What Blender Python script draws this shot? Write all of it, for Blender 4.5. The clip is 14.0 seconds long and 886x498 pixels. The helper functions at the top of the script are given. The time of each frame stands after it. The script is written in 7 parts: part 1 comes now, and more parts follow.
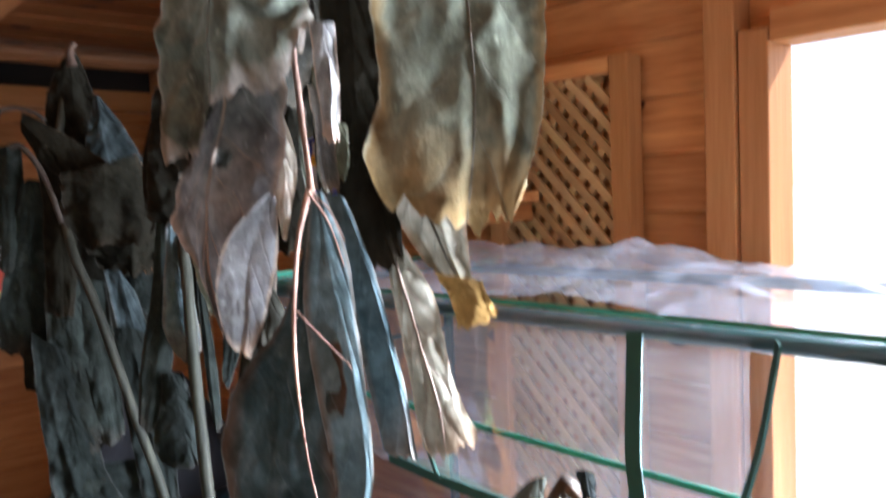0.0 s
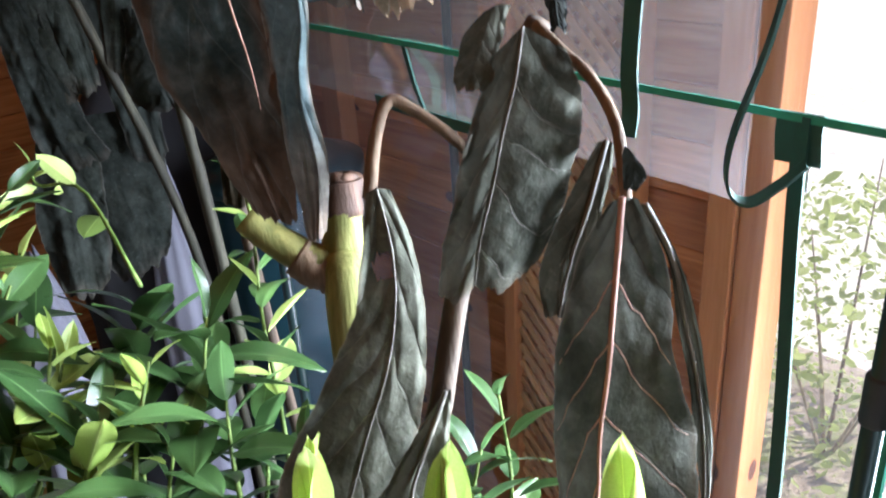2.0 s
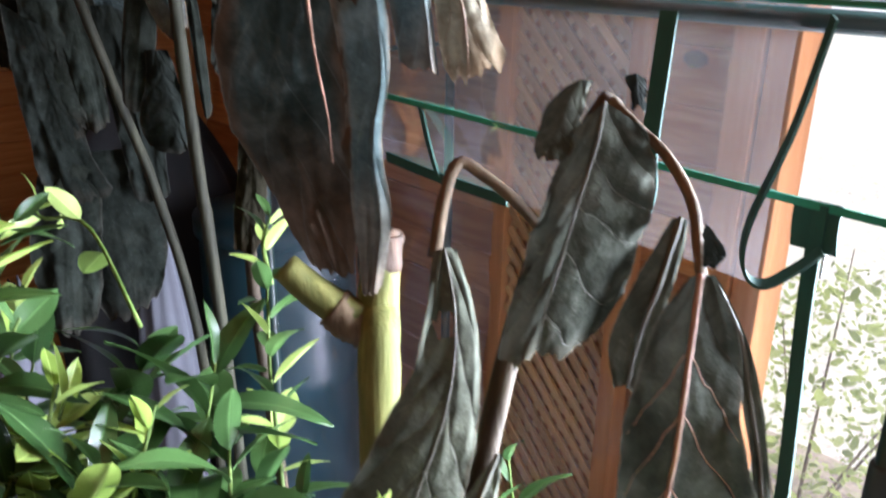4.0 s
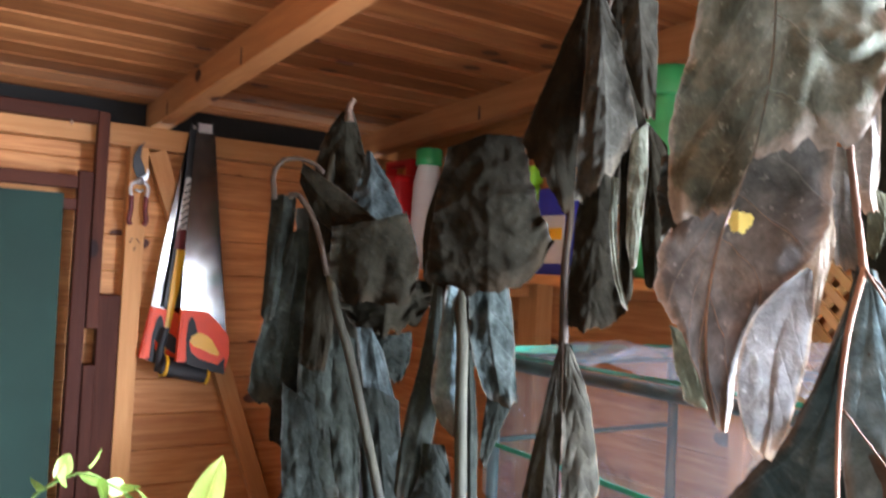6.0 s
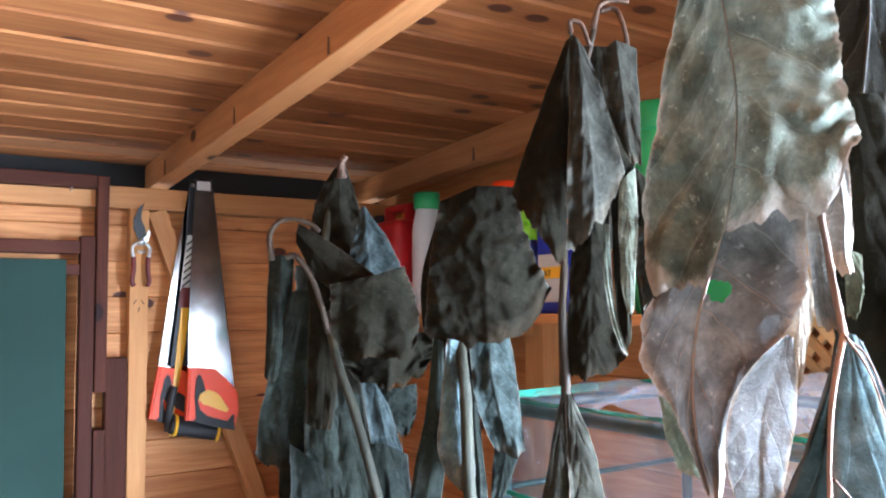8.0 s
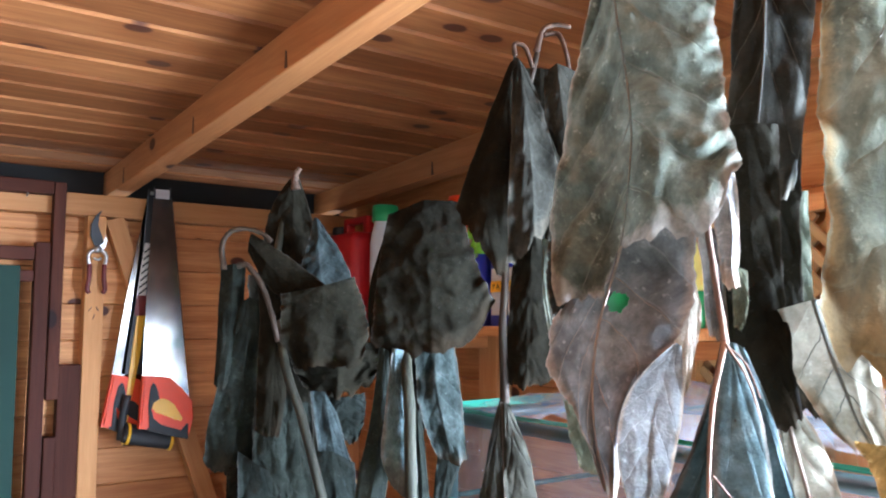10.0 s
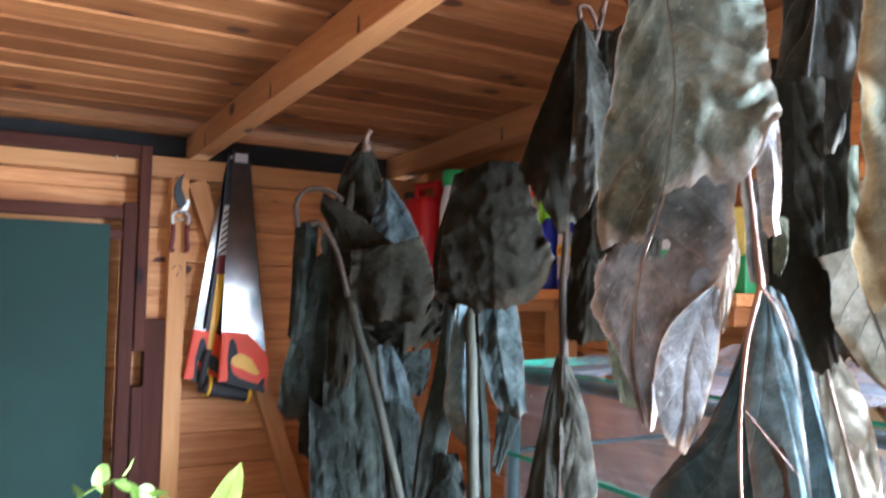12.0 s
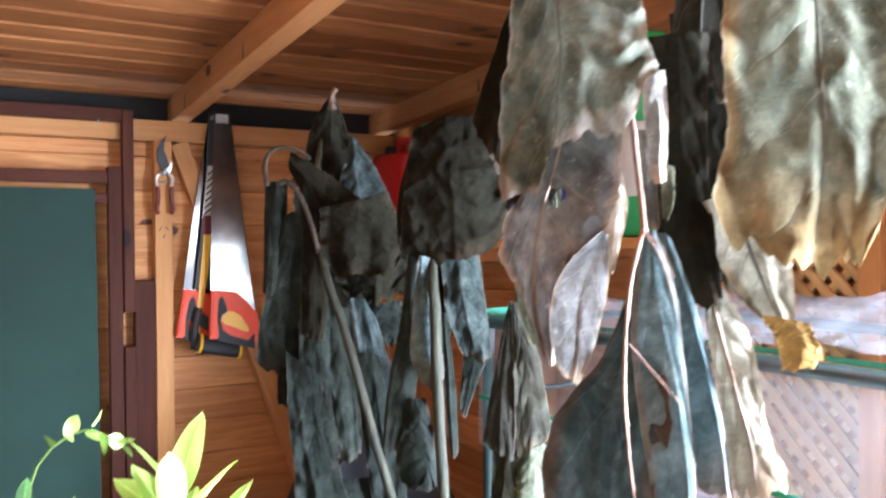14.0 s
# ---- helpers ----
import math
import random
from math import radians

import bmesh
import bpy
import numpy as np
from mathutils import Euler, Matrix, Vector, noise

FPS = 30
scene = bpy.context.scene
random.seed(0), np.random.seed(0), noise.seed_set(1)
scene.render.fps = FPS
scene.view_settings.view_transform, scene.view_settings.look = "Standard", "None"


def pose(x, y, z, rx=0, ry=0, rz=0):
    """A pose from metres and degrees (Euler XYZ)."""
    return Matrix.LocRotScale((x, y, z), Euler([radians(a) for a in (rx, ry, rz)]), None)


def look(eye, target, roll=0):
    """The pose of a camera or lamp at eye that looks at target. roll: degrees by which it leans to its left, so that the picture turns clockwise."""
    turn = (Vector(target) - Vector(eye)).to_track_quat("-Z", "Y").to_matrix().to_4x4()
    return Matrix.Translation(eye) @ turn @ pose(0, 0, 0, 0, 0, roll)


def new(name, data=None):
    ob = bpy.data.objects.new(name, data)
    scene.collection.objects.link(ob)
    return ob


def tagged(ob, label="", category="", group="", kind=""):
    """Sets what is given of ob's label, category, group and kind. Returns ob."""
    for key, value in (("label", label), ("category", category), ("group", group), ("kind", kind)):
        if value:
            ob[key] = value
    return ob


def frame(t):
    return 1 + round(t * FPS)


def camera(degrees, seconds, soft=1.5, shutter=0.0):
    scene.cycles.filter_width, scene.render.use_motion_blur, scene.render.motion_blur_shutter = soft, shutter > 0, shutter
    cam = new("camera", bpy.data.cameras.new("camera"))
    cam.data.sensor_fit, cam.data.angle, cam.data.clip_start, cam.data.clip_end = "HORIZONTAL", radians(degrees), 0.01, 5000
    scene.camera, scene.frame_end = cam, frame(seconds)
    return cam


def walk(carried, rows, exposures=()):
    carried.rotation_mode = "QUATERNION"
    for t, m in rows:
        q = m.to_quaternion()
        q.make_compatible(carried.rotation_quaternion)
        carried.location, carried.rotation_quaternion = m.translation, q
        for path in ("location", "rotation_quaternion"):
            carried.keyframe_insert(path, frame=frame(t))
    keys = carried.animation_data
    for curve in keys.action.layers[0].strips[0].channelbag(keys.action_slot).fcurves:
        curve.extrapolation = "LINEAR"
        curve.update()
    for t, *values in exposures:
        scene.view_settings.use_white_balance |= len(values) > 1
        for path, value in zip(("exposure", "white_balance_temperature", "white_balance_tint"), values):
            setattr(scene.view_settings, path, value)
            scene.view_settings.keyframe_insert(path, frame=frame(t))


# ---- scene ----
cam = camera(57.3, 14.0, 2.0, 0.5)
PATH = [
    (0, (0.204, 0.141, 1.779), (1.559, 1.606, 1.649), -2.3),
    (0.5, (0.217, 0.148, 1.743), (1.594, 1.54, 1.336), -0.8),
    (1, (0.228, 0.148, 1.724), (1.472, 1.519, 0.966), -1.5),
    (1.5, (0.238, 0.149, 1.714), (1.442, 1.498, 0.858), -2.5),
    (2, (0.249, 0.156, 1.697), (1.434, 1.533, 0.861), -3.9),
    (2.2, (0.25, 0.156, 1.688), (1.414, 1.5, 0.771), -2.4),
    (4.5, (0.187, 0.208, 1.711), (1.499, 1.619, 1.174), 0.9),
    (5, (0.147, 0.266, 1.726), (1.435, 1.761, 1.399), 0.9),
    (5.5, (0.115, 0.3, 1.746), (1.317, 1.891, 1.597), 2.4),
    (6, (0.104, 0.291, 1.773), (1.217, 1.952, 1.836), 2.9),
    (6.5, (0.098, 0.291, 1.774), (1.151, 1.986, 1.912), 3.4),
    (7, (0.101, 0.295, 1.787), (1.144, 1.995, 1.929), 1.9),
    (7.5, (0.107, 0.284, 1.792), (1.178, 1.966, 1.931), 0.1),
    (8, (0.11, 0.281, 1.796), (1.206, 1.948, 1.938), -0.6),
    (8.5, (0.111, 0.279, 1.800), (1.231, 1.928, 1.953), -0.8),
    (9, (0.111, 0.277, 1.795), (1.25, 1.912, 1.952), -0.2),
    (9.2, (0.112, 0.273, 1.792), (1.261, 1.901, 1.953), 0.0),
    (11.3, (0.116, 0.22, 1.795), (1.28, 1.835, 1.984), 0.2),
    (11.5, (0.123, 0.229, 1.790), (1.25, 1.868, 1.996), 0.6),
    (12, (0.107, 0.22, 1.779), (1.123, 1.94, 1.876), 1.4),
    (12.5, (0.102, 0.208, 1.767), (1.069, 1.959, 1.746), 1.7),
    (13, (0.106, 0.201, 1.764), (1.071, 1.95, 1.68), 1.3),
    (13.5, (0.112, 0.187, 1.765), (1.085, 1.933, 1.683), 0.8),
    (14, (0.13, 0.169, 1.779), (1.146, 1.892, 1.759), -0.5),
]
EXPOSURES = [(0.0, 1.25, 6300, 20), (0.5, 0.90, 6300, 18), (1.0, 0.60, 6500, 21), (1.5, 0.64, 6600, 22), (2.0, 0.64, 6600, 22), (4.5, 0.55, 6800, 21), (5.0, 0.86, 7000, 25), (5.5, 1.36, 6800, 22), (6.0, 2.03, 6600, 21), (6.5, 2.33, 6300, 18), (7.5, 2.45, 5900, 14), (9.0, 2.40, 5800, 14), (11.5, 1.88, 5900, 15), (12.0, 2.08, 5900, 16), (12.5, 2.20, 6000, 17), (14.0, 2.27, 6300, 18)]
walk(cam, [(t, look(eye, target, roll)) for t, eye, target, roll in PATH], EXPOSURES)

# ---- world, sun, exposure ----
world = bpy.data.worlds.new("sky")
scene.world = world
world.use_nodes = True
wn = world.node_tree.nodes
sky = wn.new("ShaderNodeTexSky")
sky.sky_type, sky.sun_disc = "NISHITA", False
sky.sun_elevation, sky.sun_rotation = radians(40), radians(118)
wn["Background"].inputs[1].default_value = 0.15
world.node_tree.links.new(sky.outputs[0], wn["Background"].inputs[0])
sun_data = bpy.data.lights.new("sun", "SUN")
sun_data.energy, sun_data.angle, sun_data.color = 4.8, radians(0.6), (1.0, 0.96, 0.89)
sun = new("sun", sun_data)
sun.matrix_world = look((6.0, -3.2, 5.7), (0, 0, 0))


def area_lamp(name, place, target, w, h, power, color):
    d = bpy.data.lights.new(name, "AREA")
    d.shape, d.size, d.size_y, d.energy, d.color = "RECTANGLE", w, h, power, color
    d.spread = radians(118)
    o = new(name, d)
    o.matrix_world = look(place, target)
    return o


area_lamp("skylight_east", (1.28, -0.18, 1.30), (0.0, 0.25, 1.05), 0.84, 1.28, 150.0, (0.70, 0.86, 1.0))
# weak fill lamp, added behind the camera; no source is known there
area_lamp("skylight_south", (-0.35, -1.62, 1.35), (-0.2, 1.0, 1.35), 1.6, 1.3, 1.4, (0.84, 0.92, 1.0))


# ---- materials ----
def material(name, rough=0.6, metal=0.0, color=(0.5, 0.5, 0.5)):
    m = bpy.data.materials.new(name)
    m.use_nodes = True
    nt = m.node_tree
    p = nt.nodes["Principled BSDF"]
    p.inputs["Roughness"].default_value, p.inputs["Metallic"].default_value = rough, metal
    p.inputs["Base Color"].default_value = (*color, 1)
    return m, nt, p


def node(nt, kind, **sets):
    n = nt.nodes.new(kind)
    for k, v in sets.items():
        n.inputs[k.replace("_", " ")].default_value = v
    return n


def ramp(nt, src, stops):
    r = nt.nodes.new("ShaderNodeValToRGB")
    e = r.color_ramp.elements
    while len(e) < len(stops):
        e.new(0.5)
    for el, (pos, col) in zip(e, stops):
        el.position, el.color = pos, (*col, 1) if len(col) == 3 else col
    nt.links.new(src, r.inputs[0])
    return r


def mixer(nt, fac, a, b, mode="MIX"):
    m = nt.nodes.new("ShaderNodeMix")
    m.data_type, m.blend_type = "RGBA", mode
    for sock, v in ((m.inputs[0], fac), (m.inputs[6], a), (m.inputs[7], b)):
        if isinstance(v, bpy.types.NodeSocket):
            nt.links.new(v, sock)
        else:
            sock.default_value = v if isinstance(v, float) else (*v, 1)
    return m.outputs[2]


def bump(nt, p, src, strength, dist):
    b = nt.nodes.new("ShaderNodeBump")
    b.inputs["Strength"].default_value, b.inputs["Distance"].default_value = strength, dist
    nt.links.new(src, b.inputs["Height"])
    nt.links.new(b.outputs[0], p.inputs["Normal"])


def coords(nt, scale, per_object=True, space="Object"):
    """Object coordinates, shifted by a random amount for each object, stretched by scale."""
    tc = nt.nodes.new("ShaderNodeTexCoord")
    mp = nt.nodes.new("ShaderNodeMapping")
    mp.inputs["Scale"].default_value = scale
    nt.links.new(tc.outputs[space], mp.inputs["Vector"])
    if per_object:
        src = nt.nodes.new("ShaderNodeObjectInfo").outputs["Random"]
    else:
        src = nt.nodes.new("ShaderNodeNewGeometry").outputs["Random Per Island"]
    sc = nt.nodes.new("ShaderNodeVectorMath")
    sc.operation = "SCALE"
    sc.inputs[0].default_value = (37.0, 53.0, 71.0)
    nt.links.new(src, sc.inputs["Scale"])
    ad = nt.nodes.new("ShaderNodeVectorMath")
    nt.links.new(mp.outputs[0], ad.inputs[0])
    nt.links.new(sc.outputs[0], ad.inputs[1])
    return ad.outputs[0], src


def wood(name, axis, light, dark, knot, rough=0.55, per_object=True, knots=0.5, gloss=0.25):
    """Planed softwood with its grain along axis 0, 1 or 2, in metres."""
    m, nt, p = material(name, rough)
    stretch = [26.0, 26.0, 26.0]
    stretch[axis] = 1.6
    vec, rnd = coords(nt, stretch, per_object)
    grain = node(nt, "ShaderNodeTexNoise", Scale=2.2, Detail=6.0, Roughness=0.62, Distortion=0.6)
    nt.links.new(vec, grain.inputs["Vector"])
    fine = node(nt, "ShaderNodeTexNoise", Scale=9.0, Detail=3.0)
    nt.links.new(vec, fine.inputs["Vector"])
    kstretch = [9.0, 9.0, 9.0]
    kstretch[axis] = 5.6
    kvec, _ = coords(nt, kstretch, per_object)
    ks = nt.nodes.new("ShaderNodeSeparateXYZ")
    nt.links.new(kvec, ks.inputs[0])
    cross = nt.nodes.new("ShaderNodeMath")
    others = [k for k in range(3) if k != axis]
    nt.links.new(ks.outputs[others[0]], cross.inputs[0])
    nt.links.new(ks.outputs[others[1]], cross.inputs[1])
    kc = nt.nodes.new("ShaderNodeCombineXYZ")
    nt.links.new(ks.outputs[axis], kc.inputs[0])
    nt.links.new(cross.outputs[0], kc.inputs[1])
    vor = node(nt, "ShaderNodeTexVoronoi", Scale=1.0, Randomness=1.0)
    vor.voronoi_dimensions = "2D"
    nt.links.new(kc.outputs[0], vor.inputs["Vector"])
    sep = nt.nodes.new("ShaderNodeSeparateColor")
    nt.links.new(vor.outputs["Color"], sep.inputs[0])
    gate = nt.nodes.new("ShaderNodeMath")
    gate.operation = "GREATER_THAN"
    gate.inputs[1].default_value = knots
    nt.links.new(sep.outputs[0], gate.inputs[0])
    spot = ramp(nt, vor.outputs["Distance"], [(0.095, (1, 1, 1)), (0.125, (0, 0, 0))])
    halo = ramp(nt, vor.outputs["Distance"], [(0.08, (1, 1, 1)), (0.34, (0, 0, 0))])
    mul = nt.nodes.new("ShaderNodeMath")
    mul.operation = "MULTIPLY"
    nt.links.new(gate.outputs[0], mul.inputs[0])
    nt.links.new(spot.outputs[0], mul.inputs[1])
    mul2 = nt.nodes.new("ShaderNodeMath")
    mul2.operation = "MULTIPLY"
    nt.links.new(gate.outputs[0], mul2.inputs[0])
    nt.links.new(halo.outputs[0], mul2.inputs[1])
    half = nt.nodes.new("ShaderNodeMath")
    half.operation = "MULTIPLY"
    half.inputs[1].default_value = 0.45
    nt.links.new(mul2.outputs[0], half.inputs[0])
    g = ramp(nt, grain.outputs[0], [(0.3, dark), (0.5, tuple((a + b) / 2 for a, b in zip(light, dark))), (0.68, light)])
    c = mixer(nt, 0.25, g.outputs[0], ramp(nt, fine.outputs[0], [(0.35, dark), (0.65, light)]).outputs[0])
    tone = ramp(nt, rnd, [(0.0, (0.66, 0.58, 0.50)), (0.5, (0.93, 0.90, 0.88)), (1.0, (1.15, 1.15, 1.12))])
    c = mixer(nt, 1.0, c, tone.outputs[0], "MULTIPLY")
    c = mixer(nt, half.outputs[0], c, tuple(v * 0.9 for v in dark))
    c = mixer(nt, mul.outputs[0], c, knot)
    nt.links.new(c, p.inputs["Base Color"])
    p.inputs["Specular IOR Level"].default_value = gloss
    bump(nt, p, grain.outputs[0], 0.25, 0.002)
    return m


PINE_L, PINE_D, PINE_K = (0.72, 0.345, 0.132), (0.39, 0.134, 0.040), (0.075, 0.022, 0.011)
pine_x = wood("pine along x", 0, PINE_L, PINE_D, PINE_K)
pine_y = wood("pine along y", 1, PINE_L, PINE_D, PINE_K, knots=0.82)
pine_z = wood("pine along z", 2, (0.62, 0.312, 0.124), (0.48, 0.207, 0.069), PINE_K, knots=0.86)
pine_beam = wood("pine beam", 1, (0.47, 0.205, 0.078), (0.33, 0.127, 0.044), PINE_K, knots=0.96)
pine_post = wood("pine window post", 2, (0.54, 0.255, 0.105), (0.40, 0.165, 0.058), PINE_K, knots=0.9)
pine_plate = wood("pine plate", 0, (0.62, 0.312, 0.124), (0.48, 0.207, 0.069), PINE_K, knots=0.86)
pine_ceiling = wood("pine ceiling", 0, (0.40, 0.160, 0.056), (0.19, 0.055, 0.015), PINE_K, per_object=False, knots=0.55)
lattice_wood = wood("pale lattice slats", 2, (0.60, 0.40, 0.20), (0.46, 0.28, 0.12), PINE_K, knots=0.97)
brown_wood = wood("brown stained slats", 2, (0.080, 0.024, 0.014), (0.042, 0.012, 0.008), (0.02, 0.01, 0.01), knots=0.97, rough=0.6, gloss=0.1)
brown_wood_x = wood("brown stained rails", 0, (0.080, 0.024, 0.014), (0.042, 0.012, 0.008), (0.02, 0.01, 0.01), knots=0.97, rough=0.6, gloss=0.1)


def plain(name, color, rough=0.5, metal=0.0, vary=0.12, scale=30.0, relief=0.15, dist=0.001):
    """A plain surface with slight mottling and relief."""
    m, nt, p = material(name, rough, metal)
    vec, _ = coords(nt, (1, 1, 1))
    n = node(nt, "ShaderNodeTexNoise", Scale=scale, Detail=5.0, Roughness=0.6)
    nt.links.new(vec, n.inputs["Vector"])
    lo, hi = (tuple(max(0.0, v * k) for v in color) for k in (1 - vary, 1 + vary))
    nt.links.new(ramp(nt, n.outputs[0], [(0.3, lo), (0.7, hi)]).outputs[0], p.inputs["Base Color"])
    r = nt.nodes.new("ShaderNodeMapRange")
    r.inputs["To Min"].default_value, r.inputs["To Max"].default_value = rough * 0.85, min(1.0, rough * 1.2)
    nt.links.new(n.outputs[0], r.inputs["Value"])
    nt.links.new(r.outputs[0], p.inputs["Roughness"])
    bump(nt, p, n.outputs[0], relief, dist)
    return m


def fabric(name, color):
    m, nt, p = material(name, 0.85)
    vec, _ = coords(nt, (1, 1, 1))
    weave = node(nt, "ShaderNodeTexWave", Scale=420.0, Distortion=1.0)
    nt.links.new(vec, weave.inputs["Vector"])
    n = node(nt, "ShaderNodeTexNoise", Scale=7.0, Detail=4.0)
    nt.links.new(vec, n.inputs["Vector"])
    nt.links.new(ramp(nt, n.outputs[0], [(0.3, tuple(v * 0.85 for v in color)), (0.7, tuple(v * 1.15 for v in color))]).outputs[0], p.inputs["Base Color"])
    bump(nt, p, weave.outputs[0], 0.2, 0.0006)
    return m


green_fabric = fabric("dark green canvas", (0.0033, 0.0235, 0.016))
white_cloth = fabric("white cloth", (0.085, 0.085, 0.105))
steel = plain("worn saw steel", (0.13, 0.125, 0.12), 0.13, 1.0, 0.45, 14.0, 0.02)
bright_steel = plain("bright steel", (0.62, 0.62, 0.62), 0.3, 0.95, 0.15, 20.0, 0.05)
dark_steel = plain("dark blade steel", (0.028, 0.028, 0.030), 0.45, 0.4, 0.3, 40.0, 0.1)
orange_plastic = plain("orange plastic", (0.80, 0.065, 0.010), 0.5, 0, 0.06)
yellow_plastic = plain("yellow plastic", (0.80, 0.42, 0.02), 0.42, 0, 0.06)
black_rubber = plain("black rubber", (0.018, 0.018, 0.02), 0.6, 0, 0.3)
white_print = plain("white blade print", (0.66, 0.64, 0.60), 0.4, 0, 0.15)
dark_knot = plain("dark spike knot", (0.085, 0.03, 0.014), 0.6, 0, 0.4, 60.0)
red_grip = plain("dark red grip", (0.13, 0.012, 0.012), 0.45, 0, 0.15)
red_plastic = plain("red plastic", (0.42, 0.008, 0.012), 0.45, 0, 0.1)
green_plastic = plain("green plastic", (0.02, 0.30, 0.10), 0.45, 0, 0.1)
lime_plastic = plain("lime plastic", (0.22, 0.60, 0.03), 0.4, 0, 0.1)
blue_plastic = plain("blue plastic", (0.012, 0.03, 0.36), 0.42, 0, 0.15)
white_plastic = plain("white plastic", (0.52, 0.53, 0.54), 0.45, 0, 0.05)
teal_plastic = plain("dull teal plastic", (0.004, 0.032, 0.044), 0.35, 0, 0.3, 12.0)
green_tube = plain("dark green coated tube", (0.006, 0.022, 0.022), 0.38, 0, 0.25, 40.0)
green_seam = plain("green fabric seam", (0.008, 0.20, 0.12), 0.65, 0, 0.15, 80.0)
strap_green = plain("green webbing strap", (0.004, 0.045, 0.032), 0.7, 0, 0.2, 160.0, 0.3)
# black of the roof felt; on the eaves it stands in for shade
black_gap = plain("black felt and shaded gaps", (0.012, 0.012, 0.012), 0.9, 0, 0.3)
concrete = plain("grey floor slab", (0.15, 0.142, 0.132), 0.9, 0, 0.25, 9.0, 0.4, 0.003)


def film_material(name, low, high, tint=(0.90, 0.87, 0.91), coated=0.5, creased=0.5):
    """Clear, slightly milky plastic film, seen through, with creases that catch light."""
    m, nt, p = material(name, 0.12, 0, tint)
    tr = nt.nodes.new("ShaderNodeBsdfTransparent")
    tr.inputs[0].default_value = (0.96, 0.93, 0.95, 1)
    mx = nt.nodes.new("ShaderNodeMixShader")
    vec, _ = coords(nt, (1, 1, 1))
    n = node(nt, "ShaderNodeTexNoise", Scale=7.0, Detail=4.0, Distortion=1.2)
    nt.links.new(vec, n.inputs["Vector"])
    mr = nt.nodes.new("ShaderNodeMapRange")
    mr.inputs["To Min"].default_value, mr.inputs["To Max"].default_value = low, high
    nt.links.new(n.outputs[0], mr.inputs["Value"])
    nt.links.new(mr.outputs[0], mx.inputs[0])
    nt.links.new(tr.outputs[0], mx.inputs[1])
    tl = nt.nodes.new("ShaderNodeBsdfTranslucent")
    tl.inputs[0].default_value = (*tint, 1)
    both = nt.nodes.new("ShaderNodeMixShader")
    both.inputs[0].default_value = 0.45
    nt.links.new(p.outputs[0], both.inputs[1])
    nt.links.new(tl.outputs[0], both.inputs[2])
    nt.links.new(both.outputs[0], mx.inputs[2])
    nt.links.new(mx.outputs[0], nt.nodes["Material Output"].inputs[0])
    shine = nt.nodes.new("ShaderNodeBsdfGlossy")
    shine.inputs["Roughness"].default_value = 0.07
    fres = nt.nodes.new("ShaderNodeFresnel")
    fres.inputs["IOR"].default_value = 1.4
    coat = nt.nodes.new("ShaderNodeMixShader")
    weak = nt.nodes.new("ShaderNodeMath")
    weak.operation = "MULTIPLY"
    weak.inputs[1].default_value = coated
    nt.links.new(fres.outputs[0], weak.inputs[0])
    nt.links.new(weak.outputs[0], coat.inputs[0])
    nt.links.new(mx.outputs[0], coat.inputs[1])
    nt.links.new(shine.outputs[0], coat.inputs[2])
    nt.links.new(coat.outputs[0], nt.nodes["Material Output"].inputs[0])
    cr = node(nt, "ShaderNodeTexNoise", Scale=11.0, Detail=3.0, Distortion=1.6)
    cr.noise_type = "RIDGED_MULTIFRACTAL"
    nt.links.new(vec, cr.inputs["Vector"])
    bump(nt, p, mixer(nt, 0.6, n.outputs[0], cr.outputs[0]), 1.0, 0.02)
    fold = nt.nodes.new("ShaderNodeBump")
    fold.inputs["Strength"].default_value, fold.inputs["Distance"].default_value = creased, 0.003
    nt.links.new(cr.outputs[0], fold.inputs["Height"])
    nt.links.new(fold.outputs[0], shine.inputs["Normal"])
    return m


film_clear = film_material("clear plastic film", 0.008, 0.065, coated=0.3, creased=0.2)
film_milky = film_material("creased milky film", 0.03, 0.30, (0.86, 0.90, 1.0))
film_thin = film_material("thin clear film", 0.002, 0.016, coated=0.06, creased=0.06)
film_hazy = film_material("hazy plastic film", 0.05, 0.16, coated=0.25, creased=0.2)
film_faint = film_material("faintly hazy film", 0.012, 0.060, coated=0.1, creased=0.1)


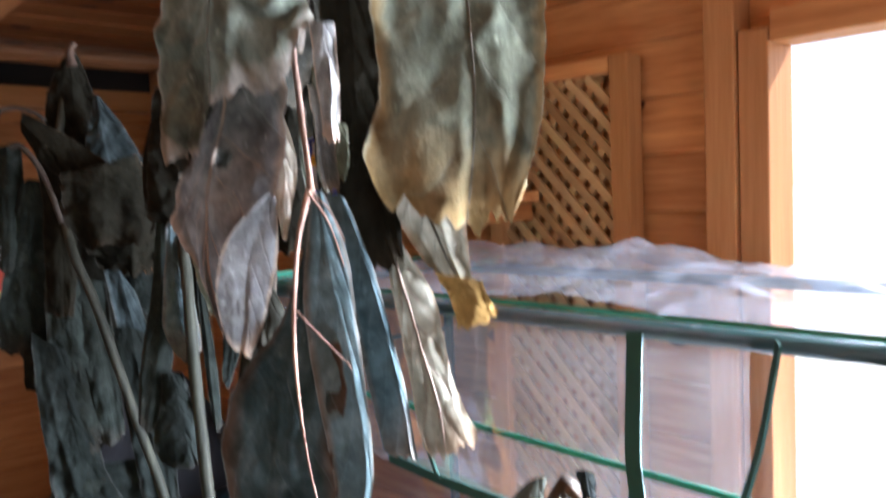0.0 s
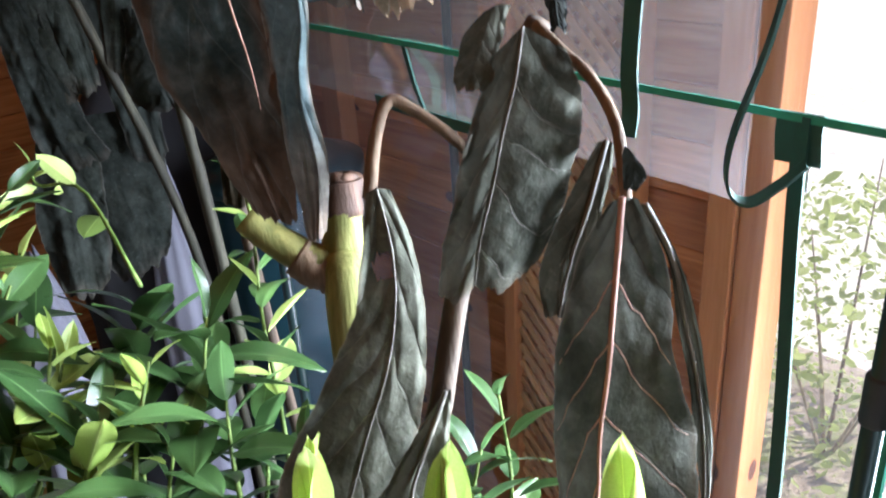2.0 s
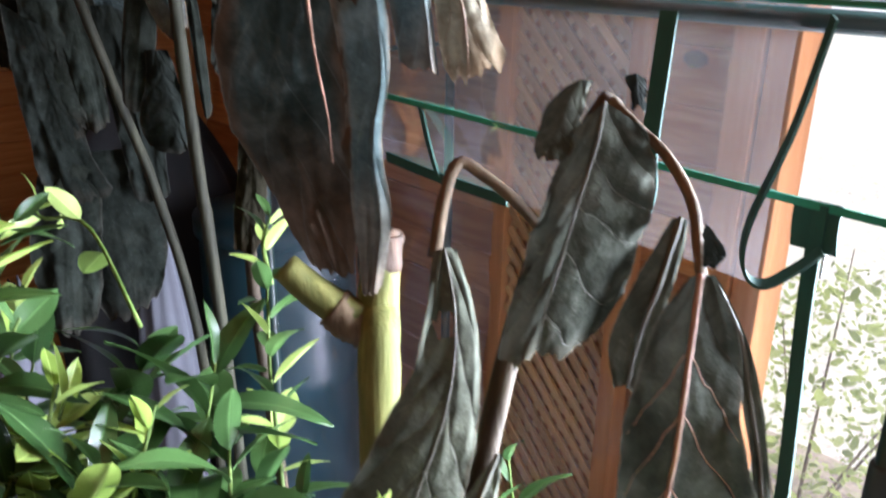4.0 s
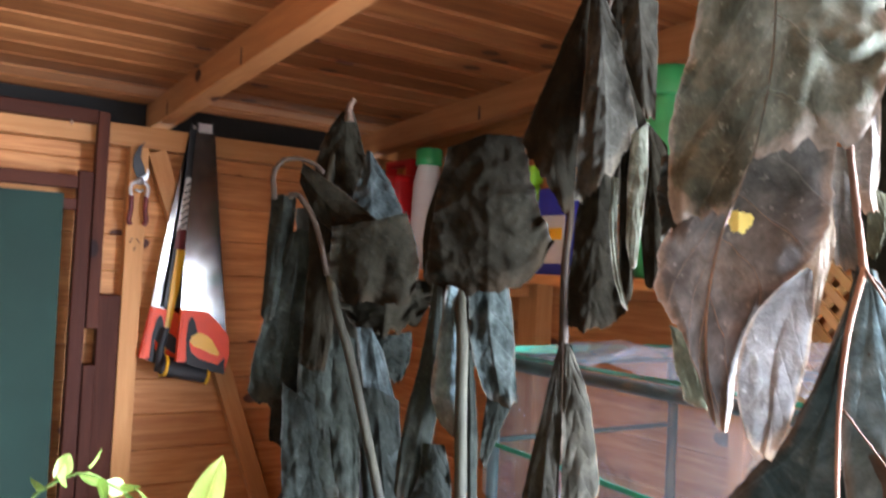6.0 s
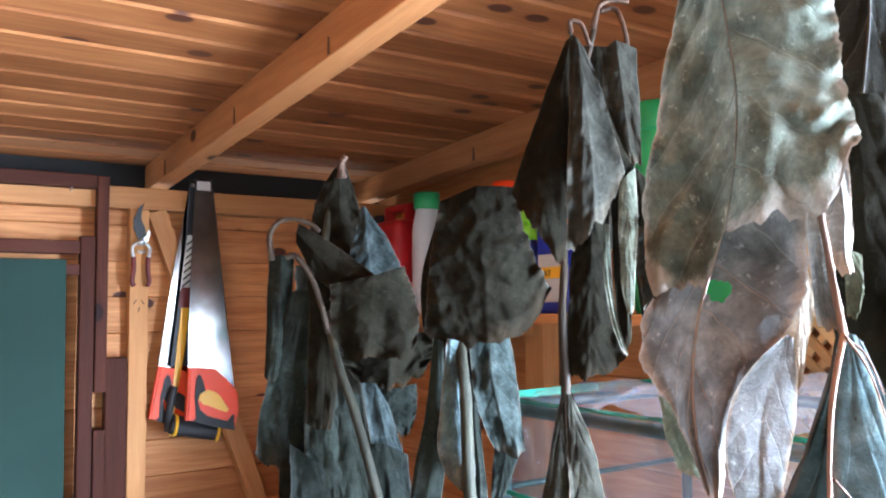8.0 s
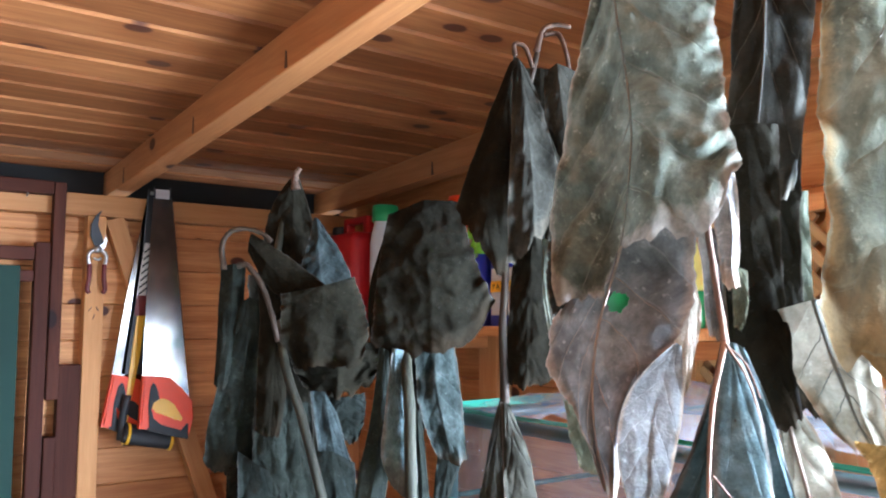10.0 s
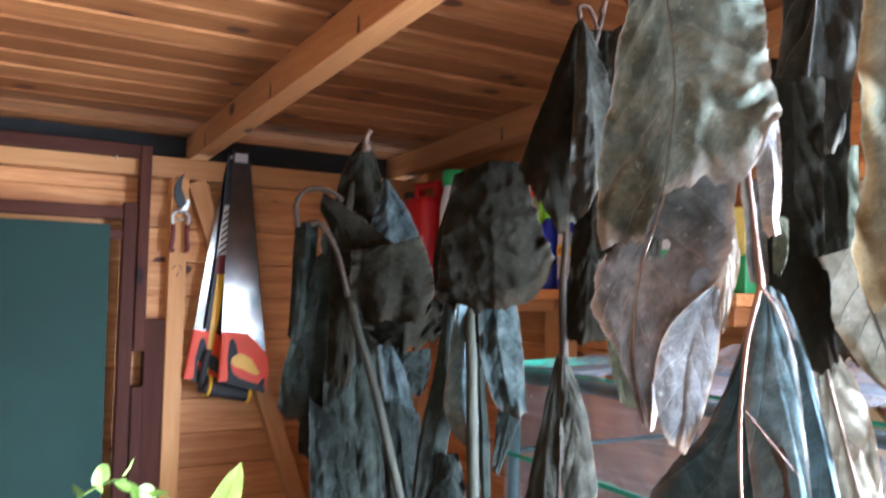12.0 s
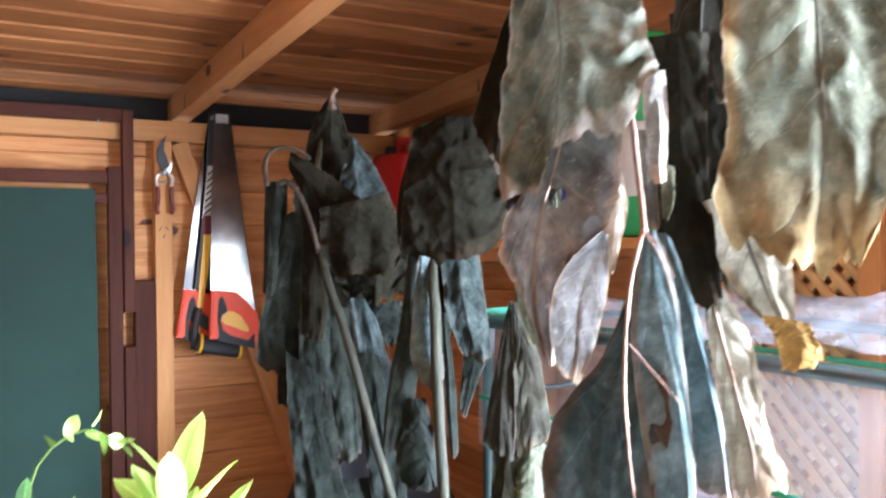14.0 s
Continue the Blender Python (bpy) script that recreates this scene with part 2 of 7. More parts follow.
def leaf_material(name, dark, mid, pale, edge, edge_at=0.85, rough=0.85, glow=0.05, spots=0.5, gloss=0.12, veins=0.3):
    """Dried leaf: blotched, dusty, with an edge colour that creeps in from margin and tip."""
    m, nt, p = material(name, rough)
    vec, rnd = coords(nt, (1, 1, 1))
    big = node(nt, "ShaderNodeTexNoise", Scale=24.0, Detail=9.0, Roughness=0.72, Distortion=0.6)
    nt.links.new(vec, big.inputs["Vector"])
    dust = node(nt, "ShaderNodeTexNoise", Scale=210.0, Detail=4.0, Roughness=0.7)
    nt.links.new(vec, dust.inputs["Vector"])
    base = ramp(nt, big.outputs[0], [(0.34, dark), (0.50, mid), (0.68, pale)])
    wide = node(nt, "ShaderNodeTexNoise", Scale=9.0, Detail=3.0, Roughness=0.55, Distortion=0.8)
    nt.links.new(vec, wide.inputs["Vector"])
    blotch = ramp(nt, wide.outputs[0], [(0.34, (0.80, 0.76, 0.70)), (0.50, (0.98, 0.97, 0.95)), (0.66, (1.20, 1.20, 1.18))])
    dusty = ramp(nt, dust.outputs[0], [(0.60, (0, 0, 0)), (0.70, (spots, spots, spots))])
    grime = node(nt, "ShaderNodeTexNoise", Scale=75.0, Detail=6.0, Roughness=0.68, Distortion=0.4)
    nt.links.new(vec, grime.inputs["Vector"])
    grimy = ramp(nt, grime.outputs[0], [(0.36, (0.70, 0.69, 0.67)), (0.52, (0.98, 0.98, 0.98)), (0.68, (1.25, 1.26, 1.26))])
    c = mixer(nt, dusty.outputs[0], base.outputs[0], tuple(min(1, v * 1.5 + 0.03) for v in pale))
    uv = nt.nodes.new("ShaderNodeTexCoord")
    sx = nt.nodes.new("ShaderNodeSeparateXYZ")
    nt.links.new(uv.outputs["UV"], sx.inputs[0])
    am = nt.nodes.new("ShaderNodeMath")
    am.operation = "MULTIPLY_ADD"
    am.inputs[1].default_value, am.inputs[2].default_value = 2.0, -1.0
    nt.links.new(sx.outputs[0], am.inputs[0])
    ab = nt.nodes.new("ShaderNodeMath")
    ab.operation = "ABSOLUTE"
    nt.links.new(am.outputs[0], ab.inputs[0])
    mxm = nt.nodes.new("ShaderNodeMath")
    mxm.operation = "MAXIMUM"
    nt.links.new(ab.outputs[0], mxm.inputs[0])
    nt.links.new(sx.outputs[1], mxm.inputs[1])
    ad = nt.nodes.new("ShaderNodeMath")
    ad.operation = "MULTIPLY_ADD"
    ad.inputs[1].default_value, ad.inputs[2].default_value = 0.40, -0.20
    nt.links.new(big.outputs[0], ad.inputs[0])
    sm = nt.nodes.new("ShaderNodeMath")
    nt.links.new(mxm.outputs[0], sm.inputs[0])
    nt.links.new(ad.outputs[0], sm.inputs[1])
    rimmed = nt.nodes.new("ShaderNodeMath")
    rimmed.operation = "MULTIPLY_ADD"
    rimmed.inputs[1].default_value, rimmed.inputs[2].default_value = 0.05, -0.025
    nt.links.new(dust.outputs[0], rimmed.inputs[0])
    rs = nt.nodes.new("ShaderNodeMath")
    nt.links.new(ab.outputs[0], rs.inputs[0])
    nt.links.new(rimmed.outputs[0], rs.inputs[1])
    rim = ramp(nt, rs.outputs[0], [(0.968, (0, 0, 0)), (0.99, (0.55, 0.55, 0.55))])
    slant = nt.nodes.new("ShaderNodeMath")
    slant.operation = "MULTIPLY_ADD"
    slant.inputs[1].default_value = -0.3
    nt.links.new(ab.outputs[0], slant.inputs[0])
    nt.links.new(sx.outputs[1], slant.inputs[2])
    count = nt.nodes.new("ShaderNodeMath")
    count.operation = "MULTIPLY"
    count.inputs[1].default_value = 5.0
    nt.links.new(slant.outputs[0], count.inputs[0])
    near = nt.nodes.new("ShaderNodeMath")
    near.operation = "PINGPONG"
    near.inputs[1].default_value = 0.5
    nt.links.new(count.outputs[0], near.inputs[0])
    veined = ramp(nt, near.outputs[0], [(0.0, (veins, veins, veins)), (0.03, (0, 0, 0))])
    em = ramp(nt, sm.outputs[0], [(edge_at - 0.04, (0, 0, 0)), (min(1.0, edge_at + 0.22), (0.75, 0.75, 0.75))])
    c = mixer(nt, em.outputs[0], c, edge)
    c = mixer(nt, veined.outputs[0], c, tuple(min(1.0, 1.1 * v + 0.01) for v in pale))
    c = mixer(nt, rim.outputs[0], c, tuple(min(1.0, 1.25 * v + 0.035) for v in pale))
    tone = ramp(nt, rnd, [(0, (0.82, 0.82, 0.84)), (1, (1.12, 1.1, 1.06))])
    c = mixer(nt, 1.0, c, tone.outputs[0], "MULTIPLY")
    c = mixer(nt, 1.0, c, blotch.outputs[0], "MULTIPLY")
    c = mixer(nt, 1.0, c, grimy.outputs[0], "MULTIPLY")
    nt.links.new(c, p.inputs["Base Color"])
    p.inputs["Specular IOR Level"].default_value = 0.35 * gloss
    ridge = node(nt, "ShaderNodeTexNoise", Scale=48.0, Detail=5.0, Roughness=0.6, Distortion=0.8)
    ridge.noise_type = "RIDGED_MULTIFRACTAL"
    nt.links.new(vec, ridge.inputs["Vector"])
    net = node(nt, "ShaderNodeTexVoronoi", Scale=150.0)
    net.feature = "DISTANCE_TO_EDGE"
    nt.links.new(vec, net.inputs["Vector"])
    netr = ramp(nt, net.outputs["Distance"], [(0.0, (1, 1, 1)), (0.12, (0, 0, 0))])
    h1 = mixer(nt, 0.35, ridge.outputs[0], dust.outputs[0])
    h2 = mixer(nt, 0.03, h1, netr.outputs[0])
    h3 = mixer(nt, 0.25, h2, veined.outputs[0])
    bump(nt, p, h3, 0.7, 0.004)
    tl = nt.nodes.new("ShaderNodeBsdfTranslucent")
    nt.links.new(c, tl.inputs[0])
    mx = nt.nodes.new("ShaderNodeMixShader")
    mx.inputs[0].default_value = glow
    nt.links.new(p.outputs[0], mx.inputs[1])
    nt.links.new(tl.outputs[0], mx.inputs[2])
    nt.links.new(mx.outputs[0], nt.nodes["Material Output"].inputs[0])
    return m


LEAF = {
    "grey": leaf_material("dried grey-green leaf", (0.0360, 0.0416, 0.0288), (0.0760, 0.0840, 0.0600), (0.1360, 0.1440, 0.1040), (0.1120, 0.0880, 0.0560), 0.93),
    "dark": leaf_material("dried dark brown leaf", (0.0068, 0.0060, 0.0040), (0.0102, 0.0091, 0.0062), (0.0165, 0.0148, 0.0104), (0.0210, 0.0145, 0.0090), 0.93, 0.92, spots=0.3, gloss=0.08, veins=0.12),
    "blue": leaf_material("dried blue-green leaf", (0.022, 0.036, 0.039), (0.05, 0.075, 0.080), (0.10, 0.135, 0.142), (0.105, 0.072, 0.052), 0.80, spots=0.3),
    "ash": leaf_material("dried ash-grey leaf", (0.0102, 0.0096, 0.0072), (0.0204, 0.0195, 0.0153), (0.0366, 0.0351, 0.0288), (0.0540, 0.0450, 0.0330), 0.94, 0.85, spots=0.3, gloss=0.15),
    "pale": leaf_material("dried dusty pale leaf", (0.029, 0.032, 0.024), (0.069, 0.076, 0.060), (0.130, 0.139, 0.113), (0.20, 0.17, 0.15), 0.97, 0.85, glow=0.06, gloss=0.15),
    "cream": leaf_material("dried cream leaf", (0.22, 0.19, 0.15), (0.38, 0.34, 0.28), (0.52, 0.48, 0.42), (0.27, 0.18, 0.11), 0.92, glow=0.06),
    "dusk": leaf_material("dried dusky blue leaf", (0.0085, 0.0120, 0.0115), (0.021, 0.028, 0.0275), (0.045, 0.056, 0.055), (0.0420, 0.0350, 0.0280), 0.93, 0.8, spots=0.3, gloss=0.2),
    "umber": leaf_material("dried black-green leaf with rusty margin", (0.010, 0.017, 0.016), (0.026, 0.038, 0.037), (0.065, 0.085, 0.083), (0.062, 0.034, 0.020), 0.70, 0.85, spots=0.2, gloss=0.12),
    "dusty": leaf_material("dried pale mauve-grey leaf", (0.075, 0.079, 0.082), (0.135, 0.142, 0.148), (0.21, 0.215, 0.22), (0.36, 0.27, 0.19), 0.92, 0.85, glow=0.06),
    "slate": leaf_material("dried slate leaf", (0.0068, 0.0085, 0.0070), (0.0112, 0.0138, 0.0118), (0.020, 0.0240, 0.0208), (0.0248, 0.0223, 0.0186), 0.93, 0.88, spots=0.35, gloss=0.14, veins=0.12),
    "sage": leaf_material("dried sage-grey leaf", (0.022, 0.025, 0.019), (0.046, 0.05, 0.039), (0.08, 0.085, 0.069), (0.0578, 0.0476, 0.0340), 0.95, 0.85, spots=0.25, gloss=0.15),
    "yellowed": leaf_material("dried leaf with yellow margin", (0.036, 0.040, 0.028), (0.084, 0.088, 0.062), (0.155, 0.160, 0.117), (0.20, 0.112, 0.034), 0.86, glow=0.06),
    "tan": leaf_material("dried pale tan leaf", (0.14, 0.127, 0.097), (0.23, 0.212, 0.168), (0.33, 0.31, 0.255), (0.30, 0.19, 0.12), 0.9, glow=0.06),
    "mauve": leaf_material("dried mottled mauve leaf", (0.062, 0.059, 0.057), (0.135, 0.128, 0.122), (0.25, 0.235, 0.22), (0.30, 0.20, 0.14), 0.87, glow=0.06),
    "ochre": leaf_material("dried ochre leaf", (0.085, 0.045, 0.014), (0.17, 0.095, 0.028), (0.27, 0.165, 0.055), (0.2, 0.1, 0.03), 0.9, glow=0.06),
}
VEIN = {
    "tan": plain("tan leaf rib", (0.19, 0.125, 0.085), 0.7, 0, 0.25, 60.0),
    "pink": plain("pinkish leaf rib", (0.28, 0.15, 0.105), 0.65, 0, 0.25, 60.0),
    "dull": plain("dull leaf rib", (0.045, 0.043, 0.034), 0.85, 0, 0.25, 60.0),
    "drab": plain("drab leaf rib", (0.075, 0.070, 0.052), 0.7, 0, 0.25, 60.0),
}


def stalk_material(name, a, b):
    m, nt, p = material(name, 0.7)
    vec, _ = coords(nt, (60, 60, 7))
    n = node(nt, "ShaderNodeTexNoise", Scale=1.4, Detail=6.0, Roughness=0.65)
    nt.links.new(vec, n.inputs["Vector"])
    m2 = node(nt, "ShaderNodeTexNoise", Scale=0.16, Detail=3.0)
    nt.links.new(vec, m2.inputs["Vector"])
    streak = ramp(nt, n.outputs[0], [(0.32, a), (0.52, tuple((u + v) / 2 for u, v in zip(a, b))), (0.62, b)])
    shade = ramp(nt, m2.outputs[0], [(0.35, (0.55, 0.50, 0.45)), (0.65, (1.15, 1.15, 1.1))])
    nt.links.new(mixer(nt, 1.0, streak.outputs[0], shade.outputs[0], "MULTIPLY"), p.inputs["Base Color"])
    p.inputs["Specular IOR Level"].default_value = 0.2
    bump(nt, p, n.outputs[0], 0.7, 0.003)
    return m


stalk_grey = stalk_material("grey-green stalk", (0.011, 0.012, 0.008), (0.052, 0.053, 0.036))
stalk_tan = stalk_material("tan stalk", (0.07, 0.045, 0.027), (0.18, 0.12, 0.075))
stalk_drab = stalk_material("drab brown stalk", (0.022, 0.016, 0.011), (0.072, 0.050, 0.035))
stalk_cut = stalk_material("dry cut brown", (0.030, 0.017, 0.012), (0.11, 0.062, 0.042))
stalk_green = stalk_material("yellow-green stalk", (0.065, 0.07, 0.016), (0.17, 0.16, 0.05))
citrus_bark = stalk_material("green twig", (0.05, 0.10, 0.02), (0.13, 0.19, 0.05))


def fresh_leaf(name, deep, bright, rough=0.34, glow=0.25):
    m, nt, p = material(name, rough)
    vec, rnd = coords(nt, (1, 1, 1))
    n = node(nt, "ShaderNodeTexNoise", Scale=40.0, Detail=3.0)
    nt.links.new(vec, n.inputs["Vector"])
    uv = nt.nodes.new("ShaderNodeTexCoord")
    sx = nt.nodes.new("ShaderNodeSeparateXYZ")
    nt.links.new(uv.outputs["UV"], sx.inputs[0])
    rib = ramp(nt, sx.outputs[0], [(0.47, (0, 0, 0)), (0.5, (1, 1, 1)), (0.53, (0, 0, 0))])
    mid = tuple((a + b) / 2 for a, b in zip(deep, bright))
    base = mixer(nt, rnd, deep, bright)
    base = mixer(nt, 0.35, base, ramp(nt, n.outputs[0], [(0.35, deep), (0.65, mid)]).outputs[0])
    c = mixer(nt, rib.outputs[0], base, tuple(min(1, v * 1.5 + 0.02) for v in bright))
    nt.links.new(c, p.inputs["Base Color"])
    bump(nt, p, n.outputs[0], 0.15, 0.001)
    tl = nt.nodes.new("ShaderNodeBsdfTranslucent")
    nt.links.new(c, tl.inputs[0])
    mx = nt.nodes.new("ShaderNodeMixShader")
    mx.inputs[0].default_value = glow
    nt.links.new(p.outputs[0], mx.inputs[1])
    nt.links.new(tl.outputs[0], mx.inputs[2])
    nt.links.new(mx.outputs[0], nt.nodes["Material Output"].inputs[0])
    return m


citrus_green = fresh_leaf("glossy citrus leaf", (0.018, 0.050, 0.015), (0.052, 0.112, 0.032), 0.3, 0.12)
citrus_young = fresh_leaf("young citrus leaf", (0.22, 0.34, 0.055), (0.45, 0.55, 0.19), 0.4, 0.35)
citrus_mid = fresh_leaf("mid-green citrus leaf", (0.10, 0.19, 0.03), (0.21, 0.31, 0.075), 0.4, 0.3)
shrub_green = fresh_leaf("garden shrub leaf", (0.27, 0.38, 0.12), (0.54, 0.64, 0.28), 0.6, 0.5)


# ---- mesh helpers ----
def link_mesh(name, verts, faces, mat, parent=None, smooth=True, uvs=None):
    me = bpy.data.meshes.new(name)
    me.from_pydata([tuple(v) for v in verts], [], faces)
    if smooth:
        me.polygons.foreach_set("use_smooth", [True] * len(me.polygons))
    if uvs is not None:
        layer = me.uv_layers.new(name="UVMap")
        idx = np.empty(len(me.loops), dtype=np.int32)
        me.loops.foreach_get("vertex_index", idx)
        layer.data.foreach_set("uv", np.asarray(uvs, dtype=np.float32)[idx].ravel())
    me.materials.append(mat)
    me.update()
    o = new(name, me)
    o.parent = parent
    return o


def part(name, bm, mat, parent=None, label="", smooth=False):
    me = bpy.data.meshes.new(name)
    bm.to_mesh(me)
    bm.free()
    if smooth:
        me.polygons.foreach_set("use_smooth", [True] * len(me.polygons))
    me.materials.append(mat)
    o = new(name, me)
    o.parent = parent
    if label:
        o["label"] = label
    return o


def thing(name, place, label, category, group="", kind=""):
    e = new(name)
    e.location = place
    e.empty_display_size = 0.05
    return tagged(e, label, category, group, kind)


def box(bm, lo, hi, bevel=0.0):
    r = bmesh.ops.create_cube(bm, size=1.0)
    size = [b - a for a, b in zip(lo, hi)]
    mid = [(a + b) / 2 for a, b in zip(lo, hi)]
    bmesh.ops.scale(bm, vec=size, verts=r["verts"])
    bmesh.ops.translate(bm, vec=mid, verts=r["verts"])
    if bevel > 0:
        edges = list({e for v in r["verts"] for e in v.link_edges})
        bmesh.ops.bevel(bm, geom=edges, offset=bevel, segments=2, affect="EDGES", profile=0.6)
    return r["verts"]


def beam(name, lo, hi, mat, parent=None, bevel=0.003, label=""):
    """A squared timber with its origin at its middle."""
    mid = Vector([(a + b) / 2 for a, b in zip(lo, hi)])
    bm = bmesh.new()
    box(bm, Vector(lo) - mid, Vector(hi) - mid, bevel)
    o = part(name, bm, mat, parent, label)
    o.location = mid - (parent.location if parent else Vector())
    return o


def smooth_path(points, n):
    """n points on a smooth line through the given ones."""
    p = [Vector(q) for q in points]
    p = [2 * p[0] - p[1]] + p + [2 * p[-1] - p[-2]]
    out = []
    spans = len(p) - 3
    for k in range(n):
        u = k / (n - 1) * spans
        i = min(int(u), spans - 1)
        t = u - i
        a, b, c, d = p[i : i + 4]
        out.append(0.5 * ((2 * b) + (c - a) * t + (2 * a - 5 * b + 4 * c - d) * t * t + (3 * b - a - 3 * c + d) * t**3))
    return out


def tube_data(points, radii, sides=8, wobble=0.0, seed=0, flat=1.0):
    verts, faces = [], []
    n = len(points)
    side = None
    for k, q in enumerate(points):
        ahead = (points[min(k + 1, n - 1)] - points[max(k - 1, 0)]).normalized()
        if side is None:
            side = ahead.orthogonal().normalized()
        side = (side - ahead * side.dot(ahead)).normalized()
        up = ahead.cross(side)
        r = radii[k] if hasattr(radii, "__len__") else radii
        for j in range(sides):
            a = 2 * math.pi * j / sides
            rr = r * (1 + wobble * noise.noise(Vector((k * 0.7 + seed, j * 1.9, seed * 3.1))))
            verts.append(q + side * math.cos(a) * rr + up * math.sin(a) * rr * flat)
    for k in range(n - 1):
        for j in range(sides):
            a, b = k * sides + j, k * sides + (j + 1) % sides
            faces.append((a, b, b + sides, a + sides))
    faces.append(tuple(range(sides - 1, -1, -1)))
    faces.append(tuple((n - 1) * sides + j for j in range(sides)))
    return verts, faces


def tube(name, points, r0, r1, mat, parent=None, n=24, sides=10, wobble=0.0, seed=0, flat=1.0, label=""):
    pts = smooth_path(points, n)
    if parent:
        pts = [q - parent.location for q in pts]
    v, f = tube_data(pts, [r0 + (r1 - r0) * k / (n - 1) for k in range(n)], sides, wobble, seed, flat)
    o = link_mesh(name, v, f, mat, parent)
    if label:
        o["label"] = label
    return o


# ---- the shed ----
X0, X1, Y0, Y1 = -1.75, 1.25, -1.65, 2.255
ROOF_Y, ROOF_Z, SLOPE = 1.697, 2.127, 0.054


def rafter_z(y):
    return ROOF_Z - SLOPE * (y - ROOF_Y)


# the floor
bm = bmesh.new()
box(bm, (X0 - 0.1, Y0 - 0.1, -0.08), (X1 + 0.1, Y1 + 0.1, 0.0))
tagged(part("floor", bm, concrete), "grey concrete slab floor of the shed", "floor", kind="structure")

# the ceiling: tongued boards along x, in one mesh, following the slope
bm = bmesh.new()
pitch = 0.088
y = Y0 - 0.3
while y < Y1 + 0.25:
    z = rafter_z(y + pitch / 2) + 0.062
    vs = box(bm, (X0 - 0.2, y + 0.0015, z), (X1 + 0.3, y + pitch - 0.0015, z + 0.016), 0.0)
    for v in vs:
        v.co.z -= SLOPE * (v.co.y - (y + pitch / 2))
    low = [e for e in {e for v in vs for e in v.link_edges} if all(v.co.z < rafter_z(v.co.y) + 0.07 for v in e.verts) and abs(e.verts[0].co.x - e.verts[1].co.x) > 0.5]
    bmesh.ops.bevel(bm, geom=low, offset=0.006, segments=1, affect="EDGES")
    y += pitch
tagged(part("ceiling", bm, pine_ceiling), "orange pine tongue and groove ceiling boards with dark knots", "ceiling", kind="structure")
bm = bmesh.new()
vs = box(bm, (X0 - 0.3, Y0 - 0.4, 2.235), (X1 + 0.35, Y1 + 0.3, 2.26))
for v in vs:
    v.co.z -= SLOPE * (v.co.y - ROOF_Y)
tagged(part("roof", bm, black_gap), "dark felted roof sheet", "roof", kind="structure")


def rafter(x0, x1, knots=(), name="rafter"):
    bm = bmesh.new()
    vs = box(bm, (x0, Y0, 0.0), (x1, Y1 + 0.2, 0.062), 0.003)
    for v in bm.verts:
        v.co.z += rafter_z(v.co.y)
    r = part(name, bm, pine_beam)
    for ky, kh in knots:
        z = rafter_z(ky)
        plate_bm = bmesh.new()
        vs = [plate_bm.verts.new(q) for q in ((x0 - 0.0006, ky - 0.004, z + 0.003), (x0 - 0.0006, ky + 0.006, z + 0.003), (x0 - 0.0006, ky + 0.004, z + kh), (x0 - 0.0006, ky - 0.001, z + kh * 0.9))]
        face = plate_bm.faces.new(vs)
        back = bmesh.ops.extrude_face_region(plate_bm, geom=[face])["geom"]
        for q in back:
            if isinstance(q, bmesh.types.BMVert):
                q.co.x += 0.003
        bmesh.ops.recalc_face_normals(plate_bm, faces=plate_bm.faces)
        part("knot", plate_bm, dark_knot, r)
    return tagged(r, "planed pine rafter under the ceiling boards", "rafter", "rafters", kind="structure")


rafter(0.592, 0.638, ((1.697, 0.036), (2.175, 0.040), (1.30, 0.030)))
rafter(1.172, 1.215, ((1.764, 0.036),))
rafter(0.02, 0.066)
rafter(-0.55, -0.504)
rafter(-1.12, -1.074)

# eaves above the north wall plate: their shade, put in as a black board
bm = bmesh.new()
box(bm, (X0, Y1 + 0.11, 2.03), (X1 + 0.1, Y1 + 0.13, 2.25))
tagged(part("eaves_board", bm, black_gap), "black board standing in for the shade above the wall plate", "eaves board", kind="structure")


def wall_boards(parent, axis, at, lo, hi, z0, z1, mat, pitch=0.083, thick=0.018, openings=()):
    """Horizontal boards as pieces of a wall; axis 0: along x at y = at, axis 1: along y at x = at. openings: (lo, hi, z0, z1)."""
    cache = {}
    z = z0
    while z < z1 - 0.01:
        top = min(z + pitch, z1)
        spans = [(lo, hi)]
        for a, b, oz0, oz1 in openings:
            if z + pitch / 2 > oz0 and z + pitch / 2 < oz1:
                spans = [s for p, q in spans for s in ((p, min(q, a)), (max(p, b), q)) if s[1] - s[0] > 0.02]
        for p, q in spans:
            key = (round(q - p, 4), round(top - z, 4))
            if key not in cache:
                w, h = (q - p) / 2, (top - z) / 2 - 0.0003
                b_ = 0.0022
                prof = [(0.0, -h + b_), (b_, -h), (thick, -h), (thick, h), (b_, h), (0.0, h - b_)]
                vs, fs = [], []
                for s in (-w, w):
                    for d, zz in prof:
                        vs.append((s, d, zz) if axis == 0 else (d, -s, zz))
                for k in range(6):
                    fs.append((k, (k + 1) % 6, (k + 1) % 6 + 6, k + 6))
                fs += [(5, 4, 3, 2, 1, 0), (6, 7, 8, 9, 10, 11)]
                me = bpy.data.meshes.new("board")
                me.from_pydata(vs, [], [f[::-1] for f in fs])
                me.materials.append(mat)
                cache[key] = me
            o = new("board", cache[key])
            o.parent = parent
            o.location = ((p + q) / 2, at, (z + top) / 2) if axis == 0 else (at, (p + q) / 2, (z + top) / 2)
        z += pitch


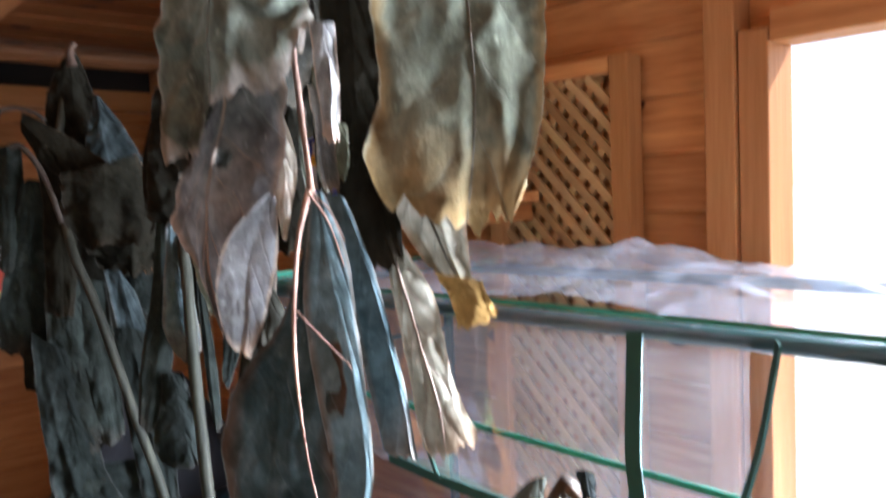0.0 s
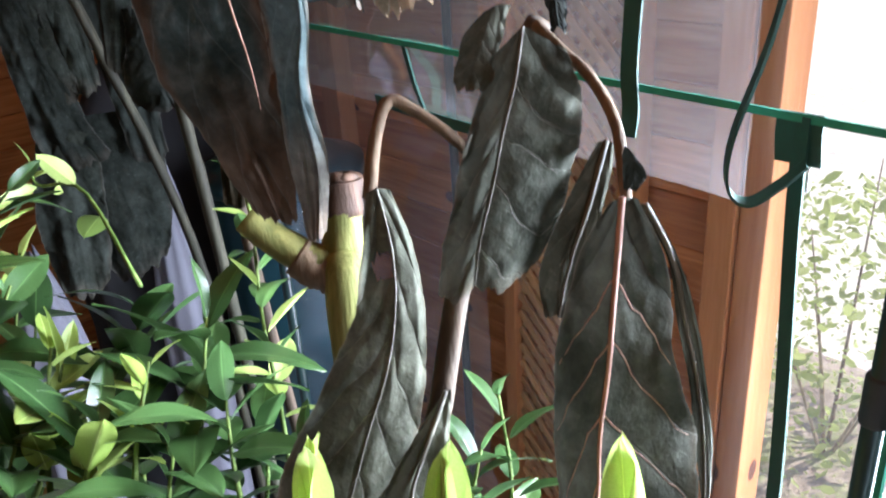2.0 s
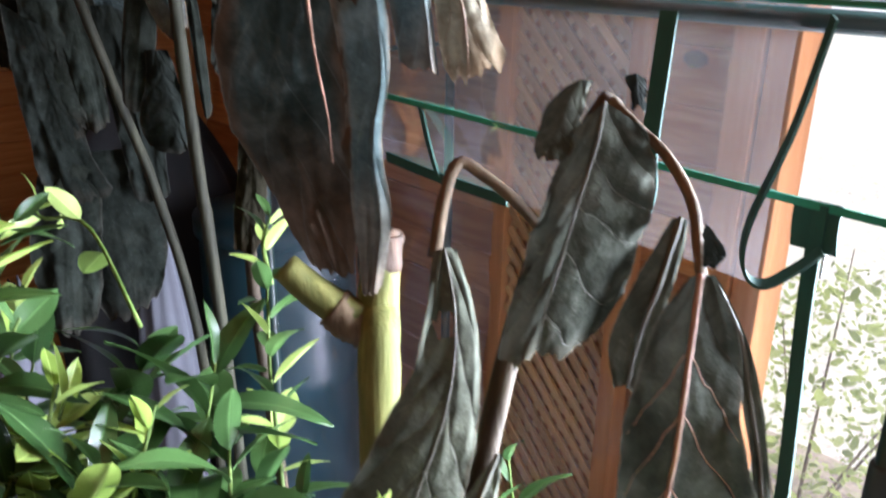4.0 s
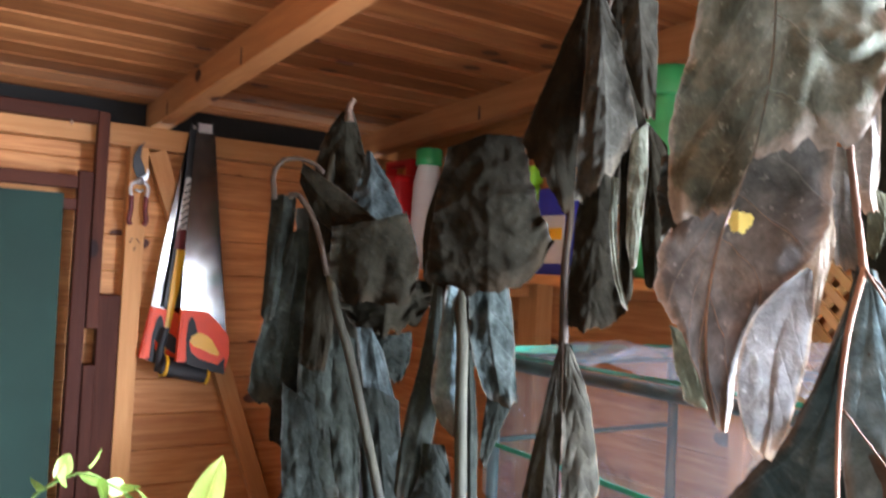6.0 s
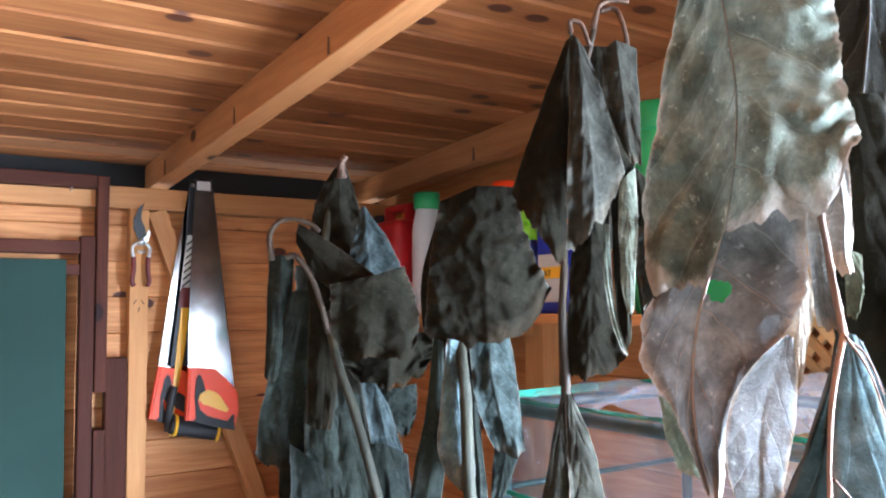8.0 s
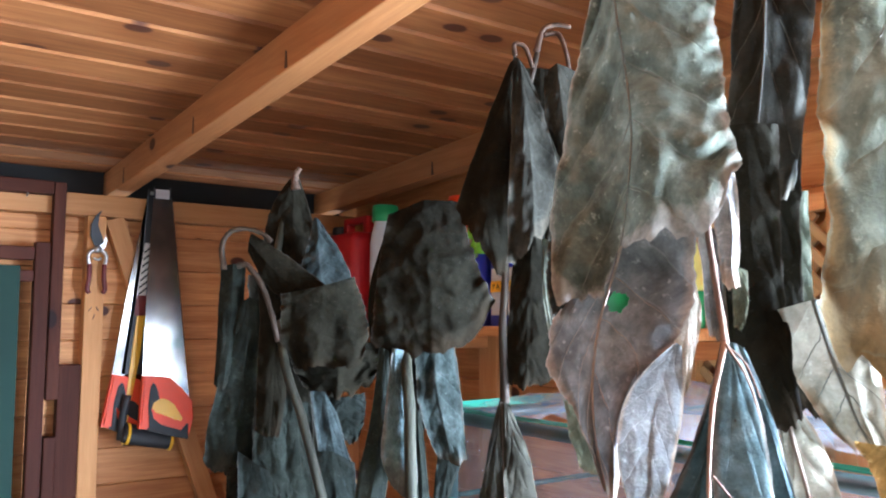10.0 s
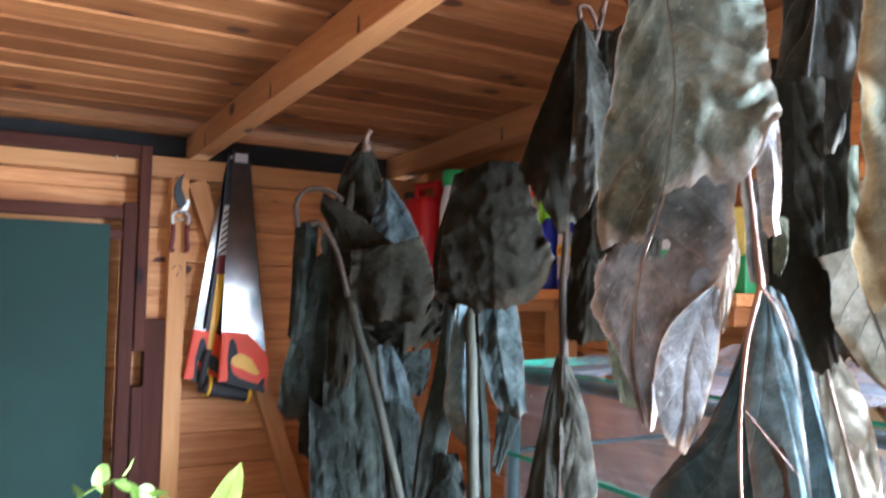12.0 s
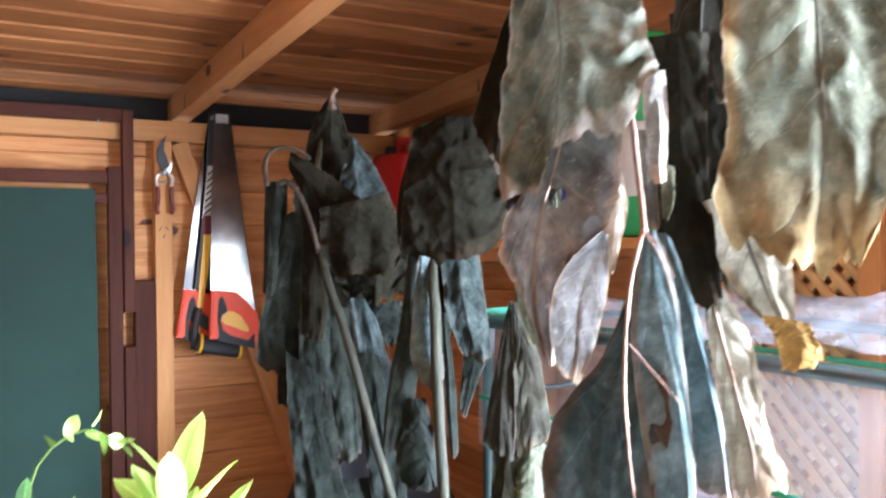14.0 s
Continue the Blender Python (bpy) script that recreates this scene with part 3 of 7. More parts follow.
def wall_back(name, lo_hi, label):
    bm = bmesh.new()
    for lo, hi in lo_hi:
        box(bm, lo, hi)
    return tagged(part(name, bm, black_gap), label, "wall", kind="structure")


SILL, HEAD = 0.62, 1.955
WIN_Y0, WIN_Y1 = -0.62, 0.625
wall_north = wall_back("wall_north", [((X0, Y1 + 0.02, 0), (X1 + 0.02, Y1 + 0.05, 2.03))], "north wall of horizontal knotty pine boards")
wall_east = wall_back(
    "wall_east",
    [((X1 + 0.02, WIN_Y1, 0), (X1 + 0.05, Y1, 2.14)), ((X1 + 0.02, Y0, 0), (X1 + 0.05, WIN_Y0, 2.2)), ((X1 + 0.02, WIN_Y0, 0), (X1 + 0.05, WIN_Y1, SILL)), ((X1 + 0.02, WIN_Y0, HEAD + 0.03), (X1 + 0.05, WIN_Y1, 2.2))],
    "east wall of horizontal pine boards with a window opening",
)
# made-up opening in the unseen south wall, where the fill lamp stands
SOUTH = (-1.2, 0.5, 0.7, 2.0)
wall_south = wall_back(
    "wall_south",
    [((X0, Y0 - 0.05, 0), (SOUTH[0], Y0 - 0.02, 2.32)), ((SOUTH[1], Y0 - 0.05, 0), (X1, Y0 - 0.02, 2.32)), ((SOUTH[0], Y0 - 0.05, 0), (SOUTH[1], Y0 - 0.02, SOUTH[2])), ((SOUTH[0], Y0 - 0.05, SOUTH[3]), (SOUTH[1], Y0 - 0.02, 2.32))],
    "unseen south wall with a made-up opening for the fill lamp",
)
wall_west = wall_back("wall_west", [((X0 - 0.05, Y0, 0), (X0 - 0.02, Y1, 2.3))], "west wall of pine boards")

# studs, plates and braces
plate_n = beam("wall_plate", (X0, Y1 - 0.036, 2.028), (X1, Y1 + 0.02, 2.078), pine_plate)
tagged(plate_n, "pale pine top plate of the north wall", "wall plate", kind="structure")


def stud(lo, hi, label, mat=None):
    return tagged(beam("stud", lo, hi, mat or pine_z), label, "stud", "wall studs", kind="structure")


stud((0.528, Y1 - 0.036, 0), (0.570, Y1 - 0.001, 2.028), "pale pine stud with three staples")
stud((1.215, Y1 - 0.036, 0), (1.2485, Y1 - 0.001, 2.028), "pale pine corner stud")
stud((-0.25, Y1 - 0.036, 0), (-0.208, Y1 - 0.001, 2.028), "pale pine stud on the north wall")


def brace(a, b, w, yy):
    a, b = Vector((a[0], 0, a[1])), Vector((b[0], 0, b[1]))
    mid, d = (a + b) / 2, b - a
    bm = bmesh.new()
    box(bm, (-w / 2, -0.016, -d.length / 2), (w / 2, 0.016, d.length / 2), 0.003)
    o = part("brace", bm, pine_z)
    o.matrix_world = Matrix.Translation((mid.x, yy, mid.z)) @ Matrix.Rotation(math.atan2(d.x, d.z), 4, "Y")
    return tagged(o, "diagonal pine brace nailed between stud and plate", "brace", kind="structure")


brace((0.588, 2.026), (0.985, 0.93), 0.043, Y1 - 0.018)

# closes the east wall up to the sloping ceiling
bm = bmesh.new()
vs = box(bm, (X1 + 0.004, Y0, 2.05), (X1 + 0.04, Y1 + 0.12, 2.1))
for v in vs:
    if v.co.z > 2.08:
        v.co.z = rafter_z(v.co.y) + 0.064
tagged(part("frieze_board", bm, pine_y), "pine board closing the east wall under the ceiling", "frieze board", kind="structure")


# ---- dried plants ----
VIEW = Vector((-0.60, -0.79, 0.05))
stalk_pink = stalk_material("pinkish stem", (0.10, 0.052, 0.038), (0.28, 0.165, 0.12))


def along(values, s):
    """Smooth point at s (0 to 1) on a curve through evenly spaced (across, down) pairs in centimetres."""
    n = len(values) // 2 - 1
    u = min(max(s, 0.0), 1.0) * n
    i = min(int(u), n - 1)
    t = u - i
    out = []
    for k in (0, 1):
        a, b, c, d = (values[2 * min(max(i + q, 0), n) + k] for q in (-1, 0, 1, 2))
        out.append(0.005 * (2 * b + (c - a) * t + (2 * a - 5 * b + 4 * c - d) * t * t + (3 * b - a - 3 * c + d) * t**3))
    return out


def ease(a, b, x):
    t = min(max((x - a) / (b - a), 0.0), 1.0)
    return t * t * (3 - 2 * t)


VEINS = 5.0


def limp_leaf(plant, base, tip, left, mid, right, kind, face=0.0, seed=1, rib="drab", ribs=False, fold=(14.0, 14.0), depth=0.12, quilt=0.0013, crumple=1.0, rag=0.05, curl=0.5, hem=0.4, sag=(0.0, 0.0), hole=None, thick=0.0012):
    """A dried leaf hanging from base to tip: its two margins and its midrib are smooth curves, given in centimetres across and down
    from the base; between them it is folded along the midrib, pleated lengthwise, quilted between its side veins and crumpled.
    sag: how far, in centimetres, the lower hem bellies out on either half; hole: its place along and across, and its radius."""
    rng = random.Random(seed * 613 + 11)
    base, tip = Vector(base) - plant.location, Vector(tip) - plant.location
    axis = (tip - base).normalized()
    normal = (VIEW - axis * VIEW.dot(axis)).normalized()
    normal = Matrix.Rotation(radians(face), 3, axis) @ normal
    side = normal.cross(axis).normalized()
    nu, nv = (132, 44) if hole else (76, 24)
    n = 2 * nv + 1
    widths = [abs(along(e, s)[0] - along(mid, s)[0]) for e in (left, right) for s in (0.25, 0.5, 0.75, 1.0)]
    size = max(0.006, sum(widths) / len(widths))
    ph = [rng.uniform(0, 40) for _ in range(5)]
    pleats = []
    for sd in (0, 1):
        for _ in range(2):
            pleats.append((sd, rng.uniform(0.2, 0.9), rng.uniform(0.14, 0.34), rng.choice((-1, 1, 1)) * rng.uniform(0.5, 1.1), rng.uniform(-0.45, 0.45), rng.uniform(0.0, 0.45)))
    grid, uvs = [], []
    for i in range(nu + 1):
        s = i / nu
        m = along(mid, s)
        ends = (along(left, s), along(right, s))
        wob = [noise.noise(Vector((s * 6, seed * 1.7, sd * 5.0))) + 0.7 * noise.noise(Vector((s * 19, seed * 2.3, sd * 9.0))) + 0.5 * noise.noise(Vector((s * 48, seed * 2.9, sd * 9.0))) for sd in (0, 1)]
        lip = [noise.noise(Vector((s * 4.2, sd * 9.0 + ph[1], 3.3))) + 0.5 * noise.noise(Vector((s * 11, sd * 7.0 + ph[2], 1.3))) for sd in (0, 1)]
        for j in range(n):
            c = (j - nv) / nv
            sd = 0 if c < 0 else 1
            a = abs(c)
            e = ends[sd]
            wide = math.hypot(e[0] - m[0], e[1] - m[1])
            k = a * (1 + rag * wob[sd] * a * a * min(1.0, size / max(wide, 1e-4)))
            x = m[0] + (e[0] - m[0]) * k
            d = m[1] + (e[1] - m[1]) * k
            d += (0.04 * sag[sd] + 0.7 * wide) * a * (1 - a) * s**4
            d += min(size, 1.2 * wide) * s**5 * ease(0.0, 0.2, a) * (hem * noise.noise(Vector((c * 3.2, ph[3], 4.5))) + 0.3 * hem * noise.noise(Vector((c * 9.0, ph[3], 7.5))) + 0.2 * hem * noise.noise(Vector((c * 27.0, ph[3], 2.5))))
            z = -math.tan(radians(fold[sd])) * wide * a
            for pd, c0, wd, h, drift, s0 in pleats:
                if pd == sd:
                    q = (a - c0 - drift * (s - 0.5) - 0.16 * noise.noise(Vector((s * 3.5, c0 * 9.0, seed)))) / wd
                    z += depth * size * h * ease(s0 - 0.2, s0 + 0.45, s) / (1 + q * q) * ease(0.0, 0.12, a)
            z += depth * size * 0.9 * ease(0.05, 0.5, a) * noise.noise(Vector((x / size * 0.8 + ph[0], d / size * 0.45, ph[1])))
            vein = s + 0.07 * noise.noise(Vector((s * 3.0, ph[4], sd * 3.0))) + 0.02 * noise.noise(Vector((a * 4.0, ph[4], s * 5.0)))
            z += quilt * min(1.0, size / 0.025) * ease(0.0, 0.25, a) * (abs(math.sin(math.pi * VEINS * (vein - 0.3 * a))) ** 0.6 - 0.6)
            z += curl * size * 0.7 * ease(0.72, 1.0, a) * lip[sd] + curl * size * 0.5 * ease(0.85, 1.0, s) * noise.noise(Vector((c * 2.2, ph[2], 5.1)))
            p = base + side * x + axis * d
            w = p + normal * z
            rough = 0.0075 * (0.3 - abs(noise.noise(w * 27 + Vector((seed, 0, 0))))) + 0.0024 * (0.3 - abs(noise.noise(w * 58 + Vector((0, seed, 0))))) + 0.0014 * (0.3 - abs(noise.noise(w * 125 + Vector((3.0, seed, 0)))))
            p = p + normal * (z + crumple * rough * min(1.0, size / 0.025))
            grid.append(p)
            uvs.append((0.5 + 0.5 * c, vein))
    faces = []
    for i in range(nu):
        for j in range(n - 1):
            p = i * n + j
            if hole:
                hs, hc, hr = hole
                spot = grid[int(hs * nu) * n + nv + int(hc * nv)]
                if (grid[p] - spot).length < 0.01 * hr * (1 + 0.45 * noise.noise(Vector((i * 0.25, j * 0.25, seed)))):
                    continue
            faces.append((p, p + 1, p + n + 1, p + n))
    leaf = link_mesh("leaf", grid, faces, LEAF[kind], plant, uvs=uvs)
    if rib:
        vv, vf = [], []

        def add(points, r0, r1, sides):
            m_ = len(points)
            v, f = tube_data(points, [r0 + (r1 - r0) * q / (m_ - 1) for q in range(m_)], sides, 0.15, seed)
            off = len(vv)
            vv.extend(v)
            vf.extend(tuple(q + off for q in face_) for face_ in f)

        add([grid[i * n + nv] + normal * 0.0002 for i in range(0, nu + 1, 2)], thick, thick * 0.4, 7)
        for r in range(1, int(VEINS) if ribs else 0):
            for sign in (-1, 1):
                line = []
                for q in range(9):
                    u = 0.92 * q / 8
                    i = next((k for k in range(nu + 1) if uvs[k * n + nv + sign * int(round(nv * u))][1] >= r / VEINS + 0.3 * u), nu)
                    if i <= nu - 2:
                        line.append(grid[i * n + nv + sign * int(round(nv * u))] + normal * 0.0001)
                if len(line) > 3:
                    add(line, thick * 0.26, thick * 0.1, 5)
        link_mesh("vein", vv, vf, VEIN[rib], leaf)
    return leaf


plant_a = thing("wilted_plant", (0.68, 1.25, 0.0), "tall wilted plant with drooping dark brown and slate leaves", "dried plant", "wilted plants")
tube("stalk", [(0.700, 1.240, 0.000), (0.680, 1.130, 0.700), (0.645, 1.100, 1.200), (0.616, 1.117, 1.408), (0.594, 1.135, 1.512), (0.575, 1.149, 1.601), (0.559, 1.162, 1.675), (0.543, 1.180, 1.742), (0.560, 1.250, 1.850), (0.580, 1.260, 1.960)], 0.0070, 0.005, stalk_grey, plant_a, n=40, wobble=0.12)
tube("petiole", [(0.482, 1.231, 1.855), (0.479, 1.231, 1.884), (0.486, 1.225, 1.901), (0.498, 1.216, 1.906), (0.518, 1.204, 1.901), (0.530, 1.197, 1.890)], 0.0036, 0.0028, stalk_drab, plant_a, wobble=0.5)
tube("petiole", [(0.492, 1.212, 1.859), (0.503, 1.205, 1.859), (0.519, 1.197, 1.834), (0.530, 1.192, 1.800), (0.538, 1.190, 1.765)], 0.0038, 0.0030, stalk_drab, plant_a, wobble=0.5)
tube("petiole", [(0.578, 1.231, 1.965), (0.576, 1.230, 1.982), (0.581, 1.226, 1.994)], 0.006, 0.0035, stalk_cut, plant_a, wobble=0.5)
limp_leaf(plant_a, (0.493, 1.229, 1.862), (0.490, 1.245, 1.705), (-1.4, 0.3, -1.4, 3.3, -1.4, 6.3, -1.2, 9.3, -1.2, 12.2, -1.2, 15.2), (0.0, 0.0, 0.1, 3.1, 0.1, 6.3, 0.2, 9.4, 0.2, 12.6, 0.0, 15.7), (1.6, 0.2, 1.7, 2.9, 1.7, 5.7, 1.5, 8.5, 1.3, 11.2, 1.0, 14.0), "slate", seed=1, face=-16, rib='', hem=0.2, fold=(38, 38), depth=0.2, crumple=1.6)
limp_leaf(plant_a, (0.515, 1.227, 1.821), (0.505, 1.252, 1.599), (-1.0, 0.8, -1.7, 4.9, -2.3, 9.0, -2.9, 13.1, -3.4, 17.3, -3.4, 21.4), (0.0, 0.0, 0.2, 4.5, 0.3, 8.9, 0.4, 13.4, 0.2, 17.9, -0.0, 22.4), (1.2, 0.2, 2.3, 4.0, 3.2, 7.8, 3.8, 11.7, 4.2, 15.6, 3.9, 19.5), "slate", seed=2, face=-14, rib='', hem=0.28, fold=(14, 24), depth=0.12)
limp_leaf(plant_a, (0.580, 1.240, 1.984), (0.589, 1.247, 1.826), (-0.8, 0.4, -2.6, 3.0, -3.8, 5.9, -4.3, 9.1, -4.1, 12.2, -3.7, 15.4), (0.0, 0.0, -0.2, 3.2, -0.3, 6.3, -0.2, 9.5, -0.1, 12.7, 0.0, 15.9), (0.7, 0.3, 1.6, 3.1, 2.3, 6.0, 2.7, 8.9, 2.6, 11.9, 2.3, 14.8), "dark", seed=3, face=-11, rib='', hem=0.28, fold=(30, 20))
limp_leaf(plant_a, (0.596, 1.204, 1.926), (0.611, 1.202, 1.830), (-0.4, -0.1, -1.1, 1.8, -1.8, 3.7, -2.7, 5.6, -2.8, 7.4, -1.7, 9.1), (0.0, 0.0, -0.0, 2.0, -0.1, 3.9, -0.1, 5.9, -0.1, 7.8, 0.0, 9.8), (0.3, 0.3, 1.1, 2.0, 2.0, 3.7, 2.7, 5.5, 3.3, 7.3, 3.7, 9.2), "dusk", seed=4, face=-8, rib='', hem=0.28, fold=(20, 10))
limp_leaf(plant_a, (0.506, 1.212, 1.890), (0.584, 1.167, 1.823), (-1.1, 0.6, -2.1, 2.7, -2.9, 4.8, -3.2, 7.1, -2.6, 9.1, -1.1, 10.9), (0.0, 0.0, -0.5, 2.3, -0.9, 4.5, -1.1, 6.8, -0.8, 9.0, 0.0, 11.2), (1.0, -0.5, 1.3, 1.9, 1.5, 4.3, 1.5, 6.7, 1.5, 9.1, 1.5, 11.4), "dark", seed=5, face=-2, rib='', hem=0.28, fold=(25, 25), depth=0.08)
limp_leaf(plant_a, (0.581, 1.150, 1.835), (0.578, 1.160, 1.736), (-5.2, 1.5, -5.1, 3.2, -5.0, 5.0, -5.0, 6.7, -4.3, 8.1, -3.2, 9.4), (0.0, 0.0, -0.1, 2.0, -0.2, 4.0, -0.3, 6.0, -0.2, 7.9, 0.0, 9.9), (3.6, -1.4, 4.4, 0.4, 5.2, 2.1, 5.8, 4.0, 6.0, 5.8, 5.7, 7.7), "dark", seed=6, face=-9, rib='', hem=0.4, crumple=0.8, depth=0.16, sag=(0.3, 0.5))
limp_leaf(plant_a, (0.621, 1.184, 1.759), (0.622, 1.189, 1.689), (-6.6, 0.4, -6.3, 1.6, -6.1, 2.7, -5.7, 3.8, -5.1, 4.8, -4.5, 5.8), (0.0, 0.0, 0.0, 1.4, 0.1, 2.8, 0.1, 4.2, 0.0, 5.6, -0.0, 7.0), (5.9, -0.7, 5.9, 0.3, 5.8, 1.4, 5.7, 2.4, 5.2, 3.3, 4.8, 4.3), "dark", seed=7, face=-8, rib='', hem=0.4, crumple=0.8, sag=(0.3, 0.3))
limp_leaf(plant_a, (0.636, 1.192, 1.693), (0.645, 1.191, 1.633), (-2.5, -0.1, -2.5, 1.1, -2.6, 2.3, -2.3, 3.4, -1.8, 4.4, -1.2, 5.4), (0.0, 0.0, -0.1, 1.2, -0.1, 2.5, -0.1, 3.7, -0.1, 4.9, 0.0, 6.1), (2.6, -0.1, 2.5, 1.1, 2.4, 2.2, 2.1, 3.3, 1.7, 4.3, 1.2, 5.3), "slate", seed=8, face=-8, rib='', hem=0.28)
limp_leaf(plant_a, (0.528, 1.210, 1.611), (0.555, 1.185, 1.395), (-2.4, -2.3, -3.1, 2.6, -3.7, 7.5, -4.0, 12.5, -4.4, 17.4, -3.1, 22.2), (0.0, 0.0, -0.2, 4.4, -0.4, 8.7, -0.5, 13.1, -0.4, 17.5, 0.0, 21.9), (2.1, 1.6, 1.9, 5.6, 1.8, 9.6, 2.0, 13.6, 2.3, 17.6, 3.4, 21.4), "slate", seed=9, face=-16, rib='', hem=0.28, depth=0.14, fold=(14, 20))
limp_leaf(plant_a, (0.569, 1.203, 1.691), (0.583, 1.185, 1.481), (-2.0, -0.6, -2.3, 3.7, -2.4, 7.9, -2.3, 12.1, -2.2, 16.3, -2.0, 20.6), (0.0, 0.0, -0.0, 4.2, 0.0, 8.5, 0.1, 12.7, 0.1, 17.0, 0.0, 21.2), (2.0, 0.6, 2.0, 4.5, 1.9, 8.5, 1.8, 12.4, 1.6, 16.4, 1.3, 20.3), "slate", seed=10, face=-13, rib='', hem=0.28, depth=0.15)
limp_leaf(plant_a, (0.606, 1.194, 1.701), (0.635, 1.168, 1.489), (-1.8, -0.3, -1.9, 3.8, -2.0, 8.0, -2.0, 12.1, -1.7, 16.2, -1.5, 20.3), (0.0, 0.0, 0.0, 4.3, 0.1, 8.6, 0.3, 13.0, 0.1, 17.3, 0.0, 21.6), (1.2, 3.2, 1.6, 6.7, 2.0, 10.2, 2.1, 13.7, 1.6, 17.2, 1.2, 20.7), "dusk", seed=11, face=-11, rib='', hem=0.28, depth=0.15)
limp_leaf(plant_a, (0.513, 1.241, 1.606), (0.514, 1.238, 1.552), (-1.3, -0.2, -1.5, 0.7, -1.6, 1.7, -1.7, 2.7, -1.7, 3.6, -1.7, 4.6), (0.0, 0.0, -0.0, 1.1, -0.1, 2.2, -0.1, 3.3, -0.1, 4.4, -0.0, 5.5), (1.5, 0.3, 1.5, 1.2, 1.6, 2.0, 1.6, 2.9, 1.6, 3.7, 1.7, 4.6), "dark", seed=12, face=-17, rib='', hem=0.28)
limp_leaf(plant_a, (0.593, 1.201, 1.450), (0.599, 1.187, 1.230), (-6.3, -0.2, -6.8, 4.1, -7.2, 8.4, -7.0, 12.8, -6.2, 17.0, -4.7, 21.1), (0.0, 0.0, -0.1, 4.4, -0.1, 8.8, 0.1, 13.2, 0.2, 17.7, 0.0, 22.1), (5.9, 0.2, 5.9, 4.4, 6.0, 8.5, 5.6, 12.7, 4.7, 16.7, 3.2, 20.6), "slate", seed=13, face=-12, rib='', hem=0.28, depth=0.15)
limp_leaf(plant_a, (0.547, 1.192, 1.443), (0.519, 1.197, 1.220), (-3.8, 0.5, -4.5, 4.9, -5.0, 9.2, -4.8, 13.6, -4.1, 17.9, -2.8, 22.0), (0.0, 0.0, -0.1, 4.5, -0.1, 9.0, -0.2, 13.5, -0.1, 18.0, 0.0, 22.4), (3.2, 1.1, 3.3, 5.1, 3.4, 9.0, 3.5, 13.0, 3.4, 16.9, 2.9, 20.9), "slate", seed=14, face=-12, rib='', hem=0.28, depth=0.15)
limp_leaf(plant_a, (0.624, 1.282, 1.854), (0.634, 1.304, 1.512), (-8.5, 0.0, -7.8, 6.7, -7.3, 13.4, -6.8, 20.1, -6.4, 26.8, -6.2, 33.6), (0.0, 0.0, 0.1, 6.9, 0.3, 13.7, 0.7, 20.6, 0.5, 27.5, -0.0, 34.3), (5.4, 0.0, 4.9, 6.7, 4.7, 13.4, 4.7, 20.1, 4.7, 26.8, 4.7, 33.6), "dark", seed=15, face=-10, rib='', hem=0.28)
limp_leaf(plant_a, (0.543, 1.214, 1.856), (0.538, 1.206, 1.649), (-2.3, -1.5, -2.0, 2.8, -1.7, 7.1, -1.8, 11.4, -1.8, 15.7, -1.9, 20.0), (0.0, 0.0, 0.2, 4.1, 0.3, 8.3, 0.3, 12.4, 0.2, 16.6, 0.0, 20.7), (1.7, 2.3, 1.9, 6.0, 2.1, 9.6, 1.9, 13.3, 1.7, 17.0, 1.1, 20.7), "dark", seed=16, face=-14, rib='', hem=0.28)
limp_leaf(plant_a, (0.542, 1.212, 1.695), (0.549, 1.198, 1.468), (-2.1, -0.1, -2.5, 4.4, -2.7, 8.8, -2.7, 13.3, -2.5, 17.8, -2.1, 22.3), (0.0, 0.0, -0.3, 4.5, -0.4, 9.1, -0.3, 13.6, -0.2, 18.2, -0.0, 22.7), (2.0, 0.9, 2.1, 5.0, 2.3, 9.2, 2.4, 13.3, 2.5, 17.5, 2.5, 21.7), "slate", seed=17, face=-14, rib='', hem=0.28, depth=0.1)
limp_leaf(plant_a, (0.612, 1.182, 1.626), (0.630, 1.160, 1.385), (-2.7, -0.3, -2.7, 4.4, -2.6, 9.1, -2.5, 13.8, -2.4, 18.5, -2.2, 23.2), (0.0, 0.0, 0.0, 4.8, 0.1, 9.7, 0.2, 14.5, 0.2, 19.4, -0.0, 24.2), (2.7, 1.8, 2.7, 6.2, 2.7, 10.6, 2.7, 14.9, 2.5, 19.3, 2.2, 23.6), "slate", seed=18, face=-11, rib='', hem=0.28, depth=0.12)
plant_b = thing("wilted_plant", (0.66, 1.02, 0.0), "wilted plant with a skirt of dark leaves over a pale stalk", "dried plant", "wilted plants")
tube("stalk", [(0.665, 1.030, 0.000), (0.630, 0.975, 0.900), (0.607, 0.966, 1.363), (0.604, 0.971, 1.441), (0.601, 0.977, 1.545), (0.600, 0.982, 1.623), (0.600, 0.986, 1.702), (0.605, 1.000, 1.745), (0.645, 1.060, 1.850)], 0.0075, 0.006, stalk_grey, plant_b, n=40, wobble=0.12)
limp_leaf(plant_b, (0.614, 0.982, 1.925), (0.623, 0.991, 1.758), (-4.0, 1.5, -4.6, 4.3, -5.2, 7.1, -5.4, 10.0, -5.7, 12.8, -5.9, 15.7), (0.0, 0.0, -0.1, 3.3, -0.1, 6.7, -0.1, 10.0, -0.1, 13.4, 0.0, 16.7), (4.0, 0.1, 4.6, 2.5, 5.2, 4.9, 6.0, 7.3, 7.0, 9.6, 8.0, 11.8), "dark", seed=19, face=-1, rib='', hem=0.2, depth=0.1, sag=(0.2, 0.7), fold=(14, 12), crumple=1.3)
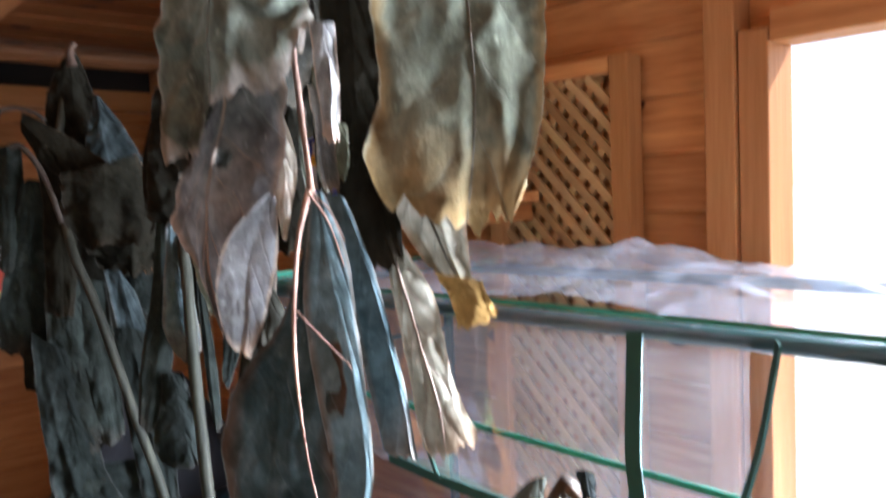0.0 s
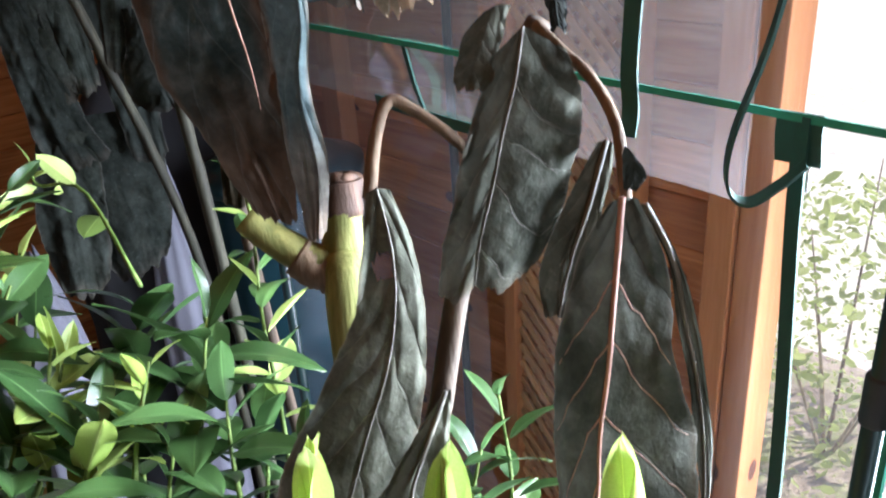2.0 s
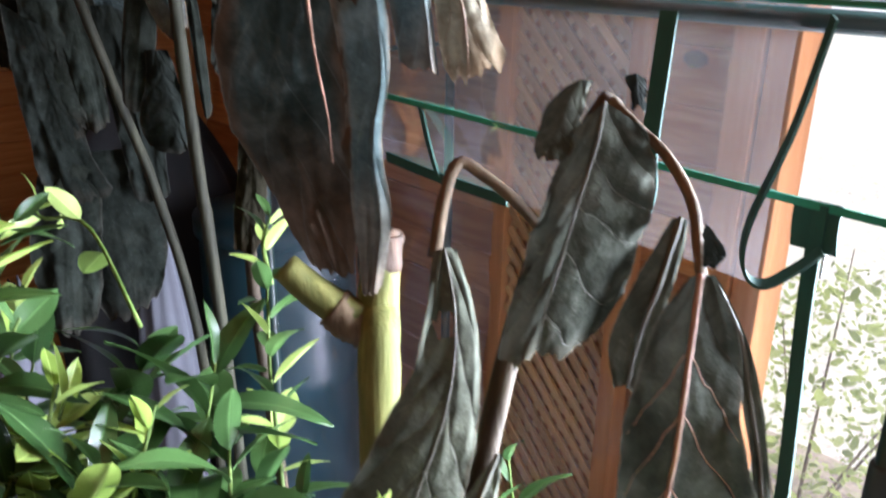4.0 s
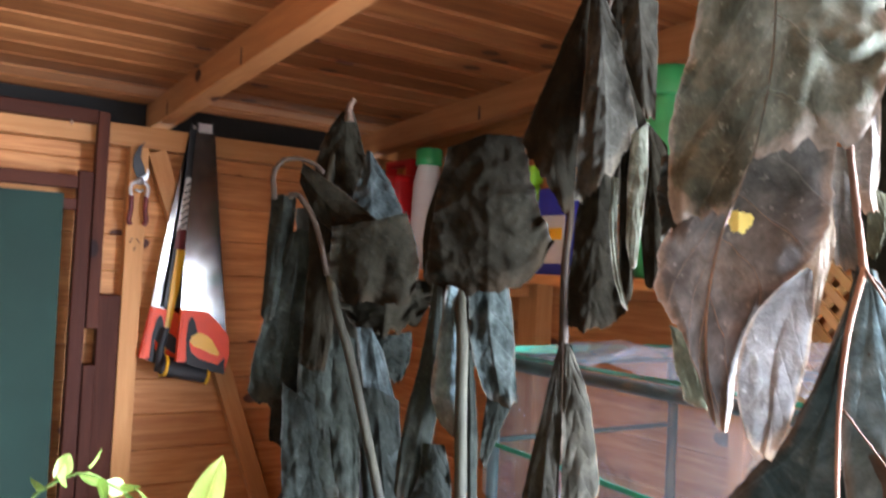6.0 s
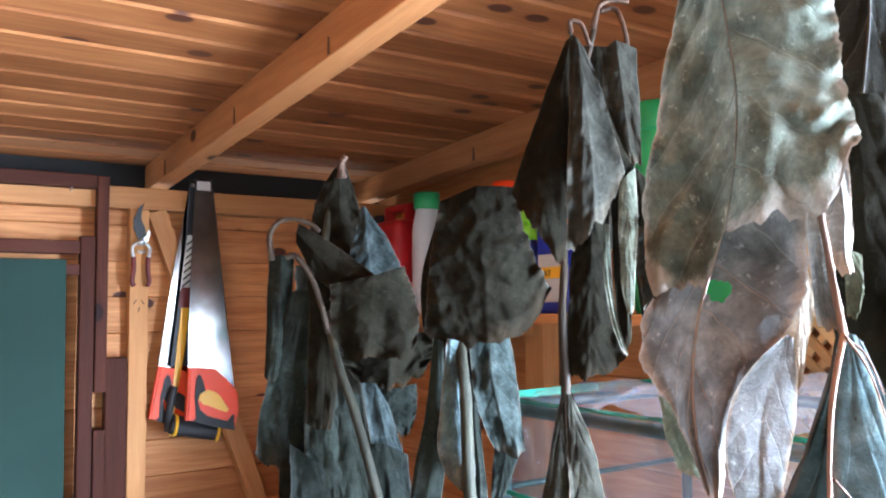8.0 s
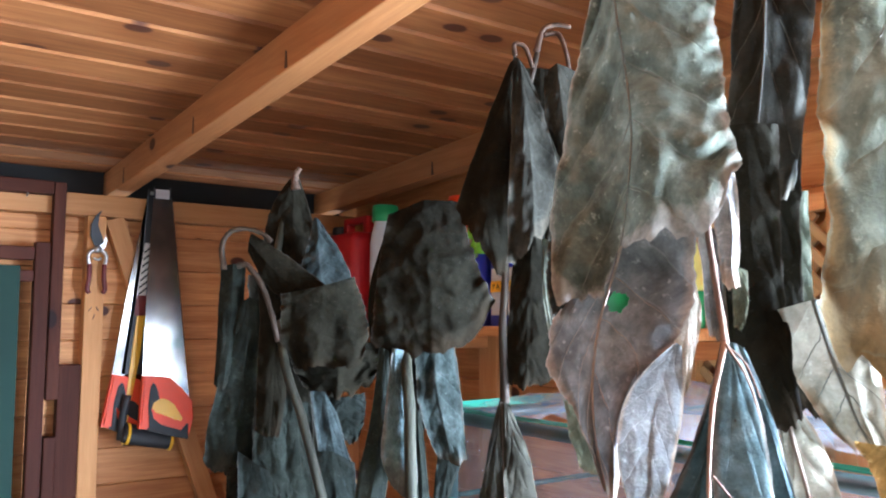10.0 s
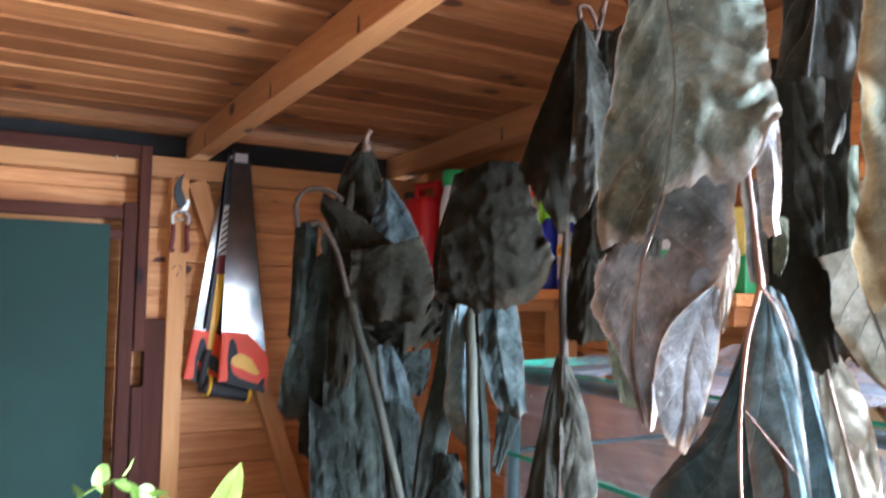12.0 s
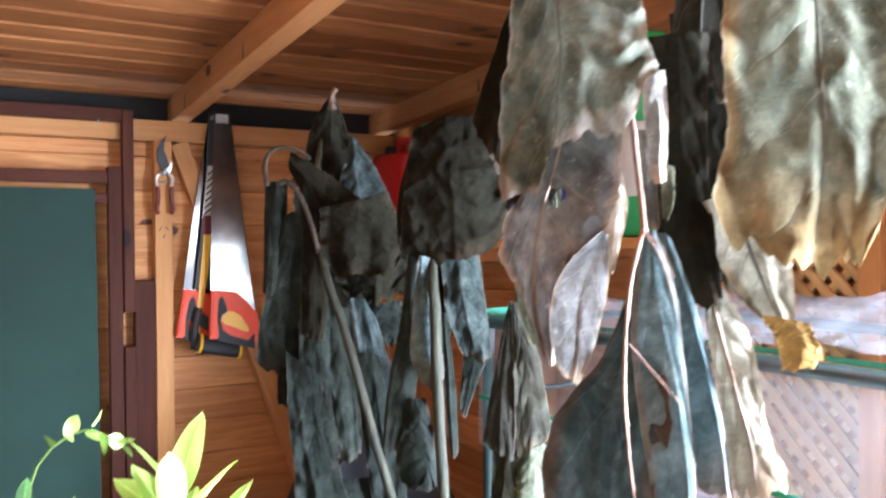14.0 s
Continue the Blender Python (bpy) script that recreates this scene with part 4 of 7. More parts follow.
limp_leaf(plant_b, (0.595, 1.022, 1.885), (0.589, 1.037, 1.761), (-0.6, -0.3, -1.1, 2.2, -1.5, 4.6, -1.6, 7.1, -1.3, 9.5, -0.8, 11.9), (0.0, 0.0, -0.3, 2.5, -0.6, 5.0, -0.7, 7.5, -0.4, 10.0, 0.0, 12.5), (0.7, -0.1, 0.5, 2.4, 0.3, 4.9, 0.2, 7.4, 0.5, 9.9, 0.9, 12.4), "dark", seed=20, face=-5, rib='', hem=0.28, fold=(30, 20))
limp_leaf(plant_b, (0.590, 1.022, 1.761), (0.561, 1.028, 1.528), (-0.6, -0.1, -0.5, 4.4, -0.6, 8.9, -1.0, 13.4, -1.2, 17.9, -1.0, 22.4), (0.0, 0.0, 0.3, 4.7, 0.6, 9.4, 0.7, 14.1, 0.4, 18.8, 0.0, 23.4), (0.6, 0.2, 1.2, 4.7, 1.9, 9.3, 2.3, 13.8, 2.0, 18.3, 1.0, 22.8), "slate", seed=21, face=-8, rib='', hem=0.28, fold=(20, 25), depth=0.15)
limp_leaf(plant_b, (0.596, 1.002, 1.761), (0.602, 0.991, 1.603), (-0.7, -0.2, -1.2, 2.7, -1.7, 5.5, -2.2, 8.4, -2.6, 11.2, -1.9, 14.0), (0.0, 0.0, -0.2, 3.2, -0.4, 6.3, -0.4, 9.5, -0.3, 12.7, 0.0, 15.8), (0.6, 0.2, 0.5, 3.1, 0.5, 5.9, 1.0, 8.8, 1.2, 11.7, 1.2, 14.6), "blue", seed=22, face=-6, rib='', hem=0.28, fold=(12, 30), depth=0.18)
limp_leaf(plant_b, (0.647, 1.003, 1.767), (0.660, 0.989, 1.634), (-2.5, 0.7, -2.7, 3.1, -2.9, 5.5, -2.7, 7.8, -2.3, 10.2, -1.6, 12.4), (0.0, 0.0, -0.5, 2.7, -0.6, 5.4, -0.4, 8.1, -0.2, 10.8, 0.0, 13.5), (1.9, -0.7, 2.1, 2.0, 2.1, 4.8, 2.0, 7.6, 1.9, 10.4, 1.7, 13.1), "dusk", seed=23, face=-3, rib='', hem=0.28, depth=0.25, fold=(5, 20))
limp_leaf(plant_b, (0.624, 1.006, 1.693), (0.630, 0.995, 1.518), (-0.3, -0.0, -0.4, 3.4, -0.5, 6.9, -0.5, 10.3, -0.5, 13.7, -0.3, 17.2), (0.0, 0.0, 0.0, 3.5, 0.1, 7.0, 0.0, 10.5, 0.0, 14.0, 0.0, 17.5), (0.3, 0.1, 0.6, 3.5, 0.7, 6.8, 0.8, 10.1, 0.7, 13.4, 0.6, 16.7), "slate", seed=24, face=-5, rib='', hem=0.28, fold=(30, 30))
limp_leaf(plant_b, (0.587, 1.011, 1.593), (0.601, 0.998, 1.486), (-1.1, -0.2, -1.6, 1.8, -2.2, 3.7, -3.2, 5.5, -3.8, 7.4, -3.5, 9.4), (0.0, 0.0, -0.0, 2.2, -0.1, 4.4, -0.2, 6.6, -0.3, 8.7, 0.0, 10.9), (1.1, 0.2, 1.3, 2.2, 1.4, 4.1, 1.2, 6.1, 1.0, 8.1, 0.9, 10.1), "slate", seed=25, face=-8, rib='', hem=0.28, depth=0.15)
limp_leaf(plant_b, (0.663, 0.999, 1.641), (0.648, 1.004, 1.568), (-1.4, -0.1, -1.2, 1.3, -1.1, 2.7, -0.9, 4.1, -0.7, 5.5, -0.5, 6.8), (0.0, 0.0, 0.1, 1.5, 0.1, 3.0, 0.1, 4.5, 0.1, 5.9, -0.0, 7.4), (1.7, 0.0, 1.4, 1.6, 1.1, 3.2, 0.9, 4.7, 0.6, 6.3, 0.4, 7.9), "slate", seed=26, face=-2, rib='', hem=0.28)
limp_leaf(plant_b, (0.627, 1.036, 1.761), (0.618, 1.036, 1.639), (-2.9, 0.2, -2.7, 2.6, -2.5, 5.0, -2.4, 7.3, -2.5, 9.7, -2.5, 12.1), (0.0, 0.0, 0.1, 2.5, 0.3, 4.9, 0.3, 7.4, 0.2, 9.8, 0.0, 12.2), (3.3, -0.5, 3.2, 2.0, 3.2, 4.4, 3.0, 6.8, 2.8, 9.3, 2.6, 11.7), "dark", seed=27, face=-6, rib='', hem=0.28)
plant_c = thing("wilted_plant", (0.70, 0.86, 0.0), "tall wilted plant with a tied looking bundle of dusty leaves", "dried plant", "wilted plants")
tube("stalk", [(0.720, 0.880, 0.000), (0.620, 0.850, 1.000), (0.585, 0.843, 1.415), (0.600, 0.841, 1.558), (0.618, 0.852, 1.643), (0.644, 0.879, 1.709), (0.639, 0.876, 1.786), (0.639, 0.872, 1.835), (0.645, 0.880, 1.900), (0.655, 0.870, 1.982), (0.662, 0.846, 2.070)], 0.007, 0.0028, stalk_drab, plant_c, n=44, wobble=0.12)
tube("petiole", [(0.635, 0.851, 2.057), (0.634, 0.851, 2.069), (0.643, 0.845, 2.066), (0.650, 0.842, 2.046)], 0.0026, 0.0022, stalk_cut, plant_c, wobble=0.12)
tube("petiole", [(0.664, 0.841, 2.082), (0.676, 0.832, 2.083), (0.677, 0.822, 2.062), (0.681, 0.821, 2.040)], 0.0026, 0.0022, stalk_cut, plant_c, wobble=0.12)
tube("petiole", [(0.659, 0.846, 2.065), (0.664, 0.841, 2.087), (0.673, 0.833, 2.092), (0.686, 0.824, 2.090)], 0.0034, 0.002, stalk_cut, plant_c, wobble=0.12)
limp_leaf(plant_c, (0.631, 0.847, 2.052), (0.609, 0.876, 1.869), (-0.4, 0.3, -1.0, 3.2, -1.6, 6.2, -2.1, 9.1, -2.6, 12.1, -3.1, 15.0), (0.0, 0.0, -0.1, 3.7, -0.2, 7.4, -0.3, 11.2, -0.2, 14.9, 0.0, 18.6), (0.9, 0.3, 1.2, 4.5, 1.6, 8.6, 2.1, 12.8, 2.7, 16.9, 3.3, 21.0), "dark", seed=28, face=1, rib='', fold=(18, 14), depth=0.08, sag=(0.3, 0.2))
limp_leaf(plant_c, (0.622, 0.829, 2.045), (0.641, 0.831, 1.874), (-0.6, -0.5, -1.1, 3.5, -1.5, 7.5, -2.0, 11.5, -2.4, 15.5, -2.9, 19.5), (0.0, 0.0, 0.1, 3.4, 0.2, 6.9, 0.3, 10.3, 0.2, 13.8, 0.0, 17.2), (0.7, 1.2, 1.4, 3.5, 2.0, 5.8, 2.4, 8.1, 2.9, 10.4, 3.3, 12.7), "ash", seed=29, face=7, rib='', fold=(10, 26), depth=0.08)
limp_leaf(plant_c, (0.656, 0.813, 2.044), (0.672, 0.812, 1.929), (-1.4, 0.7, -1.6, 2.6, -1.7, 4.5, -1.5, 6.4, -1.1, 8.3, -0.5, 10.2), (0.0, 0.0, 0.0, 2.3, 0.0, 4.6, 0.0, 7.0, 0.0, 9.3, 0.0, 11.6), (1.8, 0.9, 1.6, 3.0, 1.5, 5.2, 1.3, 7.4, 1.1, 9.5, 0.9, 11.7), "ash", seed=30, face=11, rib='', fold=(15, 30))
limp_leaf(plant_c, (0.652, 0.847, 1.880), (0.657, 0.857, 1.727), (-1.8, 2.4, -2.0, 4.9, -2.1, 7.4, -2.3, 9.9, -2.4, 12.4, -2.2, 14.9), (0.0, 0.0, 0.0, 3.1, 0.0, 6.1, -0.0, 9.2, -0.0, 12.2, -0.0, 15.3), (1.7, -2.2, 1.8, 1.0, 1.9, 4.1, 2.1, 7.2, 2.4, 10.2, 3.3, 13.2), "dark", seed=31, face=6, rib='', depth=0.1)
limp_leaf(plant_c, (0.672, 0.819, 1.918), (0.679, 0.825, 1.788), (-0.7, 0.5, -0.8, 3.0, -0.9, 5.5, -0.8, 8.0, -0.8, 10.5, -0.3, 12.9), (0.0, 0.0, -0.0, 2.6, -0.0, 5.2, -0.1, 7.8, -0.1, 10.5, 0.0, 13.1), (0.8, -0.7, 0.9, 1.9, 0.9, 4.6, 0.7, 7.2, 0.5, 9.9, 0.3, 12.5), "pale", seed=32, face=9, rib='', fold=(10, 10))
limp_leaf(plant_c, (0.657, 0.833, 1.873), (0.676, 0.831, 1.750), (-0.3, -0.0, -0.6, 2.4, -0.9, 4.8, -0.9, 7.2, -0.8, 9.6, -0.3, 12.0), (0.0, 0.0, -0.3, 2.5, -0.6, 5.0, -0.6, 7.5, -0.4, 10.0, 0.0, 12.5), (0.3, 0.2, 0.0, 2.7, -0.2, 5.2, -0.3, 7.7, -0.1, 10.2, 0.3, 12.7), "pale", seed=33, face=9, rib='', fold=(10, 10))
limp_leaf(plant_c, (0.686, 0.840, 1.911), (0.695, 0.848, 1.752), (-1.1, -0.0, -1.0, 3.4, -1.0, 6.8, -0.9, 10.2, -0.8, 13.6, -0.7, 17.1), (0.0, 0.0, 0.0, 3.2, 0.1, 6.4, 0.0, 9.6, 0.0, 12.8, -0.0, 16.0), (1.0, 0.0, 0.9, 3.0, 0.9, 6.0, 0.8, 8.9, 0.6, 11.9, 0.6, 14.9), "dark", seed=34, face=9, rib='')
limp_leaf(plant_c, (0.599, 0.832, 1.719), (0.584, 0.833, 1.567), (-0.1, 0.0, -0.6, 2.8, -0.9, 5.6, -1.2, 8.4, -1.5, 11.3, -1.8, 14.1), (0.0, 0.0, -0.1, 3.0, -0.1, 6.1, -0.2, 9.1, -0.1, 12.2, 0.0, 15.2), (0.1, 0.1, 0.4, 3.2, 0.8, 6.4, 1.1, 9.5, 1.3, 12.6, 1.5, 15.8), "ash", seed=35, face=0, rib='', fold=(20, 10), depth=0.08)
limp_leaf(plant_c, (0.600, 0.826, 1.718), (0.612, 0.813, 1.575), (-0.3, -0.0, -0.6, 3.0, -0.9, 6.0, -1.2, 9.1, -1.5, 12.1, -1.7, 15.1), (0.0, 0.0, 0.2, 2.9, 0.3, 5.7, 0.3, 8.6, 0.2, 11.5, 0.0, 14.4), (0.3, 0.1, 1.0, 2.7, 1.6, 5.2, 1.8, 7.8, 1.9, 10.4, 2.0, 13.0), "ash", seed=36, face=0, rib='', fold=(8, 24), depth=0.08)
limp_leaf(plant_c, (0.611, 0.819, 1.570), (0.608, 0.817, 1.510), (-1.5, 0.1, -1.4, 1.1, -1.4, 2.1, -1.3, 3.1, -1.5, 4.0, -1.9, 4.9), (0.0, 0.0, 0.1, 1.2, 0.1, 2.4, 0.2, 3.6, 0.1, 4.8, -0.0, 6.0), (1.8, -0.9, 1.9, 0.4, 2.0, 1.6, 1.9, 2.9, 1.5, 4.1, 1.2, 5.4), "grey", seed=37, face=2, rib='', fold=(15, 25))
limp_leaf(plant_c, (0.594, 0.833, 1.566), (0.579, 0.835, 1.420), (-1.6, -0.4, -1.4, 2.5, -1.3, 5.5, -1.4, 8.4, -1.5, 11.4, -1.4, 14.3), (0.0, 0.0, 0.1, 2.9, 0.1, 5.9, 0.1, 8.8, 0.0, 11.7, 0.0, 14.7), (1.5, -0.2, 1.5, 2.6, 1.5, 5.4, 1.5, 8.1, 1.4, 10.9, 1.3, 13.7), "dark", seed=38, face=1, rib='')
limp_leaf(plant_c, (0.676, 0.859, 2.055), (0.680, 0.874, 1.847), (-2.8, 0.0, -2.9, 4.2, -2.9, 8.4, -2.8, 12.6, -2.5, 16.8, -2.1, 20.9), (0.0, 0.0, 0.2, 4.2, 0.4, 8.4, 0.4, 12.5, 0.3, 16.7, 0.0, 20.9), (2.8, 0.2, 3.3, 4.1, 3.6, 8.0, 3.8, 11.9, 3.4, 15.8, 3.0, 19.7), "dark", seed=39, face=6, rib='')
limp_leaf(plant_c, (0.710, 0.842, 1.932), (0.728, 0.844, 1.771), (-1.3, 0.5, -1.2, 3.6, -1.1, 6.7, -1.1, 9.7, -1.0, 12.8, -0.8, 15.9), (0.0, 0.0, 0.2, 3.3, 0.3, 6.5, 0.3, 9.8, 0.2, 13.0, -0.0, 16.3), (1.7, 2.3, 1.8, 5.0, 1.9, 7.7, 1.7, 10.4, 1.4, 13.1, 1.0, 15.8), "dark", seed=40, face=12, rib='', depth=0.08)
plant_e = thing("wilted_plant", (0.50, 0.545, 2.252), "plant hung to dry with large grey, blue-green and yellowed leaves", "dried plant", "wilted plants")
tube("stalk", [(0.500, 0.545, 2.120), (0.490, 0.540, 2.020), (0.470, 0.530, 1.930), (0.445, 0.510, 1.860)], 0.008, 0.004, stalk_drab, plant_e, wobble=0.12)
tube("cord", [(0.500, 0.545, 2.252), (0.500, 0.545, 2.200), (0.500, 0.545, 2.100)], 0.0015, 0.0015, stalk_tan, plant_e, wobble=0.12)
tube("petiole", [(0.422, 0.478, 1.890), (0.420, 0.474, 1.855), (0.420, 0.470, 1.822), (0.420, 0.466, 1.796), (0.420, 0.464, 1.783)], 0.0013, 0.0016, stalk_pink, plant_e, wobble=0.3)
tube("midrib", [(0.417, 0.462, 1.784), (0.411, 0.464, 1.761), (0.408, 0.465, 1.734), (0.406, 0.464, 1.708), (0.407, 0.463, 1.681), (0.409, 0.461, 1.654), (0.412, 0.4585, 1.632), (0.414, 0.459, 1.612)], 0.0013, 0.0002, stalk_pink, plant_e, wobble=0.3)
tube("side_vein", [(0.407, 0.463, 1.729), (0.416, 0.457, 1.716), (0.428, 0.450, 1.700)], 0.0006, 0.0003, stalk_pink, plant_e, wobble=0.12)
tube("side_vein", [(0.418, 0.463, 1.783), (0.425, 0.458, 1.775), (0.431, 0.455, 1.760)], 0.0006, 0.0003, stalk_pink, plant_e, wobble=0.12)
tube("side_vein", [(0.416, 0.461, 1.783), (0.423, 0.456, 1.769), (0.428, 0.452, 1.748)], 0.0006, 0.0003, stalk_pink, plant_e, wobble=0.12)
limp_leaf(plant_e, (0.372, 0.485, 1.961), (0.382, 0.489, 1.825), (-0.5, -0.0, -1.1, 3.1, -1.9, 6.2, -2.7, 9.3, -3.4, 12.4, -3.4, 15.6), (0.0, 0.0, 0.2, 2.7, 0.5, 5.4, 0.7, 8.2, 0.5, 10.9, 0.0, 13.6), (4.1, 0.2, 4.3, 2.4, 4.5, 4.6, 4.6, 6.8, 4.8, 8.9, 5.2, 11.1), "pale", seed=41, face=16, ribs=True, depth=0.16, sag=(0.25, 0.6), crumple=1.5, quilt=0.0034, rib='drab', fold=(30, 10), thick=0.0007, curl=0.3)
limp_leaf(plant_e, (0.400, 0.500, 1.841), (0.397, 0.513, 1.716), (-2.7, 4.0, -3.4, 5.7, -3.1, 7.5, -2.0, 9.0, -1.0, 10.6, -0.3, 12.3), (0.0, 0.0, -0.4, 2.5, -0.9, 5.0, -1.0, 7.6, -0.7, 10.1, -0.0, 12.6), (2.7, -1.9, 3.1, 1.2, 3.1, 4.2, 1.8, 6.9, 0.7, 9.7, 0.5, 12.8), "mauve", seed=42, face=15, ribs=True, depth=0.1, rib='tan', hole=(0.33, 0.14, 0.5), rag=0.12, fold=(18, -6), thick=0.0008)
limp_leaf(plant_e, (0.396, 0.529, 1.753), (0.404, 0.526, 1.720), (-0.7, -0.4, -0.7, 0.3, -0.8, 1.0, -0.8, 1.7, -0.7, 2.3, -0.7, 3.0), (0.0, 0.0, 0.0, 0.7, 0.0, 1.4, 0.0, 2.0, 0.0, 2.7, 0.0, 3.4), (0.9, 0.9, 0.9, 1.4, 0.9, 2.0, 0.8, 2.6, 0.8, 3.2, 0.8, 3.8), "grey", seed=43, face=11, rib='')
limp_leaf(plant_e, (0.408, 0.480, 1.783), (0.391, 0.486, 1.709), (-0.1, 0.0, -1.0, 1.2, -1.7, 2.7, -1.8, 4.2, -1.5, 5.7, -0.8, 7.1), (0.0, 0.0, -0.3, 1.5, -0.5, 3.0, -0.4, 4.6, -0.1, 6.1, 0.0, 7.6), (0.2, 0.1, 0.6, 1.6, 0.8, 3.1, 0.8, 4.7, 0.7, 6.3, 0.4, 7.8), "dusty", seed=44, face=7, rib='', depth=0.03, rag=0.02, fold=(-10, 4), quilt=0.0004, crumple=0.35, hem=0.15, curl=0.2)
limp_leaf(plant_e, (0.412, 0.486, 1.840), (0.414, 0.481, 1.761), (-0.3, 0.0, -0.3, 1.6, -0.3, 3.2, -0.3, 4.7, -0.2, 6.3, -0.1, 7.8), (0.0, 0.0, 0.1, 1.6, 0.3, 3.2, 0.4, 4.8, 0.2, 6.3, 0.0, 7.9), (0.3, -0.0, 0.5, 1.5, 0.9, 3.1, 1.0, 4.6, 0.6, 6.1, 0.2, 7.6), "cream", seed=45, face=9, rib='', fold=(8, 8), depth=0.05)
limp_leaf(plant_e, (0.441, 0.486, 1.837), (0.447, 0.487, 1.783), (-0.6, -0.1, -0.6, 0.9, -0.5, 2.0, -0.5, 3.0, -0.5, 4.1, -0.4, 5.1), (0.0, 0.0, 0.0, 1.1, 0.0, 2.2, 0.0, 3.2, 0.0, 4.3, 0.0, 5.4), (0.7, -0.0, 0.6, 1.0, 0.6, 2.0, 0.5, 3.0, 0.5, 4.1, 0.5, 5.1), "mauve", seed=46, face=22, rib='')
limp_leaf(plant_e, (0.444, 0.473, 1.818), (0.446, 0.474, 1.790), (-0.4, -0.1, -0.3, 0.5, -0.3, 1.1, -0.3, 1.7, -0.3, 2.3, -0.3, 2.8), (0.0, 0.0, 0.0, 0.6, 0.1, 1.1, 0.1, 1.7, 0.0, 2.3, 0.0, 2.9), (0.4, 0.2, 0.4, 0.7, 0.4, 1.2, 0.4, 1.7, 0.3, 2.2, 0.2, 2.6), "grey", seed=47, face=23, rib='', fold=(25, 25))
limp_leaf(plant_e, (0.427, 0.470, 1.784), (0.418, 0.465, 1.560), (-0.1, 0.0, -1.0, 3.4, -2.3, 6.7, -4.4, 9.4, -5.1, 12.8, -4.7, 16.3, -3.0, 19.4, -1.3, 22.4), (0.0, 0.0, -0.5, 3.3, -1.1, 6.5, -1.8, 9.7, -2.4, 12.9, -2.0, 16.2, -1.1, 19.4, 0.0, 22.5), (0.2, 0.1, 0.6, 3.4, 0.9, 6.7, 1.3, 9.9, 0.6, 12.3, 0.9, 15.6, 1.0, 18.9, 1.0, 22.2), "umber", seed=48, face=11, rib='', fold=(10, -4), depth=0.16, crumple=1.6, curl=0.25, rag=0.1)
limp_leaf(plant_e, (0.423, 0.464, 1.784), (0.427, 0.450, 1.551), (-0.2, 0.0, -1.0, 3.3, -1.2, 6.6, -1.0, 10.0, -0.6, 13.3, -0.6, 16.7, -0.6, 20.0, -0.4, 23.4), (0.0, 0.0, 0.2, 3.4, 0.6, 6.8, 0.8, 10.1, 0.9, 13.5, 0.3, 16.6, 0.4, 20.0, 0.0, 23.4), (0.3, 0.1, 1.1, 3.3, 1.3, 6.7, 1.4, 10.0, 1.4, 13.3, 0.9, 16.4, 1.1, 19.8, 0.5, 23.0), "blue", seed=49, face=12, rib='', fold=(4, 16), depth=0.12, crumple=1.3, curl=0.25, rag=0.07)
limp_leaf(plant_e, (0.441, 0.471, 1.782), (0.463, 0.452, 1.649), (-0.8, -0.2, -0.8, 2.5, -0.9, 5.2, -1.1, 7.9, -1.2, 10.6, -1.3, 13.3), (0.0, 0.0, 0.3, 2.7, 0.3, 5.4, 0.3, 8.2, 0.2, 10.9, 0.0, 13.6), (0.2, 0.3, 0.6, 3.0, 0.7, 5.8, 0.7, 8.5, 0.6, 11.2, 0.3, 14.0), "blue", seed=50, face=13, rib='', fold=(10, 14), depth=0.06, crumple=1.3)
limp_leaf(plant_e, (0.470, 0.471, 1.765), (0.490, 0.454, 1.641), (-0.1, -0.0, -0.5, 2.5, -0.7, 5.0, -0.8, 7.5, -1.0, 10.1, -1.1, 12.6), (0.0, 0.0, -0.0, 2.5, 0.1, 5.1, 0.2, 7.6, 0.3, 10.1, 0.0, 12.6), (0.2, 0.2, 1.0, 2.4, 1.5, 4.7, 1.4, 7.0, 1.3, 9.3, 1.9, 11.6), "tan", seed=51, face=15, ribs=True, rib='tan', fold=(4, 12), depth=0.03, sag=(0, 0.2), crumple=1.3, hem=0.9, quilt=0.002)
limp_leaf(plant_e, (0.463, 0.406, 1.969), (0.455, 0.396, 1.769), (-2.9, -0.1, -3.1, 2.4, -3.3, 4.9, -3.5, 7.4, -3.7, 9.9, -3.7, 12.4, -3.7, 14.8, -4.3, 17.3), (0.0, 0.0, 0.1, 2.9, 0.1, 5.8, 0.4, 8.6, 0.5, 11.5, 0.6, 14.4, 0.4, 17.3, 0.0, 20.1), (3.7, 0.2, 3.8, 2.9, 3.9, 5.6, 3.9, 8.3, 3.9, 11.0, 3.8, 13.6, 3.3, 16.3, 2.6, 18.9), "yellowed", seed=52, face=7, ribs=True, rib='drab', depth=0.1, sag=(0.25, 0.3), crumple=0.9, quilt=0.0018, fold=(-4, 10), thick=0.0007)
limp_leaf(plant_e, (0.468, 0.451, 1.803), (0.489, 0.436, 1.734), (-1.8, 0.0, -2.0, 1.4, -2.1, 2.8, -1.8, 4.2, -1.5, 5.6, -0.9, 6.8), (0.0, 0.0, -0.1, 1.5, -0.2, 3.0, -0.2, 4.5, -0.2, 5.9, 0.0, 7.4), (2.3, 0.6, 2.0, 2.0, 1.7, 3.4, 1.3, 4.8, 0.9, 6.2, 0.5, 7.6), "tan", seed=53, face=18, ribs=True, depth=0.2)
